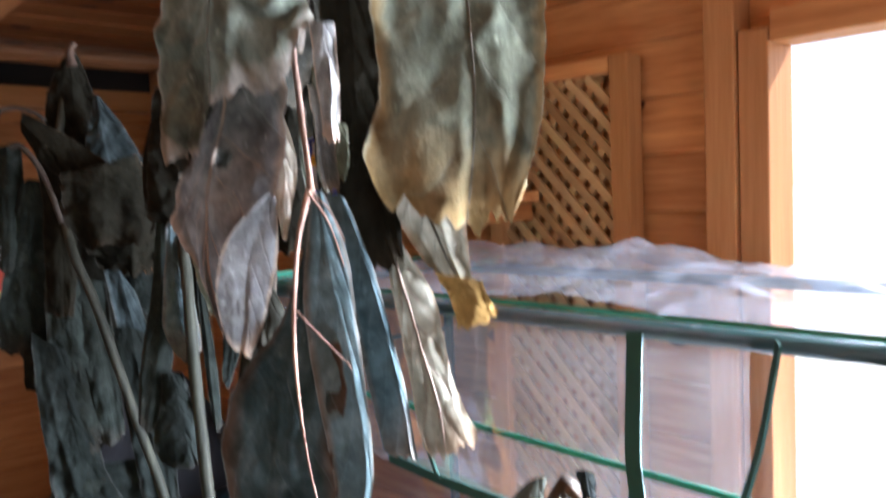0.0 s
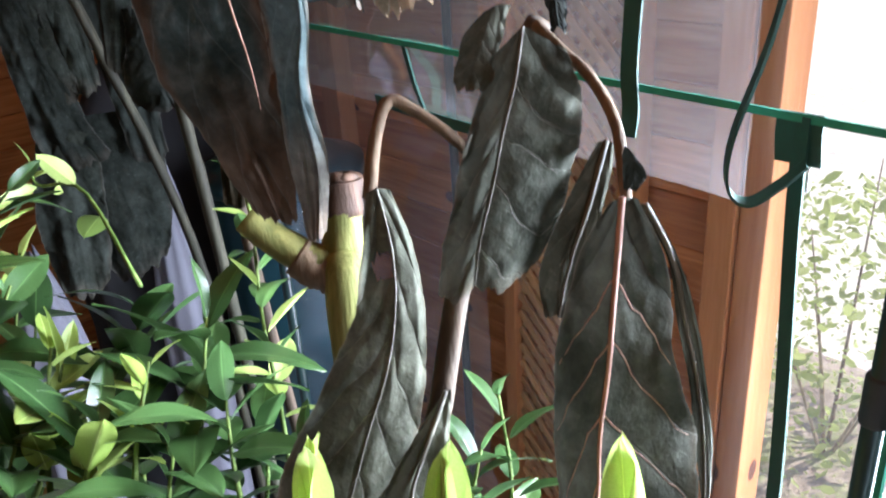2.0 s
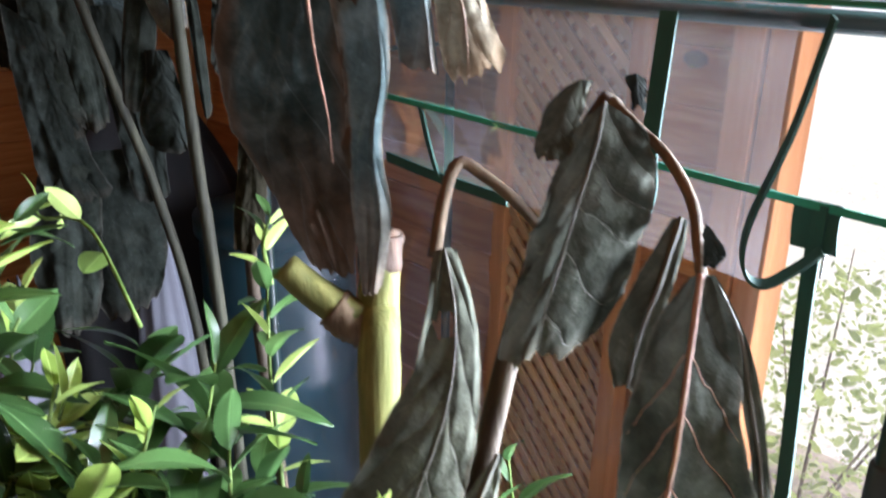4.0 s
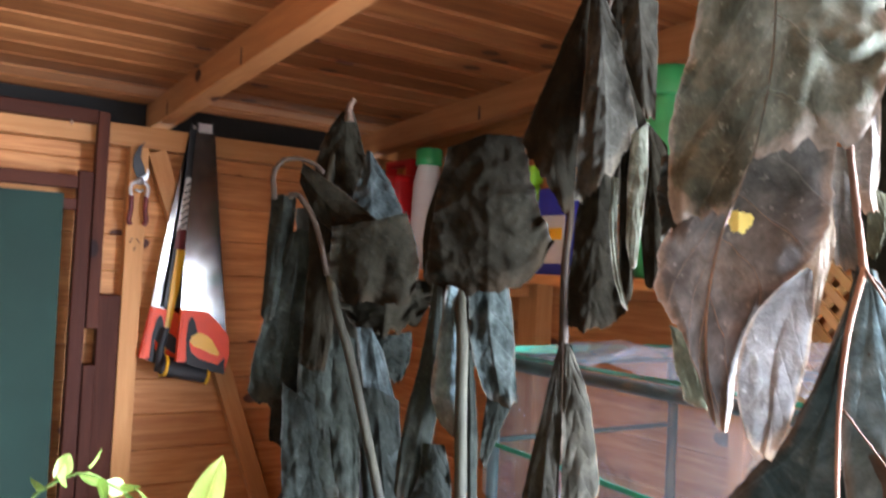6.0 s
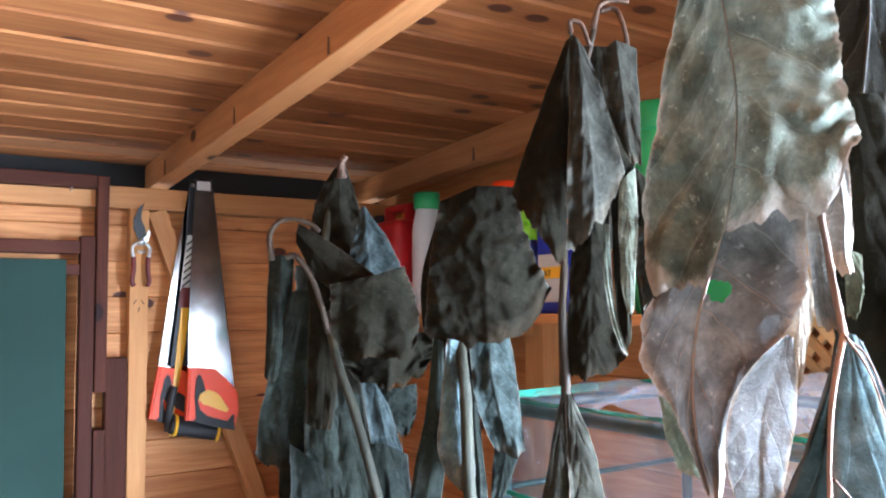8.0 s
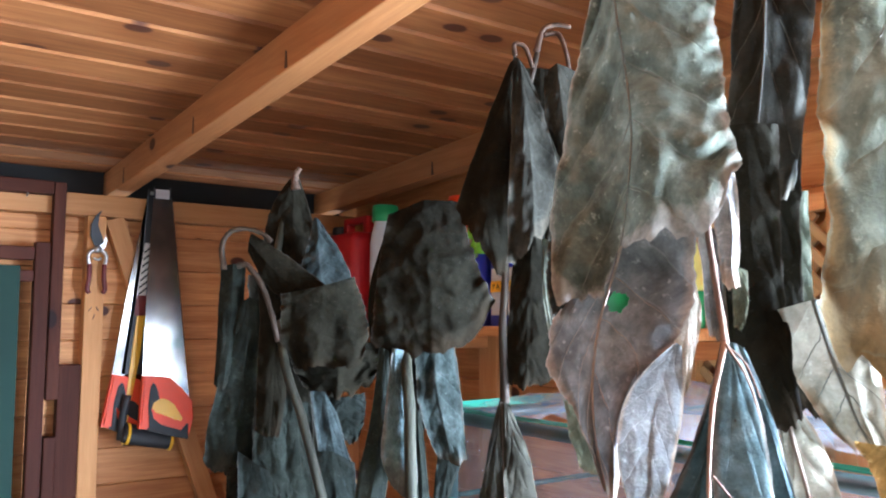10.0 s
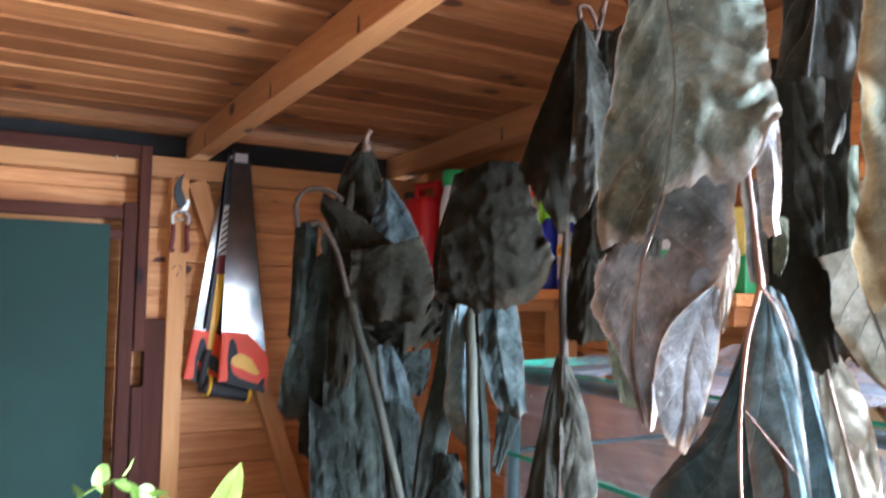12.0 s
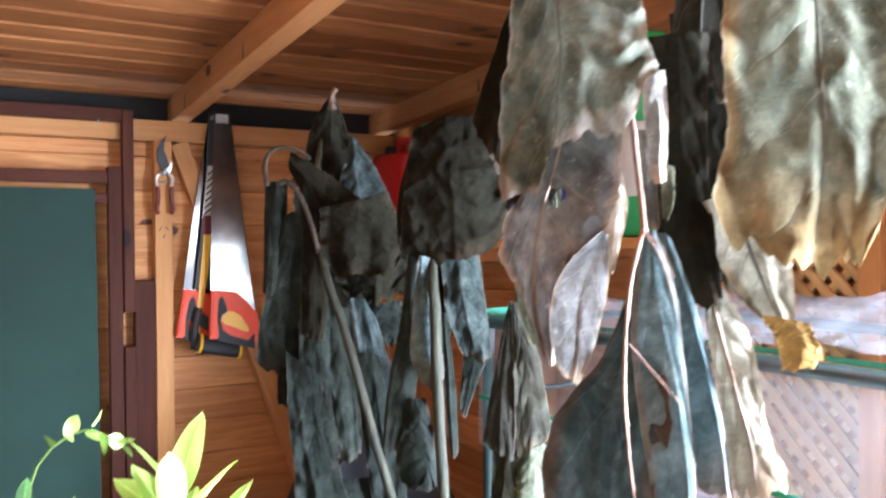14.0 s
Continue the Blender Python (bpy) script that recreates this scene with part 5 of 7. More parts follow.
limp_leaf(plant_e, (0.480, 0.428, 1.739), (0.484, 0.422, 1.714), (-1.1, -0.5, -1.0, 0.1, -0.8, 0.6, -0.8, 1.2, -0.8, 1.8, -0.9, 2.3), (0.0, 0.0, 0.1, 0.5, 0.2, 1.0, 0.2, 1.5, 0.1, 2.0, 0.0, 2.5), (1.0, 0.5, 1.0, 0.9, 1.0, 1.2, 1.1, 1.6, 1.2, 1.9, 1.3, 2.2), "ochre", seed=54, face=5, rib='')
limp_leaf(plant_e, (0.453, 0.473, 1.887), (0.467, 0.463, 1.744), (-1.6, -0.2, -1.9, 2.6, -2.2, 5.5, -2.4, 8.4, -2.3, 11.3, -1.7, 14.1), (0.0, 0.0, -0.2, 2.9, -0.5, 5.7, -0.5, 8.6, -0.4, 11.5, 0.0, 14.3), (1.5, 0.2, 1.2, 2.9, 0.8, 5.6, 0.6, 8.3, 0.6, 11.1, 0.6, 13.8), "dark", seed=55, face=11, rib='', depth=0.05)
limp_leaf(plant_e, (0.440, 0.477, 1.867), (0.439, 0.473, 1.808), (-0.7, -0.1, -0.6, 1.1, -0.6, 2.2, -0.5, 3.4, -0.4, 4.5, -0.4, 5.7), (0.0, 0.0, 0.0, 1.2, 0.1, 2.3, 0.1, 3.5, 0.0, 4.7, 0.0, 5.9), (0.6, 0.0, 0.6, 1.2, 0.6, 2.3, 0.6, 3.5, 0.5, 4.6, 0.4, 5.8), "mauve", seed=56, face=-2, rib='')
limp_leaf(plant_e, (0.398, 0.526, 1.836), (0.399, 0.529, 1.794), (-1.8, 0.5, -1.8, 1.2, -1.8, 1.9, -1.8, 2.5, -1.6, 3.2, -1.5, 3.9), (0.0, 0.0, -0.0, 0.8, 0.0, 1.7, -0.0, 2.5, 0.0, 3.4, 0.0, 4.2), (2.3, 0.0, 2.2, 0.8, 2.1, 1.6, 1.8, 2.3, 1.3, 3.0, 0.9, 3.7), "ash", seed=57, face=12, rib='')
limp_leaf(plant_e, (0.485, 0.475, 2.027), (0.489, 0.492, 1.868), (-1.6, 0.1, -1.6, 3.0, -1.5, 5.9, -1.5, 8.9, -1.5, 11.8, -1.7, 14.7), (0.0, 0.0, 0.0, 3.2, 0.0, 6.4, 0.1, 9.6, 0.0, 12.8, 0.0, 16.0), (2.3, -0.1, 2.3, 3.3, 2.4, 6.8, 2.4, 10.2, 2.2, 13.6, 1.9, 17.1), "ash", seed=58, face=16, ribs=True, rib='dull', depth=0.06, fold=(6, 6), crumple=1.2, quilt=0.002)
limp_leaf(plant_e, (0.496, 0.494, 1.910), (0.523, 0.496, 1.749), (-1.9, -0.2, -2.1, 2.8, -2.3, 5.9, -2.4, 9.0, -2.2, 12.1, -1.1, 15.0), (0.0, 0.0, -0.1, 3.3, -0.2, 6.5, -0.3, 9.8, -0.2, 13.1, -0.0, 16.4), (2.2, 0.3, 1.8, 3.6, 1.4, 6.9, 1.2, 10.2, 1.0, 13.5, 1.3, 16.8), "dark", seed=59, face=19, rib='', depth=0.08, crumple=1.2)
limp_leaf(plant_e, (0.524, 0.495, 1.864), (0.540, 0.497, 1.764), (-0.8, -0.1, -0.8, 1.8, -0.8, 3.7, -0.8, 5.6, -0.9, 7.5, -0.9, 9.4), (0.0, 0.0, -0.1, 2.0, -0.2, 4.1, -0.2, 6.1, -0.1, 8.1, 0.0, 10.1), (1.0, 0.1, 0.9, 2.2, 0.8, 4.3, 0.7, 6.4, 0.8, 8.5, 1.0, 10.6), "grey", seed=60, face=20, rib='', depth=0.1, crumple=1.3)
plant_g = thing("wilted_plant", (0.47, 0.41, 0.0), "wilted plant with grey leaves folded down from a brown stalk", "dried plant", "wilted plants")
tube("stalk", [(0.490, 0.430, 0.000), (0.480, 0.425, 0.450), (0.475, 0.420, 0.900), (0.465, 0.420, 1.200), (0.428, 0.391, 1.428), (0.446, 0.395, 1.471), (0.464, 0.398, 1.525), (0.482, 0.395, 1.581), (0.497, 0.391, 1.618), (0.501, 0.380, 1.641)], 0.0062, 0.0055, stalk_drab, plant_g, wobble=0.12)
tube("petiole", [(0.434, 0.416, 1.576), (0.444, 0.421, 1.599), (0.455, 0.424, 1.612), (0.464, 0.416, 1.606), (0.473, 0.403, 1.594), (0.483, 0.393, 1.578)], 0.003, 0.0026, stalk_tan, plant_g, wobble=0.12)
tube("petiole", [(0.492, 0.374, 1.642), (0.491, 0.362, 1.635), (0.489, 0.344, 1.625), (0.483, 0.328, 1.612), (0.476, 0.319, 1.597), (0.472, 0.314, 1.588)], 0.0022, 0.0022, stalk_tan, plant_g, wobble=0.12)
limp_leaf(plant_g, (0.474, 0.364, 1.645), (0.446, 0.367, 1.547), (-1.0, 1.4, -1.2, 3.3, -1.4, 5.2, -1.4, 7.1, -1.5, 9.0, -1.4, 10.9), (0.0, 0.0, 0.1, 2.0, 0.0, 4.1, -0.0, 6.1, -0.1, 8.2, -0.0, 10.2), (1.8, 0.6, 2.5, 1.8, 2.9, 3.1, 2.9, 4.5, 2.9, 6.0, 2.8, 7.4), "sage", seed=61, face=11, ribs=True, rib='drab', depth=0.07, sag=(0.1, 0.5), fold=(12, 14), crumple=0.9, thick=0.0007, curl=0.7)
limp_leaf(plant_g, (0.473, 0.376, 1.652), (0.455, 0.374, 1.623), (-0.4, 0.4, -0.7, 1.0, -0.9, 1.6, -0.8, 2.2, -0.8, 2.8, -0.7, 3.4), (0.0, 0.0, -0.1, 0.7, -0.1, 1.4, -0.1, 2.1, -0.1, 2.7, 0.0, 3.4), (0.5, -0.2, 0.5, 0.4, 0.6, 1.0, 0.6, 1.6, 0.7, 2.2, 0.7, 2.7), "sage", seed=62, face=10, rib='')
limp_leaf(plant_g, (0.488, 0.361, 1.655), (0.485, 0.356, 1.643), (-0.4, 0.0, -0.4, 0.3, -0.3, 0.6, -0.3, 0.9, -0.3, 1.2, -0.4, 1.5), (0.0, 0.0, 0.0, 0.3, 0.0, 0.5, 0.0, 0.8, 0.0, 1.1, 0.0, 1.3), (0.4, 0.2, 0.4, 0.5, 0.4, 0.7, 0.3, 1.0, 0.3, 1.2, 0.2, 1.5), "slate", seed=63, face=12, rib='', fold=(30, 30))
limp_leaf(plant_g, (0.465, 0.311, 1.593), (0.427, 0.291, 1.474), (-0.4, 0.2, -1.3, 2.1, -1.7, 4.2, -1.9, 6.3, -1.8, 8.4, -1.5, 10.5, -1.3, 12.5), (0.0, 0.0, -0.0, 2.1, -0.0, 4.2, -0.0, 6.3, -0.1, 8.4, -0.0, 10.6, 0.0, 12.7), (0.5, 0.0, 1.5, 1.8, 2.0, 3.9, 2.4, 6.0, 3.2, 8.0, 3.5, 10.1, 3.7, 12.2), "sage", seed=64, face=19, ribs=True, rib='pink', depth=0.04, fold=(14, 20), crumple=0.55, thick=0.0013)
limp_leaf(plant_g, (0.486, 0.316, 1.583), (0.466, 0.271, 1.482), (-0.2, 0.0, 0.4, 2.2, 0.3, 4.4, 0.3, 6.6, 0.1, 8.8, -0.1, 11.0), (0.0, 0.0, 0.6, 2.2, 0.6, 4.5, 0.6, 6.8, 0.4, 9.0, 0.0, 11.3), (0.2, 0.1, 0.8, 2.3, 1.0, 4.6, 0.9, 6.9, 0.7, 9.2, 0.1, 11.5), "sage", seed=65, face=15, rib='drab', fold=(2, 4), depth=0.05)
limp_leaf(plant_g, (0.482, 0.331, 1.605), (0.448, 0.325, 1.547), (-0.3, 0.1, -0.6, 1.4, -0.9, 2.8, -1.1, 4.2, -1.1, 5.5, -0.5, 6.8), (0.0, 0.0, 0.0, 1.3, 0.0, 2.7, -0.1, 4.0, -0.1, 5.4, 0.0, 6.7), (0.3, 0.0, 0.5, 1.3, 0.5, 2.6, 0.5, 3.9, 0.5, 5.2, 0.4, 6.5), "sage", seed=66, face=20, rib='drab', fold=(6, 6))
limp_leaf(plant_g, (0.470, 0.313, 1.609), (0.466, 0.309, 1.596), (-0.1, -0.1, -0.2, 0.2, -0.2, 0.5, -0.2, 0.8, -0.2, 1.1, -0.2, 1.4), (0.0, 0.0, 0.1, 0.3, 0.1, 0.6, 0.1, 0.9, 0.1, 1.1, -0.0, 1.4), (0.1, 0.1, 0.3, 0.4, 0.5, 0.7, 0.6, 1.0, 0.5, 1.2, 0.3, 1.4), "slate", seed=67, face=17, rib='')
limp_leaf(plant_g, (0.433, 0.409, 1.583), (0.379, 0.388, 1.438), (-0.4, 0.3, -0.3, 3.0, -0.4, 5.6, -1.2, 8.1, -2.1, 10.6, -2.8, 13.1, -3.2, 15.7), (0.0, 0.0, 0.9, 2.5, 1.3, 5.1, 1.2, 7.7, 0.7, 10.3, 0.3, 13.0, 0.0, 15.6), (0.6, -0.0, 1.8, 2.3, 2.6, 4.8, 2.9, 7.3, 2.9, 9.9, 2.7, 12.5, 2.4, 15.1), "sage", seed=68, face=2, ribs=True, rib='drab', hole=(0.2, -0.32, 0.5), depth=0.05, thick=0.0006, crumple=0.55, fold=(10, 16))
limp_leaf(plant_g, (0.432, 0.373, 1.501), (0.398, 0.367, 1.441), (-0.1, 0.2, -0.6, 1.6, -1.0, 3.0, -1.4, 4.4, -1.7, 5.8, -1.5, 7.2), (0.0, 0.0, -0.1, 1.4, -0.2, 2.8, -0.3, 4.2, -0.1, 5.5, -0.0, 6.9), (0.2, -0.1, 0.5, 1.2, 0.8, 2.5, 1.0, 3.8, 1.2, 5.1, 1.4, 6.4), "sage", seed=69, face=14, rib='drab')

# the cut green stem between the leaves
cut = thing("cut_stem", (0.475, 0.515, 0.0), "thick yellow-green stem cut off level with a brown hollow end", "plant stem")
tube("stem", [(0.47, 0.52, 0.0), (0.470, 0.505, 1.0), (0.472, 0.502, 1.44), (0.482, 0.514, 1.505), (0.489, 0.521, 1.534)], 0.013, 0.0115, stalk_green, cut, 40, 14, 0.06)
tube("side_shoot", [(0.480, 0.512, 1.497), (0.467, 0.522, 1.502), (0.453, 0.536, 1.515), (0.442, 0.548, 1.530)], 0.0115, 0.0085, stalk_green, cut, 16, 12, 0.05)
tube("collar", [(0.474, 0.516, 1.494), (0.467, 0.522, 1.499), (0.461, 0.529, 1.506)], 0.0128, 0.0122, stalk_tan, cut, 14, 14, 0.16)
v, f = tube_data(smooth_path([(0.487, 0.519, 1.524), (0.4905, 0.5225, 1.541), (0.491, 0.523, 1.545), (0.4905, 0.5225, 1.541), (0.489, 0.521, 1.528)], 17), [0.0122, 0.0126, 0.0128, 0.013, 0.0132, 0.0132, 0.0130, 0.0126, 0.012, 0.0108, 0.0104, 0.0102, 0.010, 0.010, 0.010, 0.010, 0.010], 16, 0.1)
o = link_mesh("cut_end", [q - cut.location for q in v], f[:-1], stalk_cut, cut)
o["label"] = "dry brown hollow cut end"


# ---- fresh citrus plants ----
def leaf_blade(name, wide, arch, fold, mat):
    """A citrus leaf of unit length along +y, its face to +z, pointed, folded along its rib and arched."""
    nu, nv = 10, 4
    verts, uvs, faces = [], [], []
    for i in range(nu + 1):
        s = i / nu
        w = wide * (max(s, 0.001) ** 0.62) * (max(1 - s, 0.0) ** 0.75) * 2.1
        for j in range(-nv, nv + 1):
            c = j / nv
            verts.append((c * w * math.cos(fold), s - 0.02 * c * c, abs(c) * w * math.sin(fold) - arch * s * s + 0.012 * math.sin(9 * s + 2 * c) * abs(c)))
            uvs.append((0.5 + c / 2, s))
    n = 2 * nv + 1
    for i in range(nu):
        for j in range(n - 1):
            p = i * n + j
            faces.append((p, p + 1, p + n + 1, p + n))
    me = bpy.data.meshes.new(name)
    me.from_pydata(verts, [], faces)
    me.polygons.foreach_set("use_smooth", [True] * len(me.polygons))
    layer = me.uv_layers.new(name="UVMap")
    idx = np.empty(len(me.loops), dtype=np.int32)
    me.loops.foreach_get("vertex_index", idx)
    layer.data.foreach_set("uv", np.asarray(uvs, dtype=np.float32)[idx].ravel())
    me.materials.append(mat)
    return me


BLADES = {
    "old": [leaf_blade("leaf", w, a, fo, citrus_green) for w, a, fo in ((0.24, 0.22, 0.25), (0.27, 0.38, 0.18), (0.22, 0.10, 0.36), (0.25, 0.55, 0.25))],
    "young": [leaf_blade("leaf", w, a, fo, citrus_young) for w, a, fo in ((0.24, 0.10, 0.35), (0.27, 0.22, 0.25), (0.22, 0.0, 0.5))],
    "lush": [leaf_blade("leaf", w, a, fo, citrus_young) for w, a, fo in ((0.23, 0.12, 0.28), (0.26, 0.25, 0.2), (0.20, 0.02, 0.4), (0.24, 0.4, 0.25))],
    "round": [leaf_blade("leaf", w, a, fo, citrus_mid) for w, a, fo in ((0.40, 0.10, 0.15), (0.36, 0.2, 0.2))],
}


def sprig(plant, points, count, size, kinds, seed, lift=(10, 55), start=0.15, r=0.0026):
    """A leafy shoot: a stem through the points, leaves set round it in a spiral, smaller towards the tip."""
    rng = random.Random(seed)
    tube("twig", points, r, r * 0.45, citrus_bark, plant, 14, 6)
    pts = smooth_path(points, 60)
    turn = rng.uniform(0, 6.28)
    for k in range(count):
        u = start + (1 - start) * (k + 0.6) / count
        at = pts[min(58, int(u * 59))]
        ahead = (pts[min(59, int(u * 59) + 1)] - pts[max(0, int(u * 59) - 1)]).normalized()
        turn += 2.4 + rng.uniform(-0.35, 0.35)
        flat_dir = ahead.orthogonal().normalized()
        out = Matrix.Rotation(turn, 3, ahead) @ flat_dir
        el = radians(rng.uniform(*lift) + 25 * max(0, u - 0.7) / 0.3)
        d = (out * math.cos(el) + ahead * math.sin(el)).normalized()
        zax = (ahead * math.cos(el) - out * math.sin(el)).normalized()
        zax = Matrix.Rotation(rng.uniform(-0.5, 0.5), 3, d) @ zax
        xax = d.cross(zax).normalized()
        zax = xax.cross(d)
        sz = 1.15 * rng.uniform(*size) * (1.0 - 0.35 * max(0, u - 0.75) / 0.25)
        m = Matrix((xax, d, zax)).transposed().to_4x4()
        o = new("leaf", rng.choice(BLADES[rng.choice(kinds)]))
        o.parent = plant
        o.matrix_basis = Matrix.Translation(at - plant.location + d * 0.004) @ m @ Matrix.Diagonal((sz, sz, sz, 1))


bright = thing("citrus_plant", (0.30, 0.84, 0.0), "young citrus plant with pale lime green new leaves", "citrus plant", "citrus plants")
tube("trunk", [(0.30, 0.86, 0.0), (0.295, 0.84, 0.7), (0.285, 0.825, 1.30)], 0.008, 0.004, citrus_bark, bright, 20, 8)
sprig(bright, [(0.285, 0.825, 1.30), (0.277, 0.812, 1.42), (0.266, 0.806, 1.590)], 32, (0.066, 0.09), ("lush",), 11, (15, 60), 0.3)
sprig(bright, [(0.285, 0.825, 1.30), (0.250, 0.815, 1.42), (0.220, 0.812, 1.548)], 17, (0.05, 0.07), ("lush",), 16, (20, 62), 0.4)
sprig(bright, [(0.285, 0.825, 1.30), (0.310, 0.800, 1.41), (0.325, 0.790, 1.505)], 14, (0.05, 0.07), ("lush", "lush", "old"), 17, (15, 60), 0.45)
sprig(bright, [(0.285, 0.825, 1.32), (0.24, 0.80, 1.40), (0.20, 0.79, 1.47)], 9, (0.05, 0.07), ("young", "old"), 12)
sprig(bright, [(0.285, 0.825, 1.30), (0.33, 0.80, 1.38), (0.36, 0.78, 1.44)], 8, (0.05, 0.07), ("old",), 13)
sprig(bright, [(0.285, 0.825, 1.38), (0.17, 0.87, 1.50), (0.172, 0.862, 1.60), (0.205, 0.848, 1.635), (0.235, 0.838, 1.622)], 9, (0.014, 0.021), ("round",), 14, start=0.6, r=0.0016)
sprig(bright, [(0.22, 0.86, 1.36), (0.185, 0.868, 1.48), (0.165, 0.87, 1.575)], 7, (0.035, 0.055), ("old", "young"), 15, start=0.4)

bush = thing("citrus_plant", (0.46, 0.80, 0.0), "bushy citrus plant with glossy dark green leaves", "citrus plant", "citrus plants")
tube("trunk", [(0.46, 0.84, 0.0), (0.455, 0.82, 0.6), (0.45, 0.80, 1.0)], 0.010, 0.006, citrus_bark, bush, 20, 8)
sidebush = thing("citrus_plant", (0.62, 0.47, 0.0), "small citrus plant with fresh green leaves beside the trellis", "citrus plant", "citrus plants")
tube("trunk", [(0.62, 0.47, 0.0), (0.61, 0.47, 0.6), (0.60, 0.47, 1.05)], 0.006, 0.003, citrus_bark, sidebush, 16, 8)
nearbush = thing("citrus_plant", (0.38, 0.31, 0.0), "citrus plant with yellowish pointed leaf tips", "citrus plant", "citrus plants")
tube("trunk", [(0.38, 0.31, 0.0), (0.38, 0.31, 0.8), (0.38, 0.31, 1.30)], 0.007, 0.004, citrus_bark, nearbush, 16, 8)
sprig(bush, [(0.397, 0.733, 1.223), (0.423, 0.766, 1.311), (0.451, 0.789, 1.386)], 14, (0.06, 0.088), ('old',), 21)
sprig(bush, [(0.498, 0.660, 1.249), (0.512, 0.687, 1.311), (0.519, 0.705, 1.373), (0.538, 0.732, 1.443)], 18, (0.035, 0.055), ('old', 'old', 'young'), 22)
sprig(bush, [(0.419, 0.672, 1.249), (0.451, 0.695, 1.332), (0.475, 0.711, 1.390)], 14, (0.06, 0.085), ('old',), 23)
sprig(bush, [(0.328, 0.713, 1.281), (0.344, 0.734, 1.336), (0.368, 0.750, 1.395)], 11, (0.04, 0.055), ('young', 'young', 'old'), 24)
sprig(bush, [(0.340, 0.858, 1.246), (0.362, 0.886, 1.320), (0.399, 0.912, 1.413)], 9, (0.04, 0.05), ('old', 'young'), 25)
sprig(bush, [(0.439, 0.631, 1.262), (0.447, 0.650, 1.302), (0.458, 0.666, 1.343)], 10, (0.055, 0.08), ('old',), 26)
sprig(bush, [(0.347, 0.675, 1.294), (0.353, 0.686, 1.321), (0.371, 0.692, 1.355)], 10, (0.06, 0.08), ('old', 'old', 'young'), 27)
sprig(bush, [(0.297, 0.709, 1.278), (0.306, 0.723, 1.312), (0.326, 0.729, 1.349)], 10, (0.06, 0.08), ('old',), 28)
sprig(bush, [(0.384, 0.642, 1.247), (0.395, 0.657, 1.286), (0.410, 0.665, 1.321)], 10, (0.06, 0.08), ('old',), 29)
sprig(bush, [(0.491, 0.608, 1.205), (0.497, 0.626, 1.240), (0.505, 0.646, 1.283)], 9, (0.04, 0.055), ('old',), 30)
sprig(bush, [(0.543, 0.735, 1.430), (0.547, 0.751, 1.461), (0.558, 0.755, 1.483)], 6, (0.025, 0.035), ('young', 'old'), 31)
sprig(bush, [(0.487, 0.885, 1.354), (0.494, 1.010, 1.421), (0.466, 1.065, 1.422), (0.468, 1.076, 1.442)], 6, (0.03, 0.05), ('round', 'young'), 32)
sprig(bush, [(0.394, 0.981, 1.374), (0.402, 1.003, 1.420), (0.423, 0.999, 1.445)], 6, (0.05, 0.06), ('old',), 33)
sprig(sidebush, [(0.559, 0.475, 1.229), (0.584, 0.486, 1.284), (0.601, 0.514, 1.350)], 8, (0.035, 0.05), ('old',), 34)
sprig(sidebush, [(0.530, 0.481, 1.246), (0.546, 0.491, 1.284), (0.567, 0.498, 1.325)], 8, (0.035, 0.05), ('old',), 35)
sprig(nearbush, [(0.334, 0.340, 1.425), (0.339, 0.343, 1.461), (0.348, 0.349, 1.495)], 3, (0.04, 0.046), ('young',), 36, (66, 82), 0.8)
sprig(nearbush, [(0.371, 0.315, 1.414), (0.377, 0.317, 1.451), (0.386, 0.323, 1.484)], 5, (0.038, 0.046), ('young',), 37, (66, 82), 0.8)
sprig(nearbush, [(0.399, 0.253, 1.449), (0.401, 0.256, 1.481), (0.407, 0.264, 1.514)], 2, (0.034, 0.04), ('young',), 38, (66, 82), 0.8)
sprig(bush, [(0.353, 0.711, 1.219), (0.385, 0.741, 1.287), (0.404, 0.778, 1.349)], 11, (0.06, 0.085), ('old',), 40)
sprig(bush, [(0.320, 0.787, 1.200), (0.335, 0.814, 1.262), (0.386, 0.864, 1.366)], 11, (0.06, 0.085), ('old',), 41)
sprig(bush, [(0.321, 0.739, 1.277), (0.347, 0.745, 1.324), (0.374, 0.755, 1.378)], 9, (0.05, 0.065), ('lush',), 43)
sprig(bush, [(0.347, 0.695, 1.289), (0.354, 0.701, 1.308), (0.372, 0.705, 1.341)], 6, (0.035, 0.05), ('lush',), 44)
sprig(bush, [(0.381, 0.676, 1.305), (0.395, 0.684, 1.339), (0.417, 0.693, 1.384)], 7, (0.03, 0.045), ('lush', 'young'), 45)
sprig(bush, [(0.447, 0.644, 1.199), (0.475, 0.657, 1.258), (0.486, 0.674, 1.301)], 9, (0.05, 0.07), ('old',), 42)


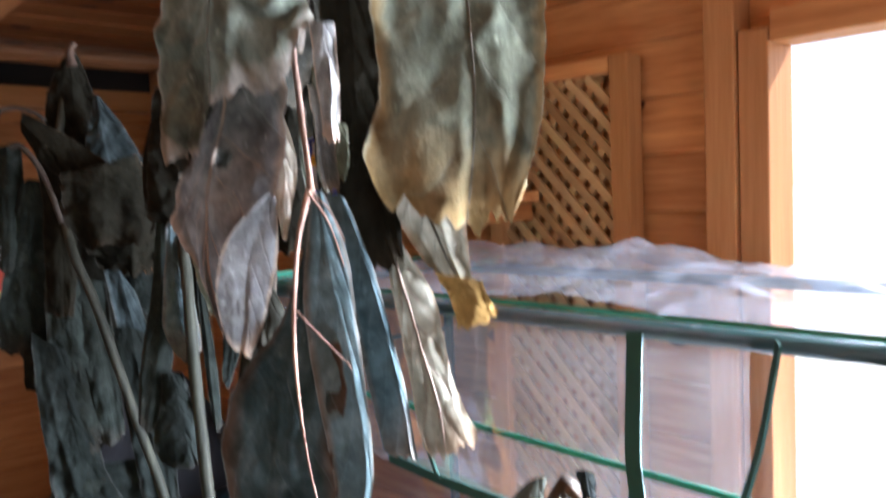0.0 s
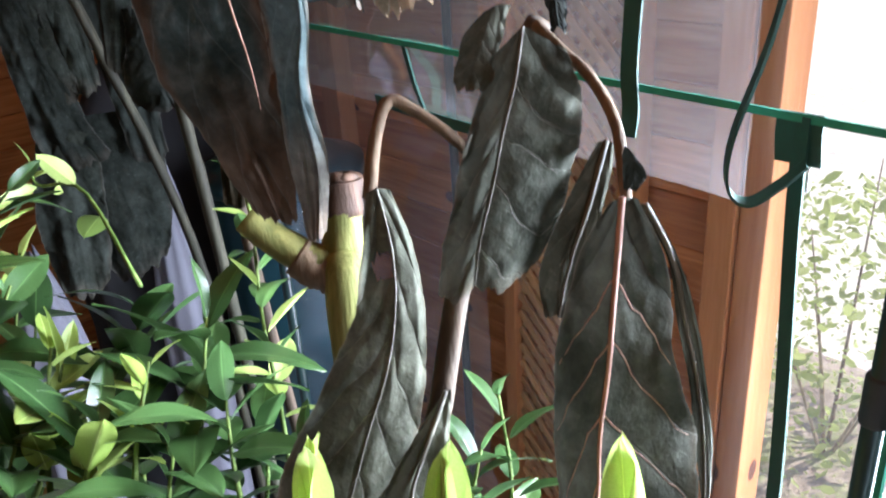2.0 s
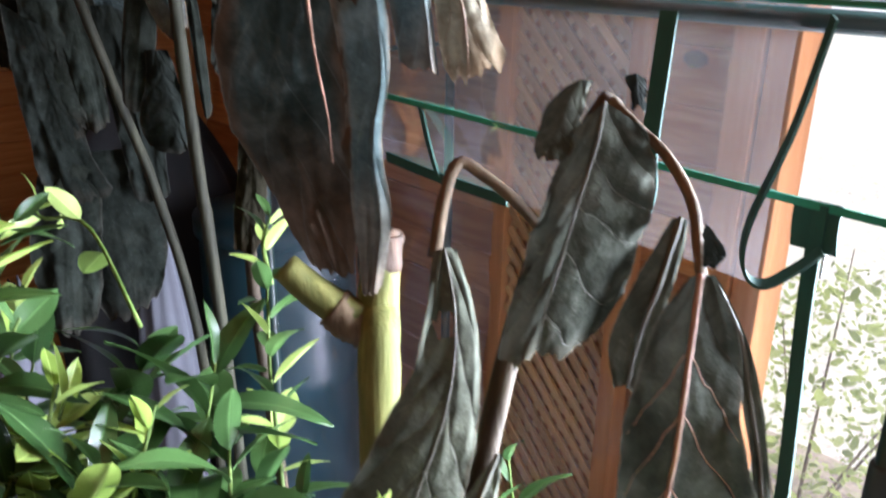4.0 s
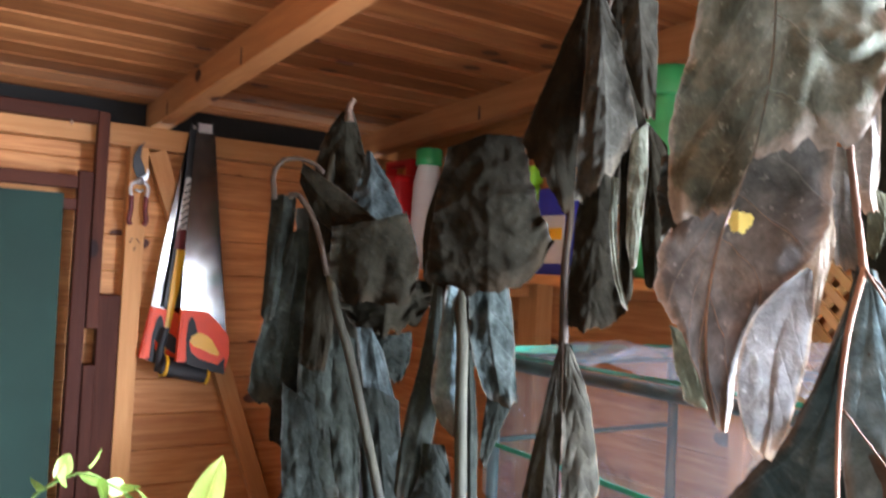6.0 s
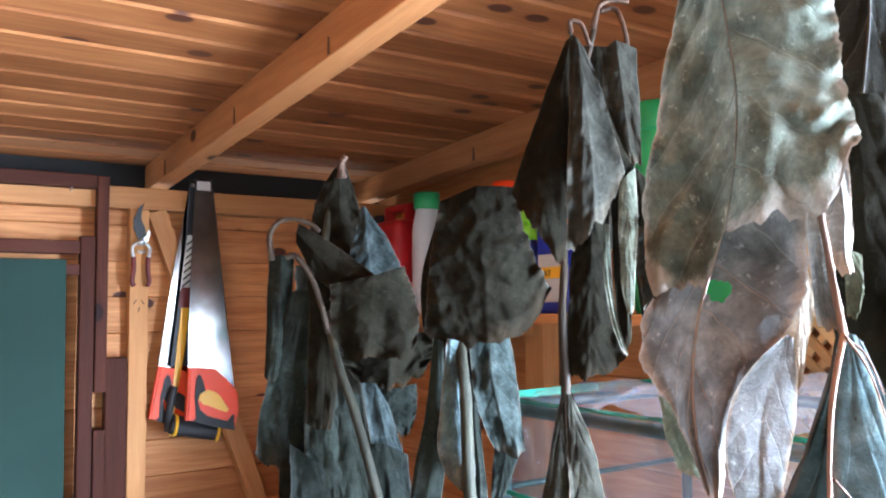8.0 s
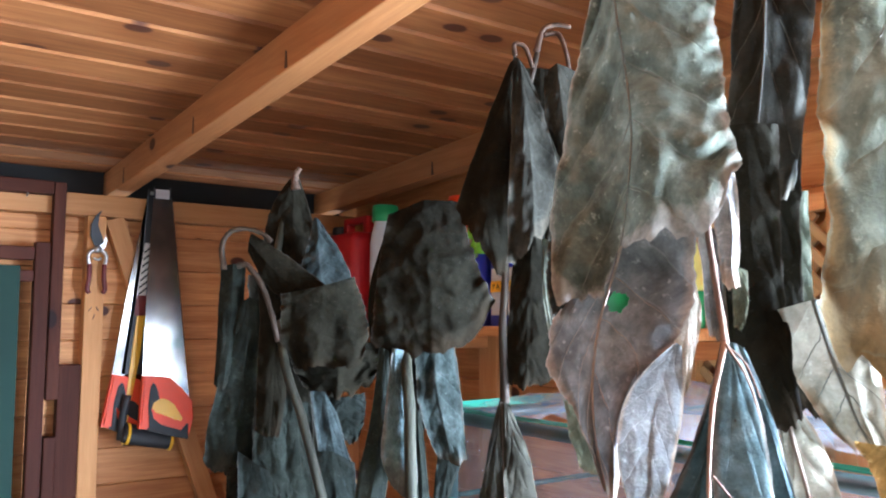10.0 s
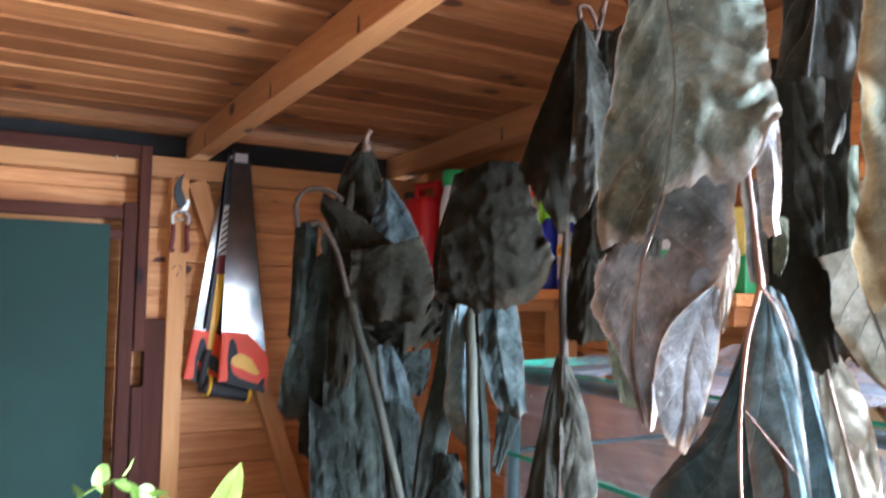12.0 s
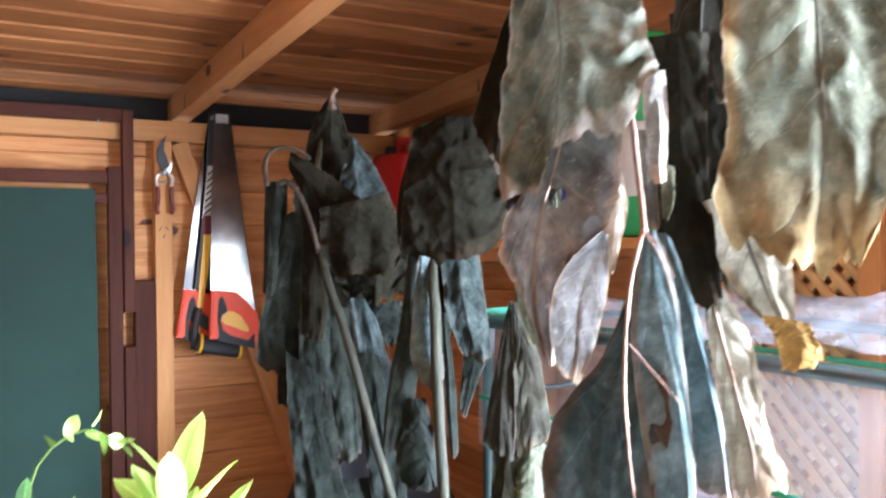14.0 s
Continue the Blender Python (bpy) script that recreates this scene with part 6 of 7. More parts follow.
# ---- things on the north wall ----
def plate(name, outline, thick, mat, parent, place, hole=None, bevel=0.0, turn=0.0):
    """An upright plate in the xz plane from its outline (and the outline of a hole of as many points), thick along y."""
    n = len(outline)
    vs, fs = [], []
    loops = [outline] + ([hole] if hole else [])
    for yy in (-thick / 2, thick / 2):
        for lp in loops:
            vs += [(x, yy, z) for x, z in lp]
    m = len(vs) // 2
    if hole:
        for k in range(n):
            q = (k + 1) % n
            fs.append((k, q, n + q, n + k))
            fs.append((m + k, m + n + k, m + n + q, m + q))
            fs.append((n + k, n + q, m + n + q, m + n + k))
    else:
        fs.append(tuple(range(n)))
        fs.append(tuple(m + k for k in range(n - 1, -1, -1)))
    for k in range(n):
        q = (k + 1) % n
        fs.append((k, m + k, m + q, q))
    me = bpy.data.meshes.new(name)
    me.from_pydata(vs, [], fs)
    bm = bmesh.new()
    bm.from_mesh(me)
    bmesh.ops.recalc_face_normals(bm, faces=bm.faces)
    if bevel:
        rim = [e for e in bm.edges if abs(e.verts[0].co.y - e.verts[1].co.y) < 1e-6 and len(e.link_faces) == 2 and e.calc_face_angle(0) > 0.7]
        bmesh.ops.bevel(bm, geom=rim, offset=bevel, segments=2, affect="EDGES")
    bm.to_mesh(me)
    bm.free()
    me.materials.append(mat)
    o = new(name, me)
    o.parent = parent
    o.location = place
    return o


def handsaw(place, label, insert, tilt=0.0, lean=0.0):
    """A handsaw hung by its toe, handle down; place is the middle of its toe."""
    s = thing("handsaw", place, label, "handsaw", "saws on the wall")
    s.rotation_euler = (radians(lean), radians(tilt), 0)
    plate("blade", [(-0.020, 0.0), (0.020, 0.0), (0.051, -0.321), (0.071, -0.498), (0.021, -0.446), (-0.038, -0.442), (-0.033, -0.242)], 0.0012, steel, s, (0, 0, 0))
    bm = bmesh.new()
    for k in range(70):
        z = -0.02 - k * 0.0061
        x = 0.021 + 0.0975 * (-z - 0.01)
        a, b, c = (bm.verts.new((x, 0, z)), bm.verts.new((x + 0.0006, 0, z - 0.0061)), bm.verts.new((x + 0.0030, 0, z - 0.0042)))
        bm.faces.new((a, b, c))
    part("teeth", bm, dark_steel, s)
    for side_x in (-0.0205, 0.0175):
        plate("toe_guard", [(side_x, 0.004), (side_x + 0.003, 0.004), (side_x + 0.003, -0.024), (side_x, -0.024)], 0.004, dark_steel, s, (0, 0, 0))
    plate("toe_guard", [(-0.016, -0.002), (0.016, -0.002), (0.016, -0.024), (-0.016, -0.024)], 0.0026, bright_steel, s, (0, 0, 0))
    plate("handle", [(-0.039, -0.437), (-0.009, -0.439), (0.021, -0.443), (0.048, -0.468), (0.073, -0.499), (0.076, -0.539), (0.065, -0.583), (0.019, -0.568), (-0.025, -0.557), (-0.046, -0.555)], 0.024, orange_plastic, s, (0, -0.004, 0), None, 0.004)
    plate("grip_pad", [(-0.019, -0.449), (-0.011, -0.455), (-0.005, -0.470), (0.000, -0.492), (-0.014, -0.500), (-0.018, -0.512), (-0.013, -0.532), (0.002, -0.545), (0.021, -0.552), (0.046, -0.560), (0.058, -0.546), (0.066, -0.548), (0.064, -0.586), (0.022, -0.575), (-0.028, -0.559), (-0.031, -0.502), (-0.027, -0.462)], 0.028, black_rubber, s, (0, -0.0045, 0), None, 0.003)
    plate("insert", [(-0.021, -0.508), (-0.015, -0.495), (-0.006, -0.490), (0.006, -0.490), (0.018, -0.495), (0.030, -0.504), (0.050, -0.537), (0.046, -0.543), (0.030, -0.538), (0.016, -0.531), (0.004, -0.526), (-0.010, -0.521)], 0.030, insert, s, (0, -0.0045, 0), None, 0.002)
    return s


handsaw((0.684, 2.184, 2.100), "handsaw with worn steel blade and orange and black handle", yellow_plastic, 0.0, -3.0)
handsaw((0.680, 2.212, 2.096), "second handsaw with white blade and orange handle behind the first saw", black_rubber, 6.6)

# the third saw between the two, with a printed blade and a yellow-edged black handle that hangs lowest
saw3 = thing("handsaw", (0.668, 2.198, 2.085), "handsaw with striped print and black handle edged in yellow", "handsaw", "saws on the wall")
plate("blade", [(-0.014, 0.0), (0.012, 0.0), (0.030, -0.42), (-0.052, -0.42), (-0.022, -0.15)], 0.0012, dark_steel, saw3, (0, 0, 0))
plate("print", [(-0.017, -0.115), (0.012, -0.115), (0.008, -0.245), (-0.032, -0.245)], 0.0006, white_print, saw3, (0, -0.0012, 0))
for k in range(7):
    z = -0.122 - 0.0165 * k
    x = -0.0175 - 0.0018 * k
    plate("print_stripe", [(x, z - 0.013), (x + 0.021, z + 0.005), (x + 0.021, z), (x, z - 0.018)], 0.0005, black_rubber, saw3, (0, -0.0022, 0))
plate("print_band", [(-0.030, -0.238), (0.010, -0.238), (0.010, -0.285), (-0.035, -0.285)], 0.0006, red_grip, saw3, (0, -0.0028, 0))
plate("back_strip", [(-0.029, -0.285), (-0.012, -0.285), (-0.020, -0.38), (-0.033, -0.46), (-0.047, -0.56), (-0.052, -0.58), (-0.056, -0.56), (-0.046, -0.46), (-0.038, -0.37)], 0.003, yellow_plastic, saw3, (0, -0.003, 0))
tube("grip", [(0.613, 2.176, 1.538), (0.640, 2.174, 1.530), (0.680, 2.174, 1.521), (0.716, 2.176, 1.514)], 0.025, 0.025, black_rubber, saw3, 14, 14, flat=0.7)
tube("loop", [(0.610, 2.184, 1.52), (0.612, 2.184, 1.57), (0.622, 2.184, 1.62)], 0.010, 0.008, black_rubber, saw3, 14, 10)
for gx, gz in ((0.618, 1.535), (0.714, 1.514)):
    v, f = tube_data([Vector((gx, 2.174, gz)), Vector((gx + 0.006, 2.174, gz - 0.0013))], 0.0272, 22, flat=0.75)
    link_mesh("rim", [q - saw3.location for q in v], f, yellow_plastic, saw3)

# secateurs on the stud
sec = thing("secateurs", (0.548, 2.205, 1.95), "secateurs with dark curved blade and dark red handles", "secateurs")
plate("blade", [(0.006, 0.0), (-0.006, 0.008), (-0.016, 0.030), (-0.016, 0.055), (-0.006, 0.078), (0.008, 0.092), (0.002, 0.078), (0.000, 0.055), (0.010, 0.030), (0.014, 0.010)], 0.004, dark_steel, sec, (0, 0.001, 0), None, 0.0008)
plate("hook", [(0.004, -0.004), (0.016, 0.004), (0.020, 0.022), (0.016, 0.030), (0.012, 0.016), (0.000, 0.006)], 0.004, bright_steel, sec, (0, -0.004, 0), None, 0.0008)
v, f = tube_data([Vector((0, -0.012, 0.0)), Vector((0, 0.004, 0.0))], 0.008, 16)
link_mesh("pivot_bolt", v, f, bright_steel, sec)
for sgn in (-1, 1):
    tube("shank", [(0.548 + sgn * 0.004, 2.201, 1.952), (0.548 + sgn * 0.019, 2.201, 1.937), (0.548 + sgn * 0.016, 2.201, 1.912)], 0.004, 0.0045, bright_steel, sec, 10, 8)
    tube("handle", [(0.548 + sgn * 0.016, 2.201, 1.916), (0.548 + sgn * 0.016, 2.201, 1.885), (0.548 + sgn * 0.019, 2.201, 1.860), (0.548 + sgn * 0.014, 2.201, 1.850)], 0.0055, 0.0052, red_grip, sec, 16, 10)
tube("spring", [(0.540, 2.199, 1.930), (0.548, 2.197, 1.926), (0.556, 2.199, 1.930)], 0.003, 0.003, bright_steel, sec, 8, 6)

# three staples in the stud
for sx, sz, sa in ((0.541, 1.815, 0.6), (0.556, 1.815, -0.6), (0.549, 1.797, 0.3)):
    q = Vector((math.sin(sa) * 0.006, 0, math.cos(sa) * 0.006))
    st = tube("staple", [Vector((sx, 2.2175, sz)) - q, Vector((sx, 2.216, sz)), Vector((sx, 2.2175, sz)) + q], 0.0009, 0.0009, dark_steel, None, 5, 5)
    tagged(st, "small dark staple driven into the pine stud", "staple", "staples")

# folded garden chair hung on the wall: brown slats and green canvas
chair = thing("garden_chair", (0.20, 2.17, 0.0), "folded brown slatted garden chair with dark green canvas", "garden chair")


def slat(lo, hi, mat):
    return beam("slat", lo, hi, mat, chair, 0.003)


slat((0.452, 2.170, 1.616), (0.477, 2.205, 2.094), brown_wood)
slat((0.416, 2.150, 0.02), (0.446, 2.182, 1.958), brown_wood)
slat((0.452, 2.172, 0.02), (0.477, 2.205, 1.536), brown_wood)
slat((0.4785, 2.190, 0.02), (0.526, 2.222, 1.690), brown_wood)
slat((-0.62, 2.170, 2.066), (0.451, 2.205, 2.096), brown_wood_x)
slat((-0.62, 2.150, 1.918), (0.415, 2.180, 1.947), brown_wood_x)
slat((-0.62, 2.150, 1.872), (0.415, 2.180, 1.896), brown_wood_x)
slat((-0.66, 2.150, 0.02), (-0.625, 2.182, 1.958), brown_wood)
nx, nz = 40, 50
verts, faces = [], []
for i in range(nz + 1):
    for j in range(nx + 1):
        u, w = j / nx, i / nz
        x = -0.615 + u * (1.003 + 0.012 * w)
        z = 1.905 - w * 1.55
        yy = 2.146 + 0.004 * math.sin(u * 21 + 2 * w) + 0.006 * noise.noise(Vector((x * 5, z * 1.2, 3))) - 0.004 * w
        verts.append((x - 0.20, yy - 2.17, z))
for i in range(nz):
    for j in range(nx):
        p = i * (nx + 1) + j
        faces.append((p, p + nx + 1, p + nx + 2, p + 1))
link_mesh("canvas", verts, faces, green_fabric, chair)["label"] = "dark green canvas"
chair.location.y += 0.022
nail = tube("nail", [(0.401, 2.222, 2.062), (0.400, 2.205, 2.063), (0.399, 2.196, 2.066)], 0.0018, 0.0018, bright_steel, None, 6, 8)
tagged(nail, "bright nail sticking out of the wall plate", "nail")

# ---- east wall: studs, window, trellis, shelf ----
tagged(beam("window_post", (1.200, 0.655, 0.0), (1.249, 0.698, 2.115), pine_post), "pale pine post beside the window", "post", kind="structure")
win = beam("window_1", (1.205, 0.612, SILL - 0.04), (1.275, 0.652, 1.975), pine_post)
tagged(win, "pine window frame round an open view of the garden", "window", kind="structure")
beam("window_head", (1.206, WIN_Y0, HEAD), (1.274, 0.611, HEAD + 0.042), pine_y, None).parent = None
for nm, lo, hi in (("window_sill", (1.17, WIN_Y0, SILL - 0.03), (1.30, 0.611, SILL)), ("window_jamb", (1.206, WIN_Y0 - 0.045, SILL - 0.04), (1.274, WIN_Y0 - 0.001, 1.975))):
    tagged(beam(nm, lo, hi, pine_y), "planed pine " + nm.replace("_", " "), "window part", kind="structure")
tagged(bpy.data.objects["window_head"], "planed pine window head", "window part", kind="structure")
stud((1.205, 1.575, 0.0), (1.249, 1.635, 2.115), "pale pine stud under the shelf")

trellis = thing("trellis", (1.215, 0.955, 0.9), "pale wooden diamond lattice trellis panel in a pine frame", "trellis")
T_Y0, T_Y1, T_Z0, T_Z1 = 0.849, 1.069, 0.55, 1.962
beam("frame_post", (1.200, 0.816, T_Z0 - 0.5), (1.235, 0.848, T_Z1 + 0.012), pine_z, trellis, 0.002)
beam("frame_post", (1.200, 1.070, T_Z0 - 0.5), (1.235, 1.098, T_Z1 + 0.012), pine_z, trellis, 0.002)
beam("frame_rail", (1.202, T_Y0 + 0.001, T_Z1 - 0.012), (1.234, T_Y1 - 0.001, T_Z1 + 0.012), pine_y, trellis, 0.002)
beam("frame_rail", (1.202, T_Y0 + 0.001, T_Z0 - 0.022), (1.234, T_Y1 - 0.001, T_Z0 + 0.002), pine_y, trellis, 0.002)
STEP, WIDE = 0.0365, 0.0135
for layer, sgn in ((0, 1), (1, -1)):
    c = T_Z0 - (T_Y1 - T_Y0)
    while c < T_Z1 + (T_Y1 - T_Y0):
        # the slat runs along z = c + sgn * (y - T_Y0)
        ends = []
        for yy in (T_Y0, T_Y1):
            ends.append((yy, c + sgn * (yy - T_Y0) + (0 if sgn > 0 else (T_Y1 - T_Y0))))
        (ya, za), (yb, zb) = ends
        clip = []
        for yy, zz in ((ya, za), (yb, zb)):
            zc = min(max(zz, T_Z0), T_Z1 - 0.013)
            clip.append((yy + (zc - zz) / (zb - za) * (yb - ya) if zz != zc else yy, zc))
        (ya, za), (yb, zb) = clip
        ln = math.hypot(yb - ya, zb - za)
        if ln > 0.03 and T_Y0 - 1e-6 <= min(ya, yb) and max(ya, yb) <= T_Y1 + 1e-6:
            bm = bmesh.new()
            box(bm, (-0.003, -WIDE / 2, -ln / 2), (0.003, WIDE / 2, ln / 2), 0.001)
            o = part("slat", bm, lattice_wood, trellis)
            o.matrix_basis = Matrix.Translation(Vector((1.214 + layer * 0.0065, (ya + yb) / 2, (za + zb) / 2)) - trellis.location) @ Matrix.Rotation(-math.atan2(yb - ya, zb - za), 4, "X")
        c += STEP

shelf = thing("wall_shelf", (1.14, 1.5, 1.765), "pine plank shelf in the corner under the ceiling", "shelf")
beam("plank", (1.035, 0.985, 1.764), (1.198, 2.215, 1.782), pine_y, shelf, 0.002)
beam("bracket", (1.050, 1.000, 1.735), (1.199, 1.020, 1.763), pine_x, shelf, 0.002)
beam("bracket", (1.050, 1.595, 1.735), (1.199, 1.615, 1.763), pine_x, shelf, 0.002)


def lathe(name, profile, mat, parent, at, sides=20, squash=1.0, label=""):
    """A turned shape from (radius, height) pairs, standing at a place."""
    vs, fs = [], []
    for r, z in profile:
        for k in range(sides):
            a = 2 * math.pi * k / sides
            vs.append((r * math.cos(a), r * math.sin(a) * squash, z))
    for i in range(len(profile) - 1):
        for k in range(sides):
            a, b = i * sides + k, i * sides + (k + 1) % sides
            fs.append((a, b, b + sides, a + sides))
    fs.append(tuple(range(sides - 1, -1, -1)))
    fs.append(tuple((len(profile) - 1) * sides + k for k in range(sides)))
    o = link_mesh(name, vs, fs, mat, parent)
    o.location = Vector(at) - (parent.location if parent else Vector())
    if label:
        o["label"] = label
    return o


SH = 1.782
can = thing("jerrycan", (1.105, 2.00, SH), "red plastic fuel can on the shelf", "jerrycan")
bm = bmesh.new()
box(bm, (-0.06, -0.095, 0.0), (0.06, 0.095, 0.22), 0.02)
part("body", bm, red_plastic, can, smooth=True)
bm = bmesh.new()
box(bm, (-0.012, -0.07, 0.245), (0.012, 0.04, 0.262), 0.006)
box(bm, (-0.012, -0.075, 0.21), (0.012, -0.055, 0.262), 0.005)
box(bm, (-0.012, 0.022, 0.21), (0.012, 0.042, 0.262), 0.005)
part("handle", bm, red_plastic, can)
lathe("cap", [(0.02, 0.0), (0.022, 0.004), (0.022, 0.026), (0.018, 0.03)], black_rubber, can, (1.105, 2.075, SH + 0.215))


def bottle(at, r, h, body, cap, label, squash=0.8, neck=0.4):
    b = thing("bottle", at, label, "bottle", "bottles on the shelf")
    lathe("body", [(r * 0.92, 0), (r, 0.006), (r, h * 0.68), (r * 0.9, h * 0.76), (r * neck, h * 0.84), (r * neck, h * 0.88)], body, b, at, 22, squash)
    lathe("cap", [(r * (neck + 0.08), h * 0.86), (r * (neck + 0.1), h * 0.87), (r * (neck + 0.1), h * 0.99), (r * neck, h)], cap, b, at, 18)
    lathe("label", [(r * 1.01, h * 0.2), (r * 1.012, h * 0.21), (r * 1.012, h * 0.55), (r * 1.01, h * 0.56)], white_plastic, b, at, 22, squash, "white paper label")
    return b


bottle((1.095, 1.845, SH), 0.036, 0.275, white_plastic, green_plastic, "white bottle with green cap on the shelf", 0.8, 0.75)
bottle((1.10, 1.745, SH), 0.034, 0.21, green_plastic, white_plastic, "green bottle with white cap on the shelf")
bottle((1.09, 1.150, SH), 0.045, 0.33, green_plastic, green_plastic, "tall green plastic bottle on the shelf", 0.9, 0.85)
spray = thing("spray_bottle", (1.09, 1.47, SH), "blue spray bottle with lime neck and orange nozzle", "spray bottle")
lathe("body", [(0.034, 0), (0.036, 0.006), (0.036, 0.075), (0.030, 0.115), (0.014, 0.135), (0.014, 0.145)], blue_plastic, spray, (1.09, 1.47, SH), 22, 0.8)
lathe("neck", [(0.017, 0.138), (0.017, 0.160), (0.013, 0.172)], lime_plastic, spray, (1.09, 1.47, SH), 18)
bm = bmesh.new()
box(bm, (-0.014, -0.018, 0.168), (0.014, 0.040, 0.205), 0.008)
part("head", bm, lime_plastic, spray, smooth=True)
tube("trigger", [(1.09, 1.495, SH + 0.17), (1.09, 1.503, SH + 0.15), (1.09, 1.500, SH + 0.125)], 0.005, 0.004, lime_plastic, spray, 8, 8, flat=1.6)
bm = bmesh.new()
box(bm, (-0.009, 0.036, 0.186), (0.009, 0.056, 0.206), 0.004)
part("nozzle", bm, orange_plastic, spray)
orange_can = thing("spray_can", (1.10, 1.56, SH), "white can with bright orange cap on the shelf", "spray can")
lathe("body", [(0.030, 0), (0.032, 0.006), (0.032, 0.175), (0.028, 0.19)], white_plastic, orange_can, (1.10, 1.56, SH))
lathe("cap", [(0.029, 0.185), (0.030, 0.19), (0.030, 0.245), (0.024, 0.262)], orange_plastic, orange_can, (1.10, 1.56, SH))
pack = thing("carton", (1.09, 1.375, SH), "blue and white carton with a yellow label on the shelf", "carton")
bm = bmesh.new()
box(bm, (-0.03, -0.04, 0.0), (0.03, 0.04, 0.155), 0.003)
part("box", bm, blue_plastic, pack)
bm = bmesh.new()
box(bm, (-0.0325, -0.034, 0.02), (-0.0305, 0.034, 0.105))
part("panel", bm, white_plastic, pack)
bm = bmesh.new()
box(bm, (-0.0345, -0.030, 0.062), (-0.033, 0.034, 0.082))
part("strip", bm, yellow_plastic, pack, "yellow label strip")
for ch, dy in (("P", 0.028), ("A", 0.017), ("T", 0.006)):
    tc = bpy.data.curves.new("letter", "FONT")
    tc.body, tc.size, tc.extrude = ch, 0.014, 0.0004
    lt = new("letter", tc)
    dg = bpy.context.evaluated_depsgraph_get()
    me = bpy.data.meshes.new_from_object(lt.evaluated_get(dg))
    bpy.data.objects.remove(lt)
    me.materials.clear()
    me.materials.append(black_rubber)
    o = new("letter", me)
    o.parent = pack
    o.matrix_basis = Matrix.Translation((-0.0353, dy, 0.067)) @ Matrix.Rotation(radians(-90), 4, "Z") @ Matrix.Rotation(radians(90), 4, "X")
pack2 = thing("carton", (1.09, 1.025, SH), "green and yellow carton at the end of the shelf", "carton")
bm = bmesh.new()
box(bm, (-0.03, -0.035, 0.0), (0.03, 0.035, 0.055), 0.003)
part("box", bm, green_plastic, pack2)
bm = bmesh.new()
box(bm, (-0.0295, -0.0345, 0.0552), (0.0295, 0.0345, 0.125), 0.003)
part("lid", bm, plain("pale yellow card", (0.75, 0.66, 0.18), 0.7), pack2)


# ---- the small greenhouse ----
gh = thing("mini_greenhouse", (1.0, 0.76, 0.0), "small greenhouse of dark green tubes under clear plastic film", "greenhouse")
GX0, GX1, GY0, GY1, GZ = 0.812, 1.185, 0.324, 1.195, 1.655


def pipe(name, a, b, r=0.0085, mat=None):
    v, f = tube_data([Vector(a), Vector(a).lerp(Vector(b), 0.5), Vector(b)], r, 14)
    return link_mesh(name, [q - gh.location for q in v], f, mat or green_tube, gh)


for x in (GX0, GX1):
    for yy in (GY0, GY1):
        pipe("post", (x, yy, 0.0), (x, yy, GZ - 0.002))
    pipe("rail", (x, GY0, GZ), (x, GY1, GZ))
    pipe("rail", (x, GY0, 0.42), (x, GY1, 0.42), 0.007)
for yy in (GY0, GY1):
    pipe("rail", (GX0, yy, GZ + 0.001), (GX1, yy, GZ + 0.001))
    pipe("rail", (GX0, yy, 0.421), (GX1, yy, 0.421), 0.007)
pipe("rail", (GX0 + 0.012, GY1, 1.545), (GX1, GY1, 1.545), 0.004)
for x in (GX0, GX1):
    for yy in (GY0, GY1):
        lathe("corner_joint", [(0.0105, GZ - 0.045), (0.0118, GZ - 0.04), (0.0118, GZ + 0.008), (0.009, GZ + 0.012)], black_rubber, gh, (x, yy, 0), 14)
lathe("pole_joint", [(0.011, 1.30), (0.0115, 1.302), (0.0115, 1.34), (0.0105, 1.343)], black_rubber, gh, (GX0, GY0, 0), 14)


def sheet(name, corner, du, dv, nu, nv, amp, freq, seed, mat, normal, sag=0.0):
    """A slack sheet spanned from corner by du and dv, creased along normal."""
    vs, fs = [], []
    corner, du, dv, normal = Vector(corner), Vector(du), Vector(dv), Vector(normal)
    for i in range(nv + 1):
        for j in range(nu + 1):
            u, w = j / nu, i / nv
            q = corner + du * u + dv * w
            h = amp * (noise.noise(q * freq + Vector((seed, 0, 0))) + 0.5 * abs(noise.noise(q * freq * 2.7 + Vector((0, seed, 0)))) - 0.2)
            h += sag * math.sin(math.pi * u) * math.sin(math.pi * w)
            vs.append(q + normal * h - gh.location)
    for i in range(nv):
        for j in range(nu):
            p = i * (nu + 1) + j
            fs.append((p, p + 1, p + nu + 2, p + nu + 1))
    o = link_mesh(name, vs, fs, mat, gh)
    o.visible_shadow = False
    return o


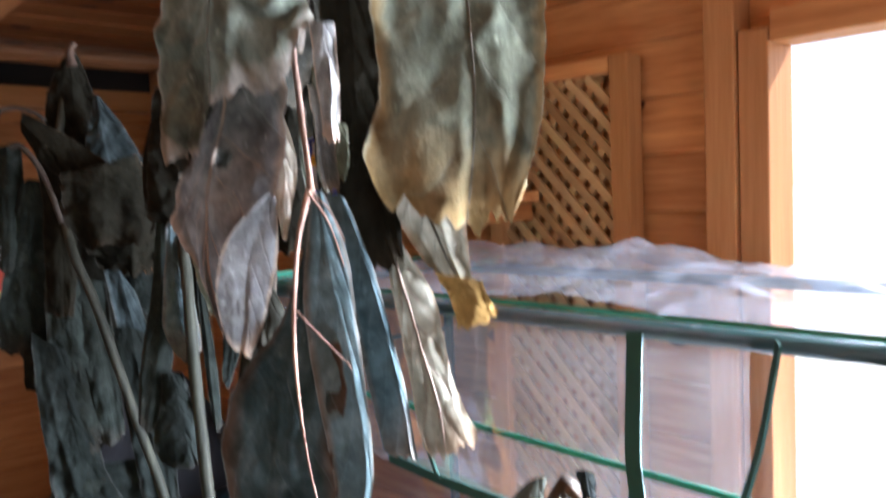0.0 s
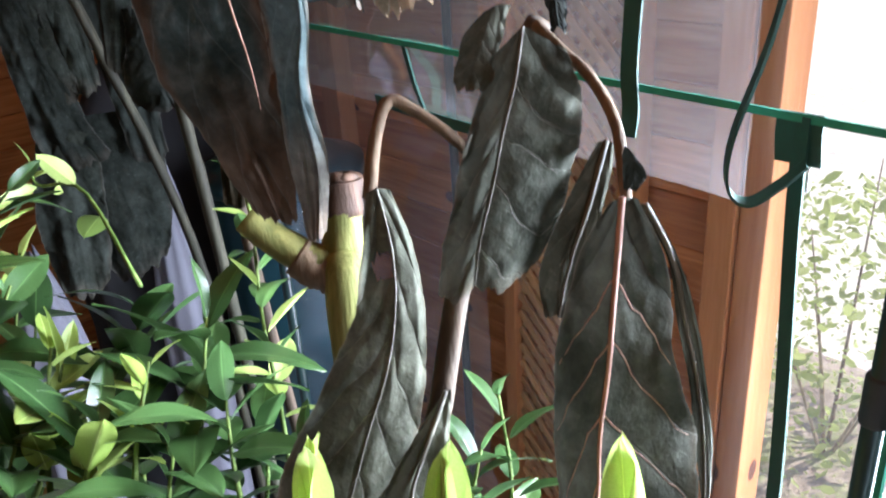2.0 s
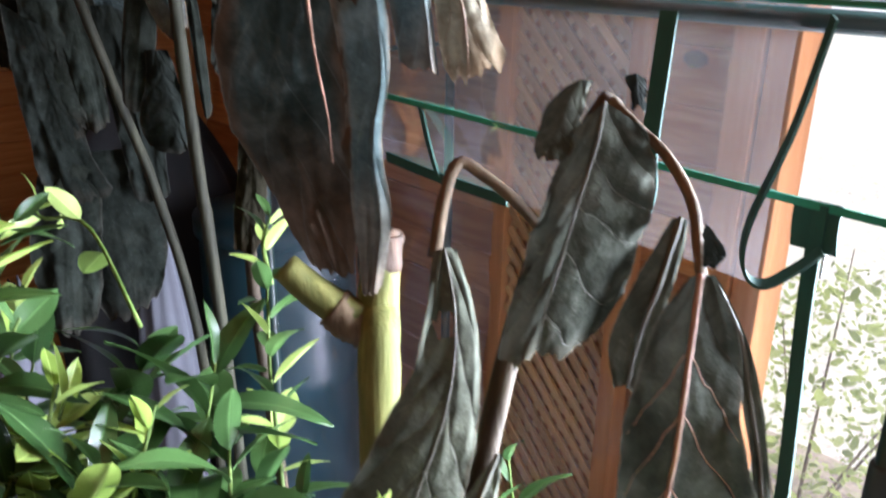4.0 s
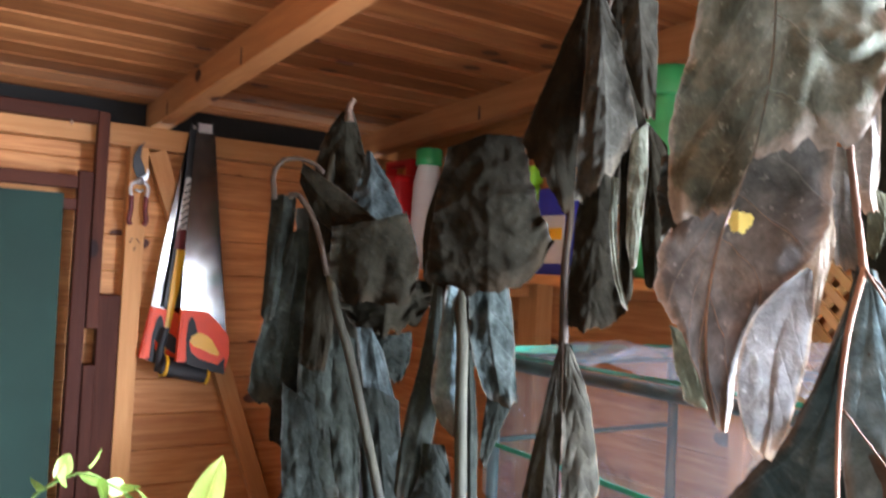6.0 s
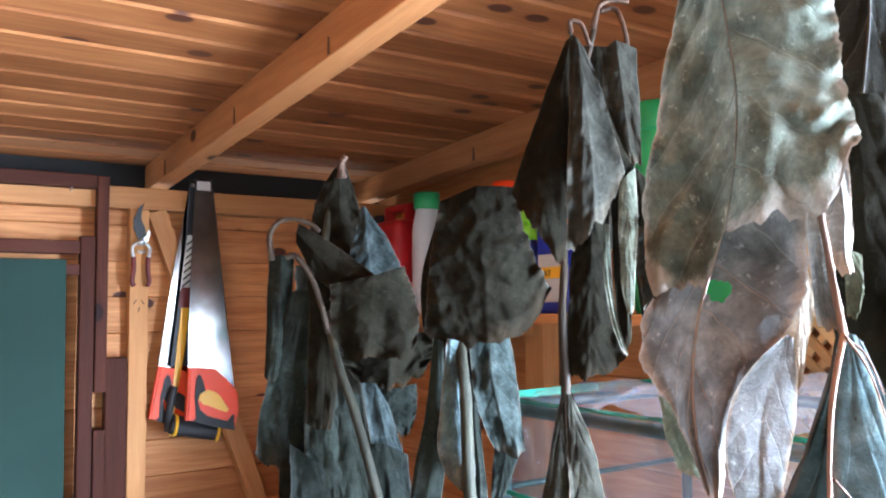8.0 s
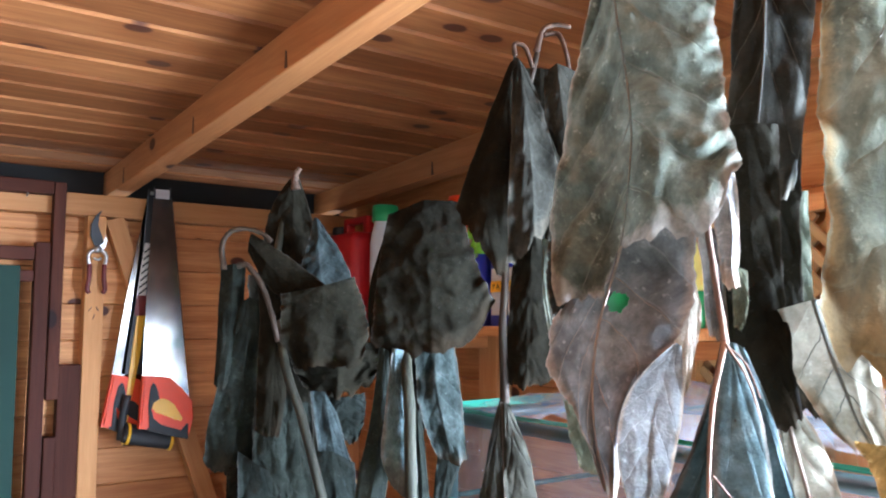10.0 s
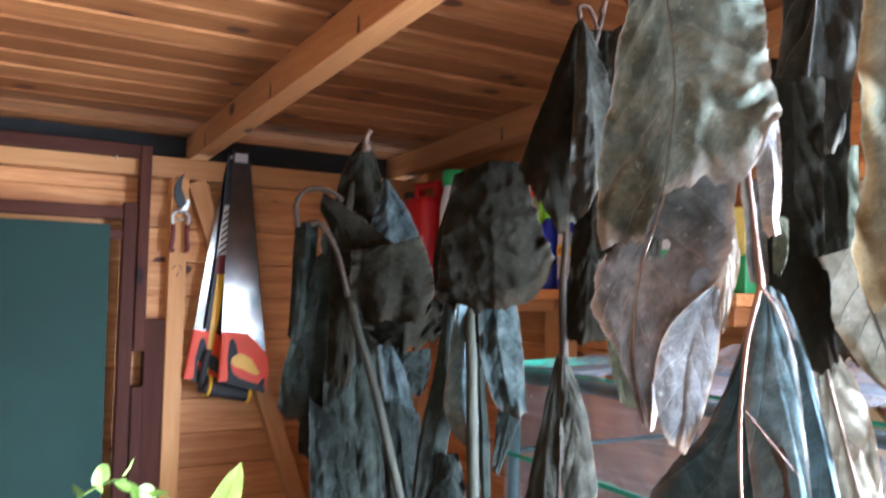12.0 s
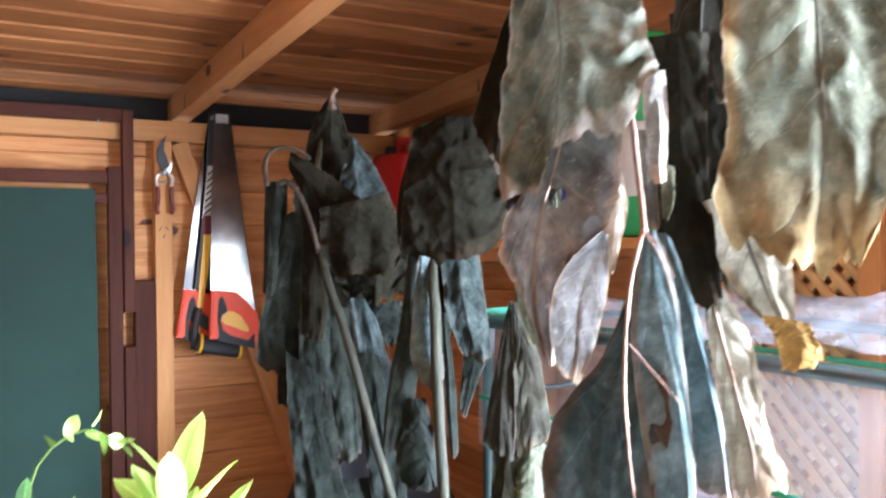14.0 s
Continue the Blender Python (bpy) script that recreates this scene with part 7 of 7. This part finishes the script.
sheet("film_front", (GX0 - 0.013, 0.438, 1.455), (0, GY1 - 0.438, 0.018), (0, 0, 0.205), 60, 18, 0.006, 9.0, 1, film_clear, (1, 0, 0))
sheet("film_lower", (GX0 + 0.004, 0.74, 0.25), (0, GY1 - 0.74, 0), (0, 0, 1.235), 40, 70, 0.016, 11.0, 2, film_thin, (1, 0, 0))
sheet("film_end", (GX0, GY1 + 0.012, 0.25), (GX1 - GX0, 0, 0), (0, 0, 1.40), 30, 70, 0.016, 10.0, 3, film_thin, (0, 1, 0))
sheet("film_top", (GX0 - 0.01, GY0 - 0.01, GZ + 0.014), (GX1 - GX0 + 0.02, 0, 0), (0, GY1 - GY0 + 0.02, 0), 36, 70, 0.026, 10.0, 4, film_milky, (0, 0, 1), 0.045)
sheet("film_back", (GX1 + 0.011, GY0, 0.25), (0, GY1 - GY0, 0), (0, 0, 1.38), 40, 70, 0.009, 6.0, 5, film_faint, (1, 0, 0))
sheet("film_side", (GX0 + 0.02, GY0 - 0.012, 0.25), (GX1 - GX0 - 0.02, 0, 0), (0, 0, 1.30), 24, 60, 0.012, 7.0, 6, film_hazy, (0, 1, 0))


def band(name, points, wide, across, mat, parent, n=30, thick=0.0012):
    """A flat strap along points, wide in the direction across."""
    pts = smooth_path(points, n)
    ac = Vector(across).normalized() * wide / 2
    vs, fs = [], []
    for k, q in enumerate(pts):
        ahead = (pts[min(k + 1, n - 1)] - pts[max(k - 1, 0)]).normalized()
        nn = ahead.cross(ac).normalized() * thick
        q = q - parent.location
        vs += [q - ac - nn, q + ac - nn, q + ac + nn, q - ac + nn]
    for k in range(n - 1):
        for j in range(4):
            a, b = 4 * k + j, 4 * k + (j + 1) % 4
            fs.append((a, b, b + 4, a + 4))
    fs += [(3, 2, 1, 0), tuple(4 * (n - 1) + j for j in range(4))]
    return link_mesh(name, vs, fs, mat, parent, smooth=False)


FX = GX0 - 0.016
band("seam", [(FX, GY0, 1.527), (FX, 0.60, 1.533), (FX, 0.90, 1.540), (FX, GY1, 1.545)], 0.006, (0, 0, 1), green_seam, gh)
band("seam", [(GX0 - 0.006, GY0, GZ + 0.012), (GX0 - 0.006, 0.76, GZ + 0.014), (GX0 - 0.006, GY1, GZ + 0.012)], 0.005, (1, 0, 0.8), green_seam, gh)
band("seam", [(GX0, GY1 + 0.006, GZ + 0.014), (1.0, GY1 + 0.006, GZ + 0.016), (GX1, GY1 + 0.006, GZ + 0.014)], 0.012, (0, 0.4, 1), green_seam, gh)
band("seam", [(GX0 - 0.004, GY0 - 0.014, 0.25), (GX0 - 0.004, GY0 - 0.014, 1.0), (GX0 - 0.004, GY0 - 0.012, GZ)], 0.010, (1, 1, 0), green_seam, gh)
band("strap", [(FX, 0.541, GZ), (FX - 0.004, 0.541, 1.60), (FX - 0.004, 0.543, 1.545), (FX - 0.010, 0.536, 1.515), (FX - 0.008, 0.540, 1.492)], 0.016, (0, 1, 0), strap_green, gh)
band("strap", [(FX - 0.002, 0.413, GZ + 0.004), (FX - 0.010, 0.425, 1.58), (FX - 0.016, 0.443, 1.51), (FX - 0.022, 0.440, 1.475), (FX - 0.020, 0.424, 1.466), (FX - 0.012, 0.405, 1.482), (FX - 0.004, 0.392, 1.498)], 0.012, (0.75, 0.6, 0.2), strap_green, gh, 44)
band("zip_strip", [(FX, 0.400, 1.530), (FX, 0.398, 1.45), (FX - 0.001, 0.388, 1.30), (FX, 0.384, 1.18), (FX, 0.380, 0.9), (FX, 0.372, 0.3)], 0.0125, (0.2, 1, 0), strap_green, gh, 40)
band("zip_strip", [(FX + 0.001, 0.402, 1.532), (FX + 0.001, 0.402, 1.515), (FX + 0.001, 0.400, 1.495)], 0.034, (0, 1, 0), strap_green, gh, 8)
band("strap", [(FX, 0.890, 1.470), (FX - 0.004, 0.80, 1.466), (FX - 0.002, 0.70, 1.462)], 0.012, (0, 0.2, 1), strap_green, gh, 14)
band("strap", [(FX - 0.002, 0.83, 1.535), (FX - 0.008, 0.81, 1.50), (FX - 0.004, 0.80, 1.468)], 0.012, (0.3, 1, 0.2), strap_green, gh, 14)
lathe("zip_pull", [(0.0022, 0.0), (0.0032, 0.002), (0.0034, 0.012), (0.002, 0.018)], bright_steel, gh, (FX - 0.004, 0.389, 1.478), 10, 0.5, "small metal zip pull")


# ---- things low behind the plants ----
def drape(name, at, rx, ry, height, mat, label, category, seed, folds=9, top=0.25):
    """A cloth or sack standing on the floor: a pleated shell that narrows towards its crumpled top."""
    vs, fs = [], []
    nu, nv = 72, 40
    for i in range(nv + 1):
        w = i / nv
        shrink = 1 - (1 - top) * max(0.0, (w - 0.72) / 0.28) ** 2
        for j in range(nu):
            a = 2 * math.pi * j / nu
            p = 1 + 0.09 * math.sin(folds * a + 3 * noise.noise(Vector((w * 2, seed, 0)))) * (1 - 0.5 * w) + 0.22 * noise.noise(Vector((math.cos(a) * 2, math.sin(a) * 2, w * 4 + seed)))
            vs.append((rx * math.cos(a) * p * shrink, ry * math.sin(a) * p * shrink, height * w + 0.03 * w * noise.noise(Vector((a * 2, w * 3, seed)))))
    for i in range(nv):
        for j in range(nu):
            a, b = i * nu + j, i * nu + (j + 1) % nu
            fs.append((a, b, b + nu, a + nu))
    fs.append(tuple(range(nu - 1, -1, -1)))
    fs.append(tuple(nv * nu + j for j in range(nu)))
    o = link_mesh(name, vs, fs, mat)
    o.location = at
    return tagged(o, label, category)


drape("sack", (0.70, 1.33, 0), 0.045, 0.04, 1.32, white_cloth, "crumpled white sack standing behind the stalks", "sack", 3)
drape("sack", (0.50, 1.40, 0), 0.06, 0.05, 1.22, white_cloth, "pale crumpled sack standing on the floor", "sack", 5)
drape("sack", (0.20, 1.62, 0), 0.16, 0.10, 1.34, white_cloth, "broad white sack standing before the green chair", "sack", 8, top=0.6)
drape("tarpaulin", (0.86, 1.72, 0), 0.22, 0.16, 1.44, fabric("black cloth", (0.012, 0.013, 0.016)), "black tarpaulin bundled upright against the wall", "tarpaulin", 11)
drum = thing("water_drum", (0.93, 1.36, 0.0), "tall dull blue plastic water drum on the floor", "water drum")
lathe("body", [(0.125, 0.0), (0.135, 0.015), (0.135, 0.40), (0.140, 0.41), (0.140, 0.44), (0.135, 0.45), (0.135, 0.95), (0.140, 0.96), (0.140, 0.99), (0.135, 1.0), (0.135, 1.21), (0.12, 1.245)], teal_plastic, drum, (0.93, 1.36, 0), 40)
lathe("lid", [(0.128, 1.230), (0.142, 1.235), (0.142, 1.262), (0.10, 1.275)], teal_plastic, drum, (0.93, 1.36, 0), 40)

# ---- the garden outside ----
def garden_material(name, tone):
    m, nt, p = material(name, 0.95)
    tc = nt.nodes.new("ShaderNodeTexCoord")
    n = node(nt, "ShaderNodeTexNoise", Scale=9.0, Detail=8.0, Roughness=0.7)
    nt.links.new(tc.outputs["Object"], n.inputs["Vector"])
    v = node(nt, "ShaderNodeTexVoronoi", Scale=22.0)
    nt.links.new(tc.outputs["Object"], v.inputs["Vector"])
    c = ramp(nt, n.outputs[0], [(0.3, tone[0]), (0.48, tone[1]), (0.62, tone[2]), (0.75, tone[3])])
    c2 = mixer(nt, 0.35, c.outputs[0], ramp(nt, v.outputs["Distance"], [(0.1, (0.25, 0.24, 0.22)), (0.6, (0.75, 0.74, 0.7))]).outputs[0], "OVERLAY")
    nt.links.new(c2, p.inputs["Base Color"])
    bump(nt, p, n.outputs[0], 0.8, 0.05)
    return m


bm = bmesh.new()
bmesh.ops.create_grid(bm, x_segments=60, y_segments=60, size=400.0)
for v in bm.verts:
    v.co.z = -0.12
ground = part("ground", bm, garden_material("pale dry garden ground", ((0.50, 0.50, 0.43), (0.68, 0.69, 0.60), (0.54, 0.62, 0.42), (0.82, 0.82, 0.77))))
tagged(ground, "bright garden ground of soil, litter and low growth", "ground", kind="structure")
bm = bmesh.new()
box(bm, (1.42, -3.0, -0.118), (1.75, 3.0, 0.30), 0.01)
tagged(part("kerb", bm, plain("pale concrete edging", (0.74, 0.72, 0.69), 0.85, 0, 0.15, 12.0, 0.4)), "pale concrete edging along the shed", "edging", kind="structure")


bm = bmesh.new()
bmesh.ops.create_grid(bm, x_segments=60, y_segments=120, size=1.0)
for v in bm.verts:
    ax_, ay_ = v.co.x, v.co.y
    v.co.x, v.co.y = 2.45 + 0.69 * ax_, 0.2 + 1.9 * ay_
    v.co.z = -0.125 + 0.09 * (1 - ax_**4) * (1 - ay_**6) + 0.03 * noise.noise(v.co * 5) * (1 - ax_**4)
tagged(part("flower_bed", bm, garden_material("dark soil with leaf litter", ((0.14, 0.125, 0.10), (0.32, 0.29, 0.24), (0.24, 0.30, 0.14), (0.55, 0.52, 0.46))), smooth=True), "flower bed of dark soil with pale leaf litter", "flower bed", kind="structure")
shrub_twig = stalk_material("pale shrub twig", (0.22, 0.19, 0.14), (0.42, 0.38, 0.30))


def shrub(at, r, h, count, seed):
    s = thing("shrub", at, "leafy green garden shrub outside the window", "shrub", "garden shrubs")
    rng = random.Random(seed)
    at = Vector(at)
    for k in range(6):
        a = k * 1.05 + rng.uniform(-0.3, 0.3)
        tip = at + Vector((r * 0.7 * math.cos(a), r * 0.7 * math.sin(a), h * rng.uniform(0.7, 1.0)))
        tube("branch", [at, at.lerp(tip, 0.5) + Vector((0, 0, 0.05)), tip], 0.007, 0.002, shrub_twig, s, 10, 6)
    vs, fs = [], []
    for _ in range(count):
        a, q, z = rng.uniform(0, 6.28), r * math.sqrt(rng.random()), rng.uniform(0.12, 1.0)
        q *= math.sin(math.pi * min(1, z * 0.8 + 0.15)) ** 0.5
        c = Vector((q * math.cos(a), q * math.sin(a), h * z))
        d = Vector((rng.uniform(-1, 1), rng.uniform(-1, 1), rng.uniform(-0.4, 0.7))).normalized()
        n_ = d.orthogonal().normalized()
        n_ = Matrix.Rotation(rng.uniform(0, 6.28), 3, d) @ n_
        w = d.cross(n_)
        ln = rng.choice((0.015, 0.02, 0.03, 0.05)) * rng.uniform(0.8, 1.2)
        o = len(vs)
        vs += [c, c + d * ln * 0.3 + w * ln * 0.22, c + d * ln * 0.7 + w * ln * 0.2 + n_ * 0.006, c + d * ln, c + d * ln * 0.7 - w * ln * 0.2 + n_ * 0.006, c + d * ln * 0.3 - w * ln * 0.22]
        fs.append((o, o + 1, o + 2, o + 3, o + 4, o + 5))
    leaves = link_mesh("foliage", vs, fs, shrub_green, s, uvs=[(0.2, 0.3)] * len(vs))
    tagged(leaves, kind="stuff")


shrub((2.05, 0.25, -0.12), 0.38, 0.75, 900, 1)
shrub((2.5, 0.95, -0.12), 0.5, 0.95, 1700, 2)
shrub((2.3, -1.0, -0.12), 0.5, 0.9, 1600, 5)


# ---- boards of the walls ----
wall_boards(wall_north, 0, Y1, X0, X1, 0.0, 2.028, pine_x)
EAST_HOLE = [(WIN_Y0, WIN_Y1, SILL, HEAD + 0.03)]
wall_boards(wall_east, 1, X1, Y0, Y1, 0.0, 2.13, pine_y, openings=EAST_HOLE)
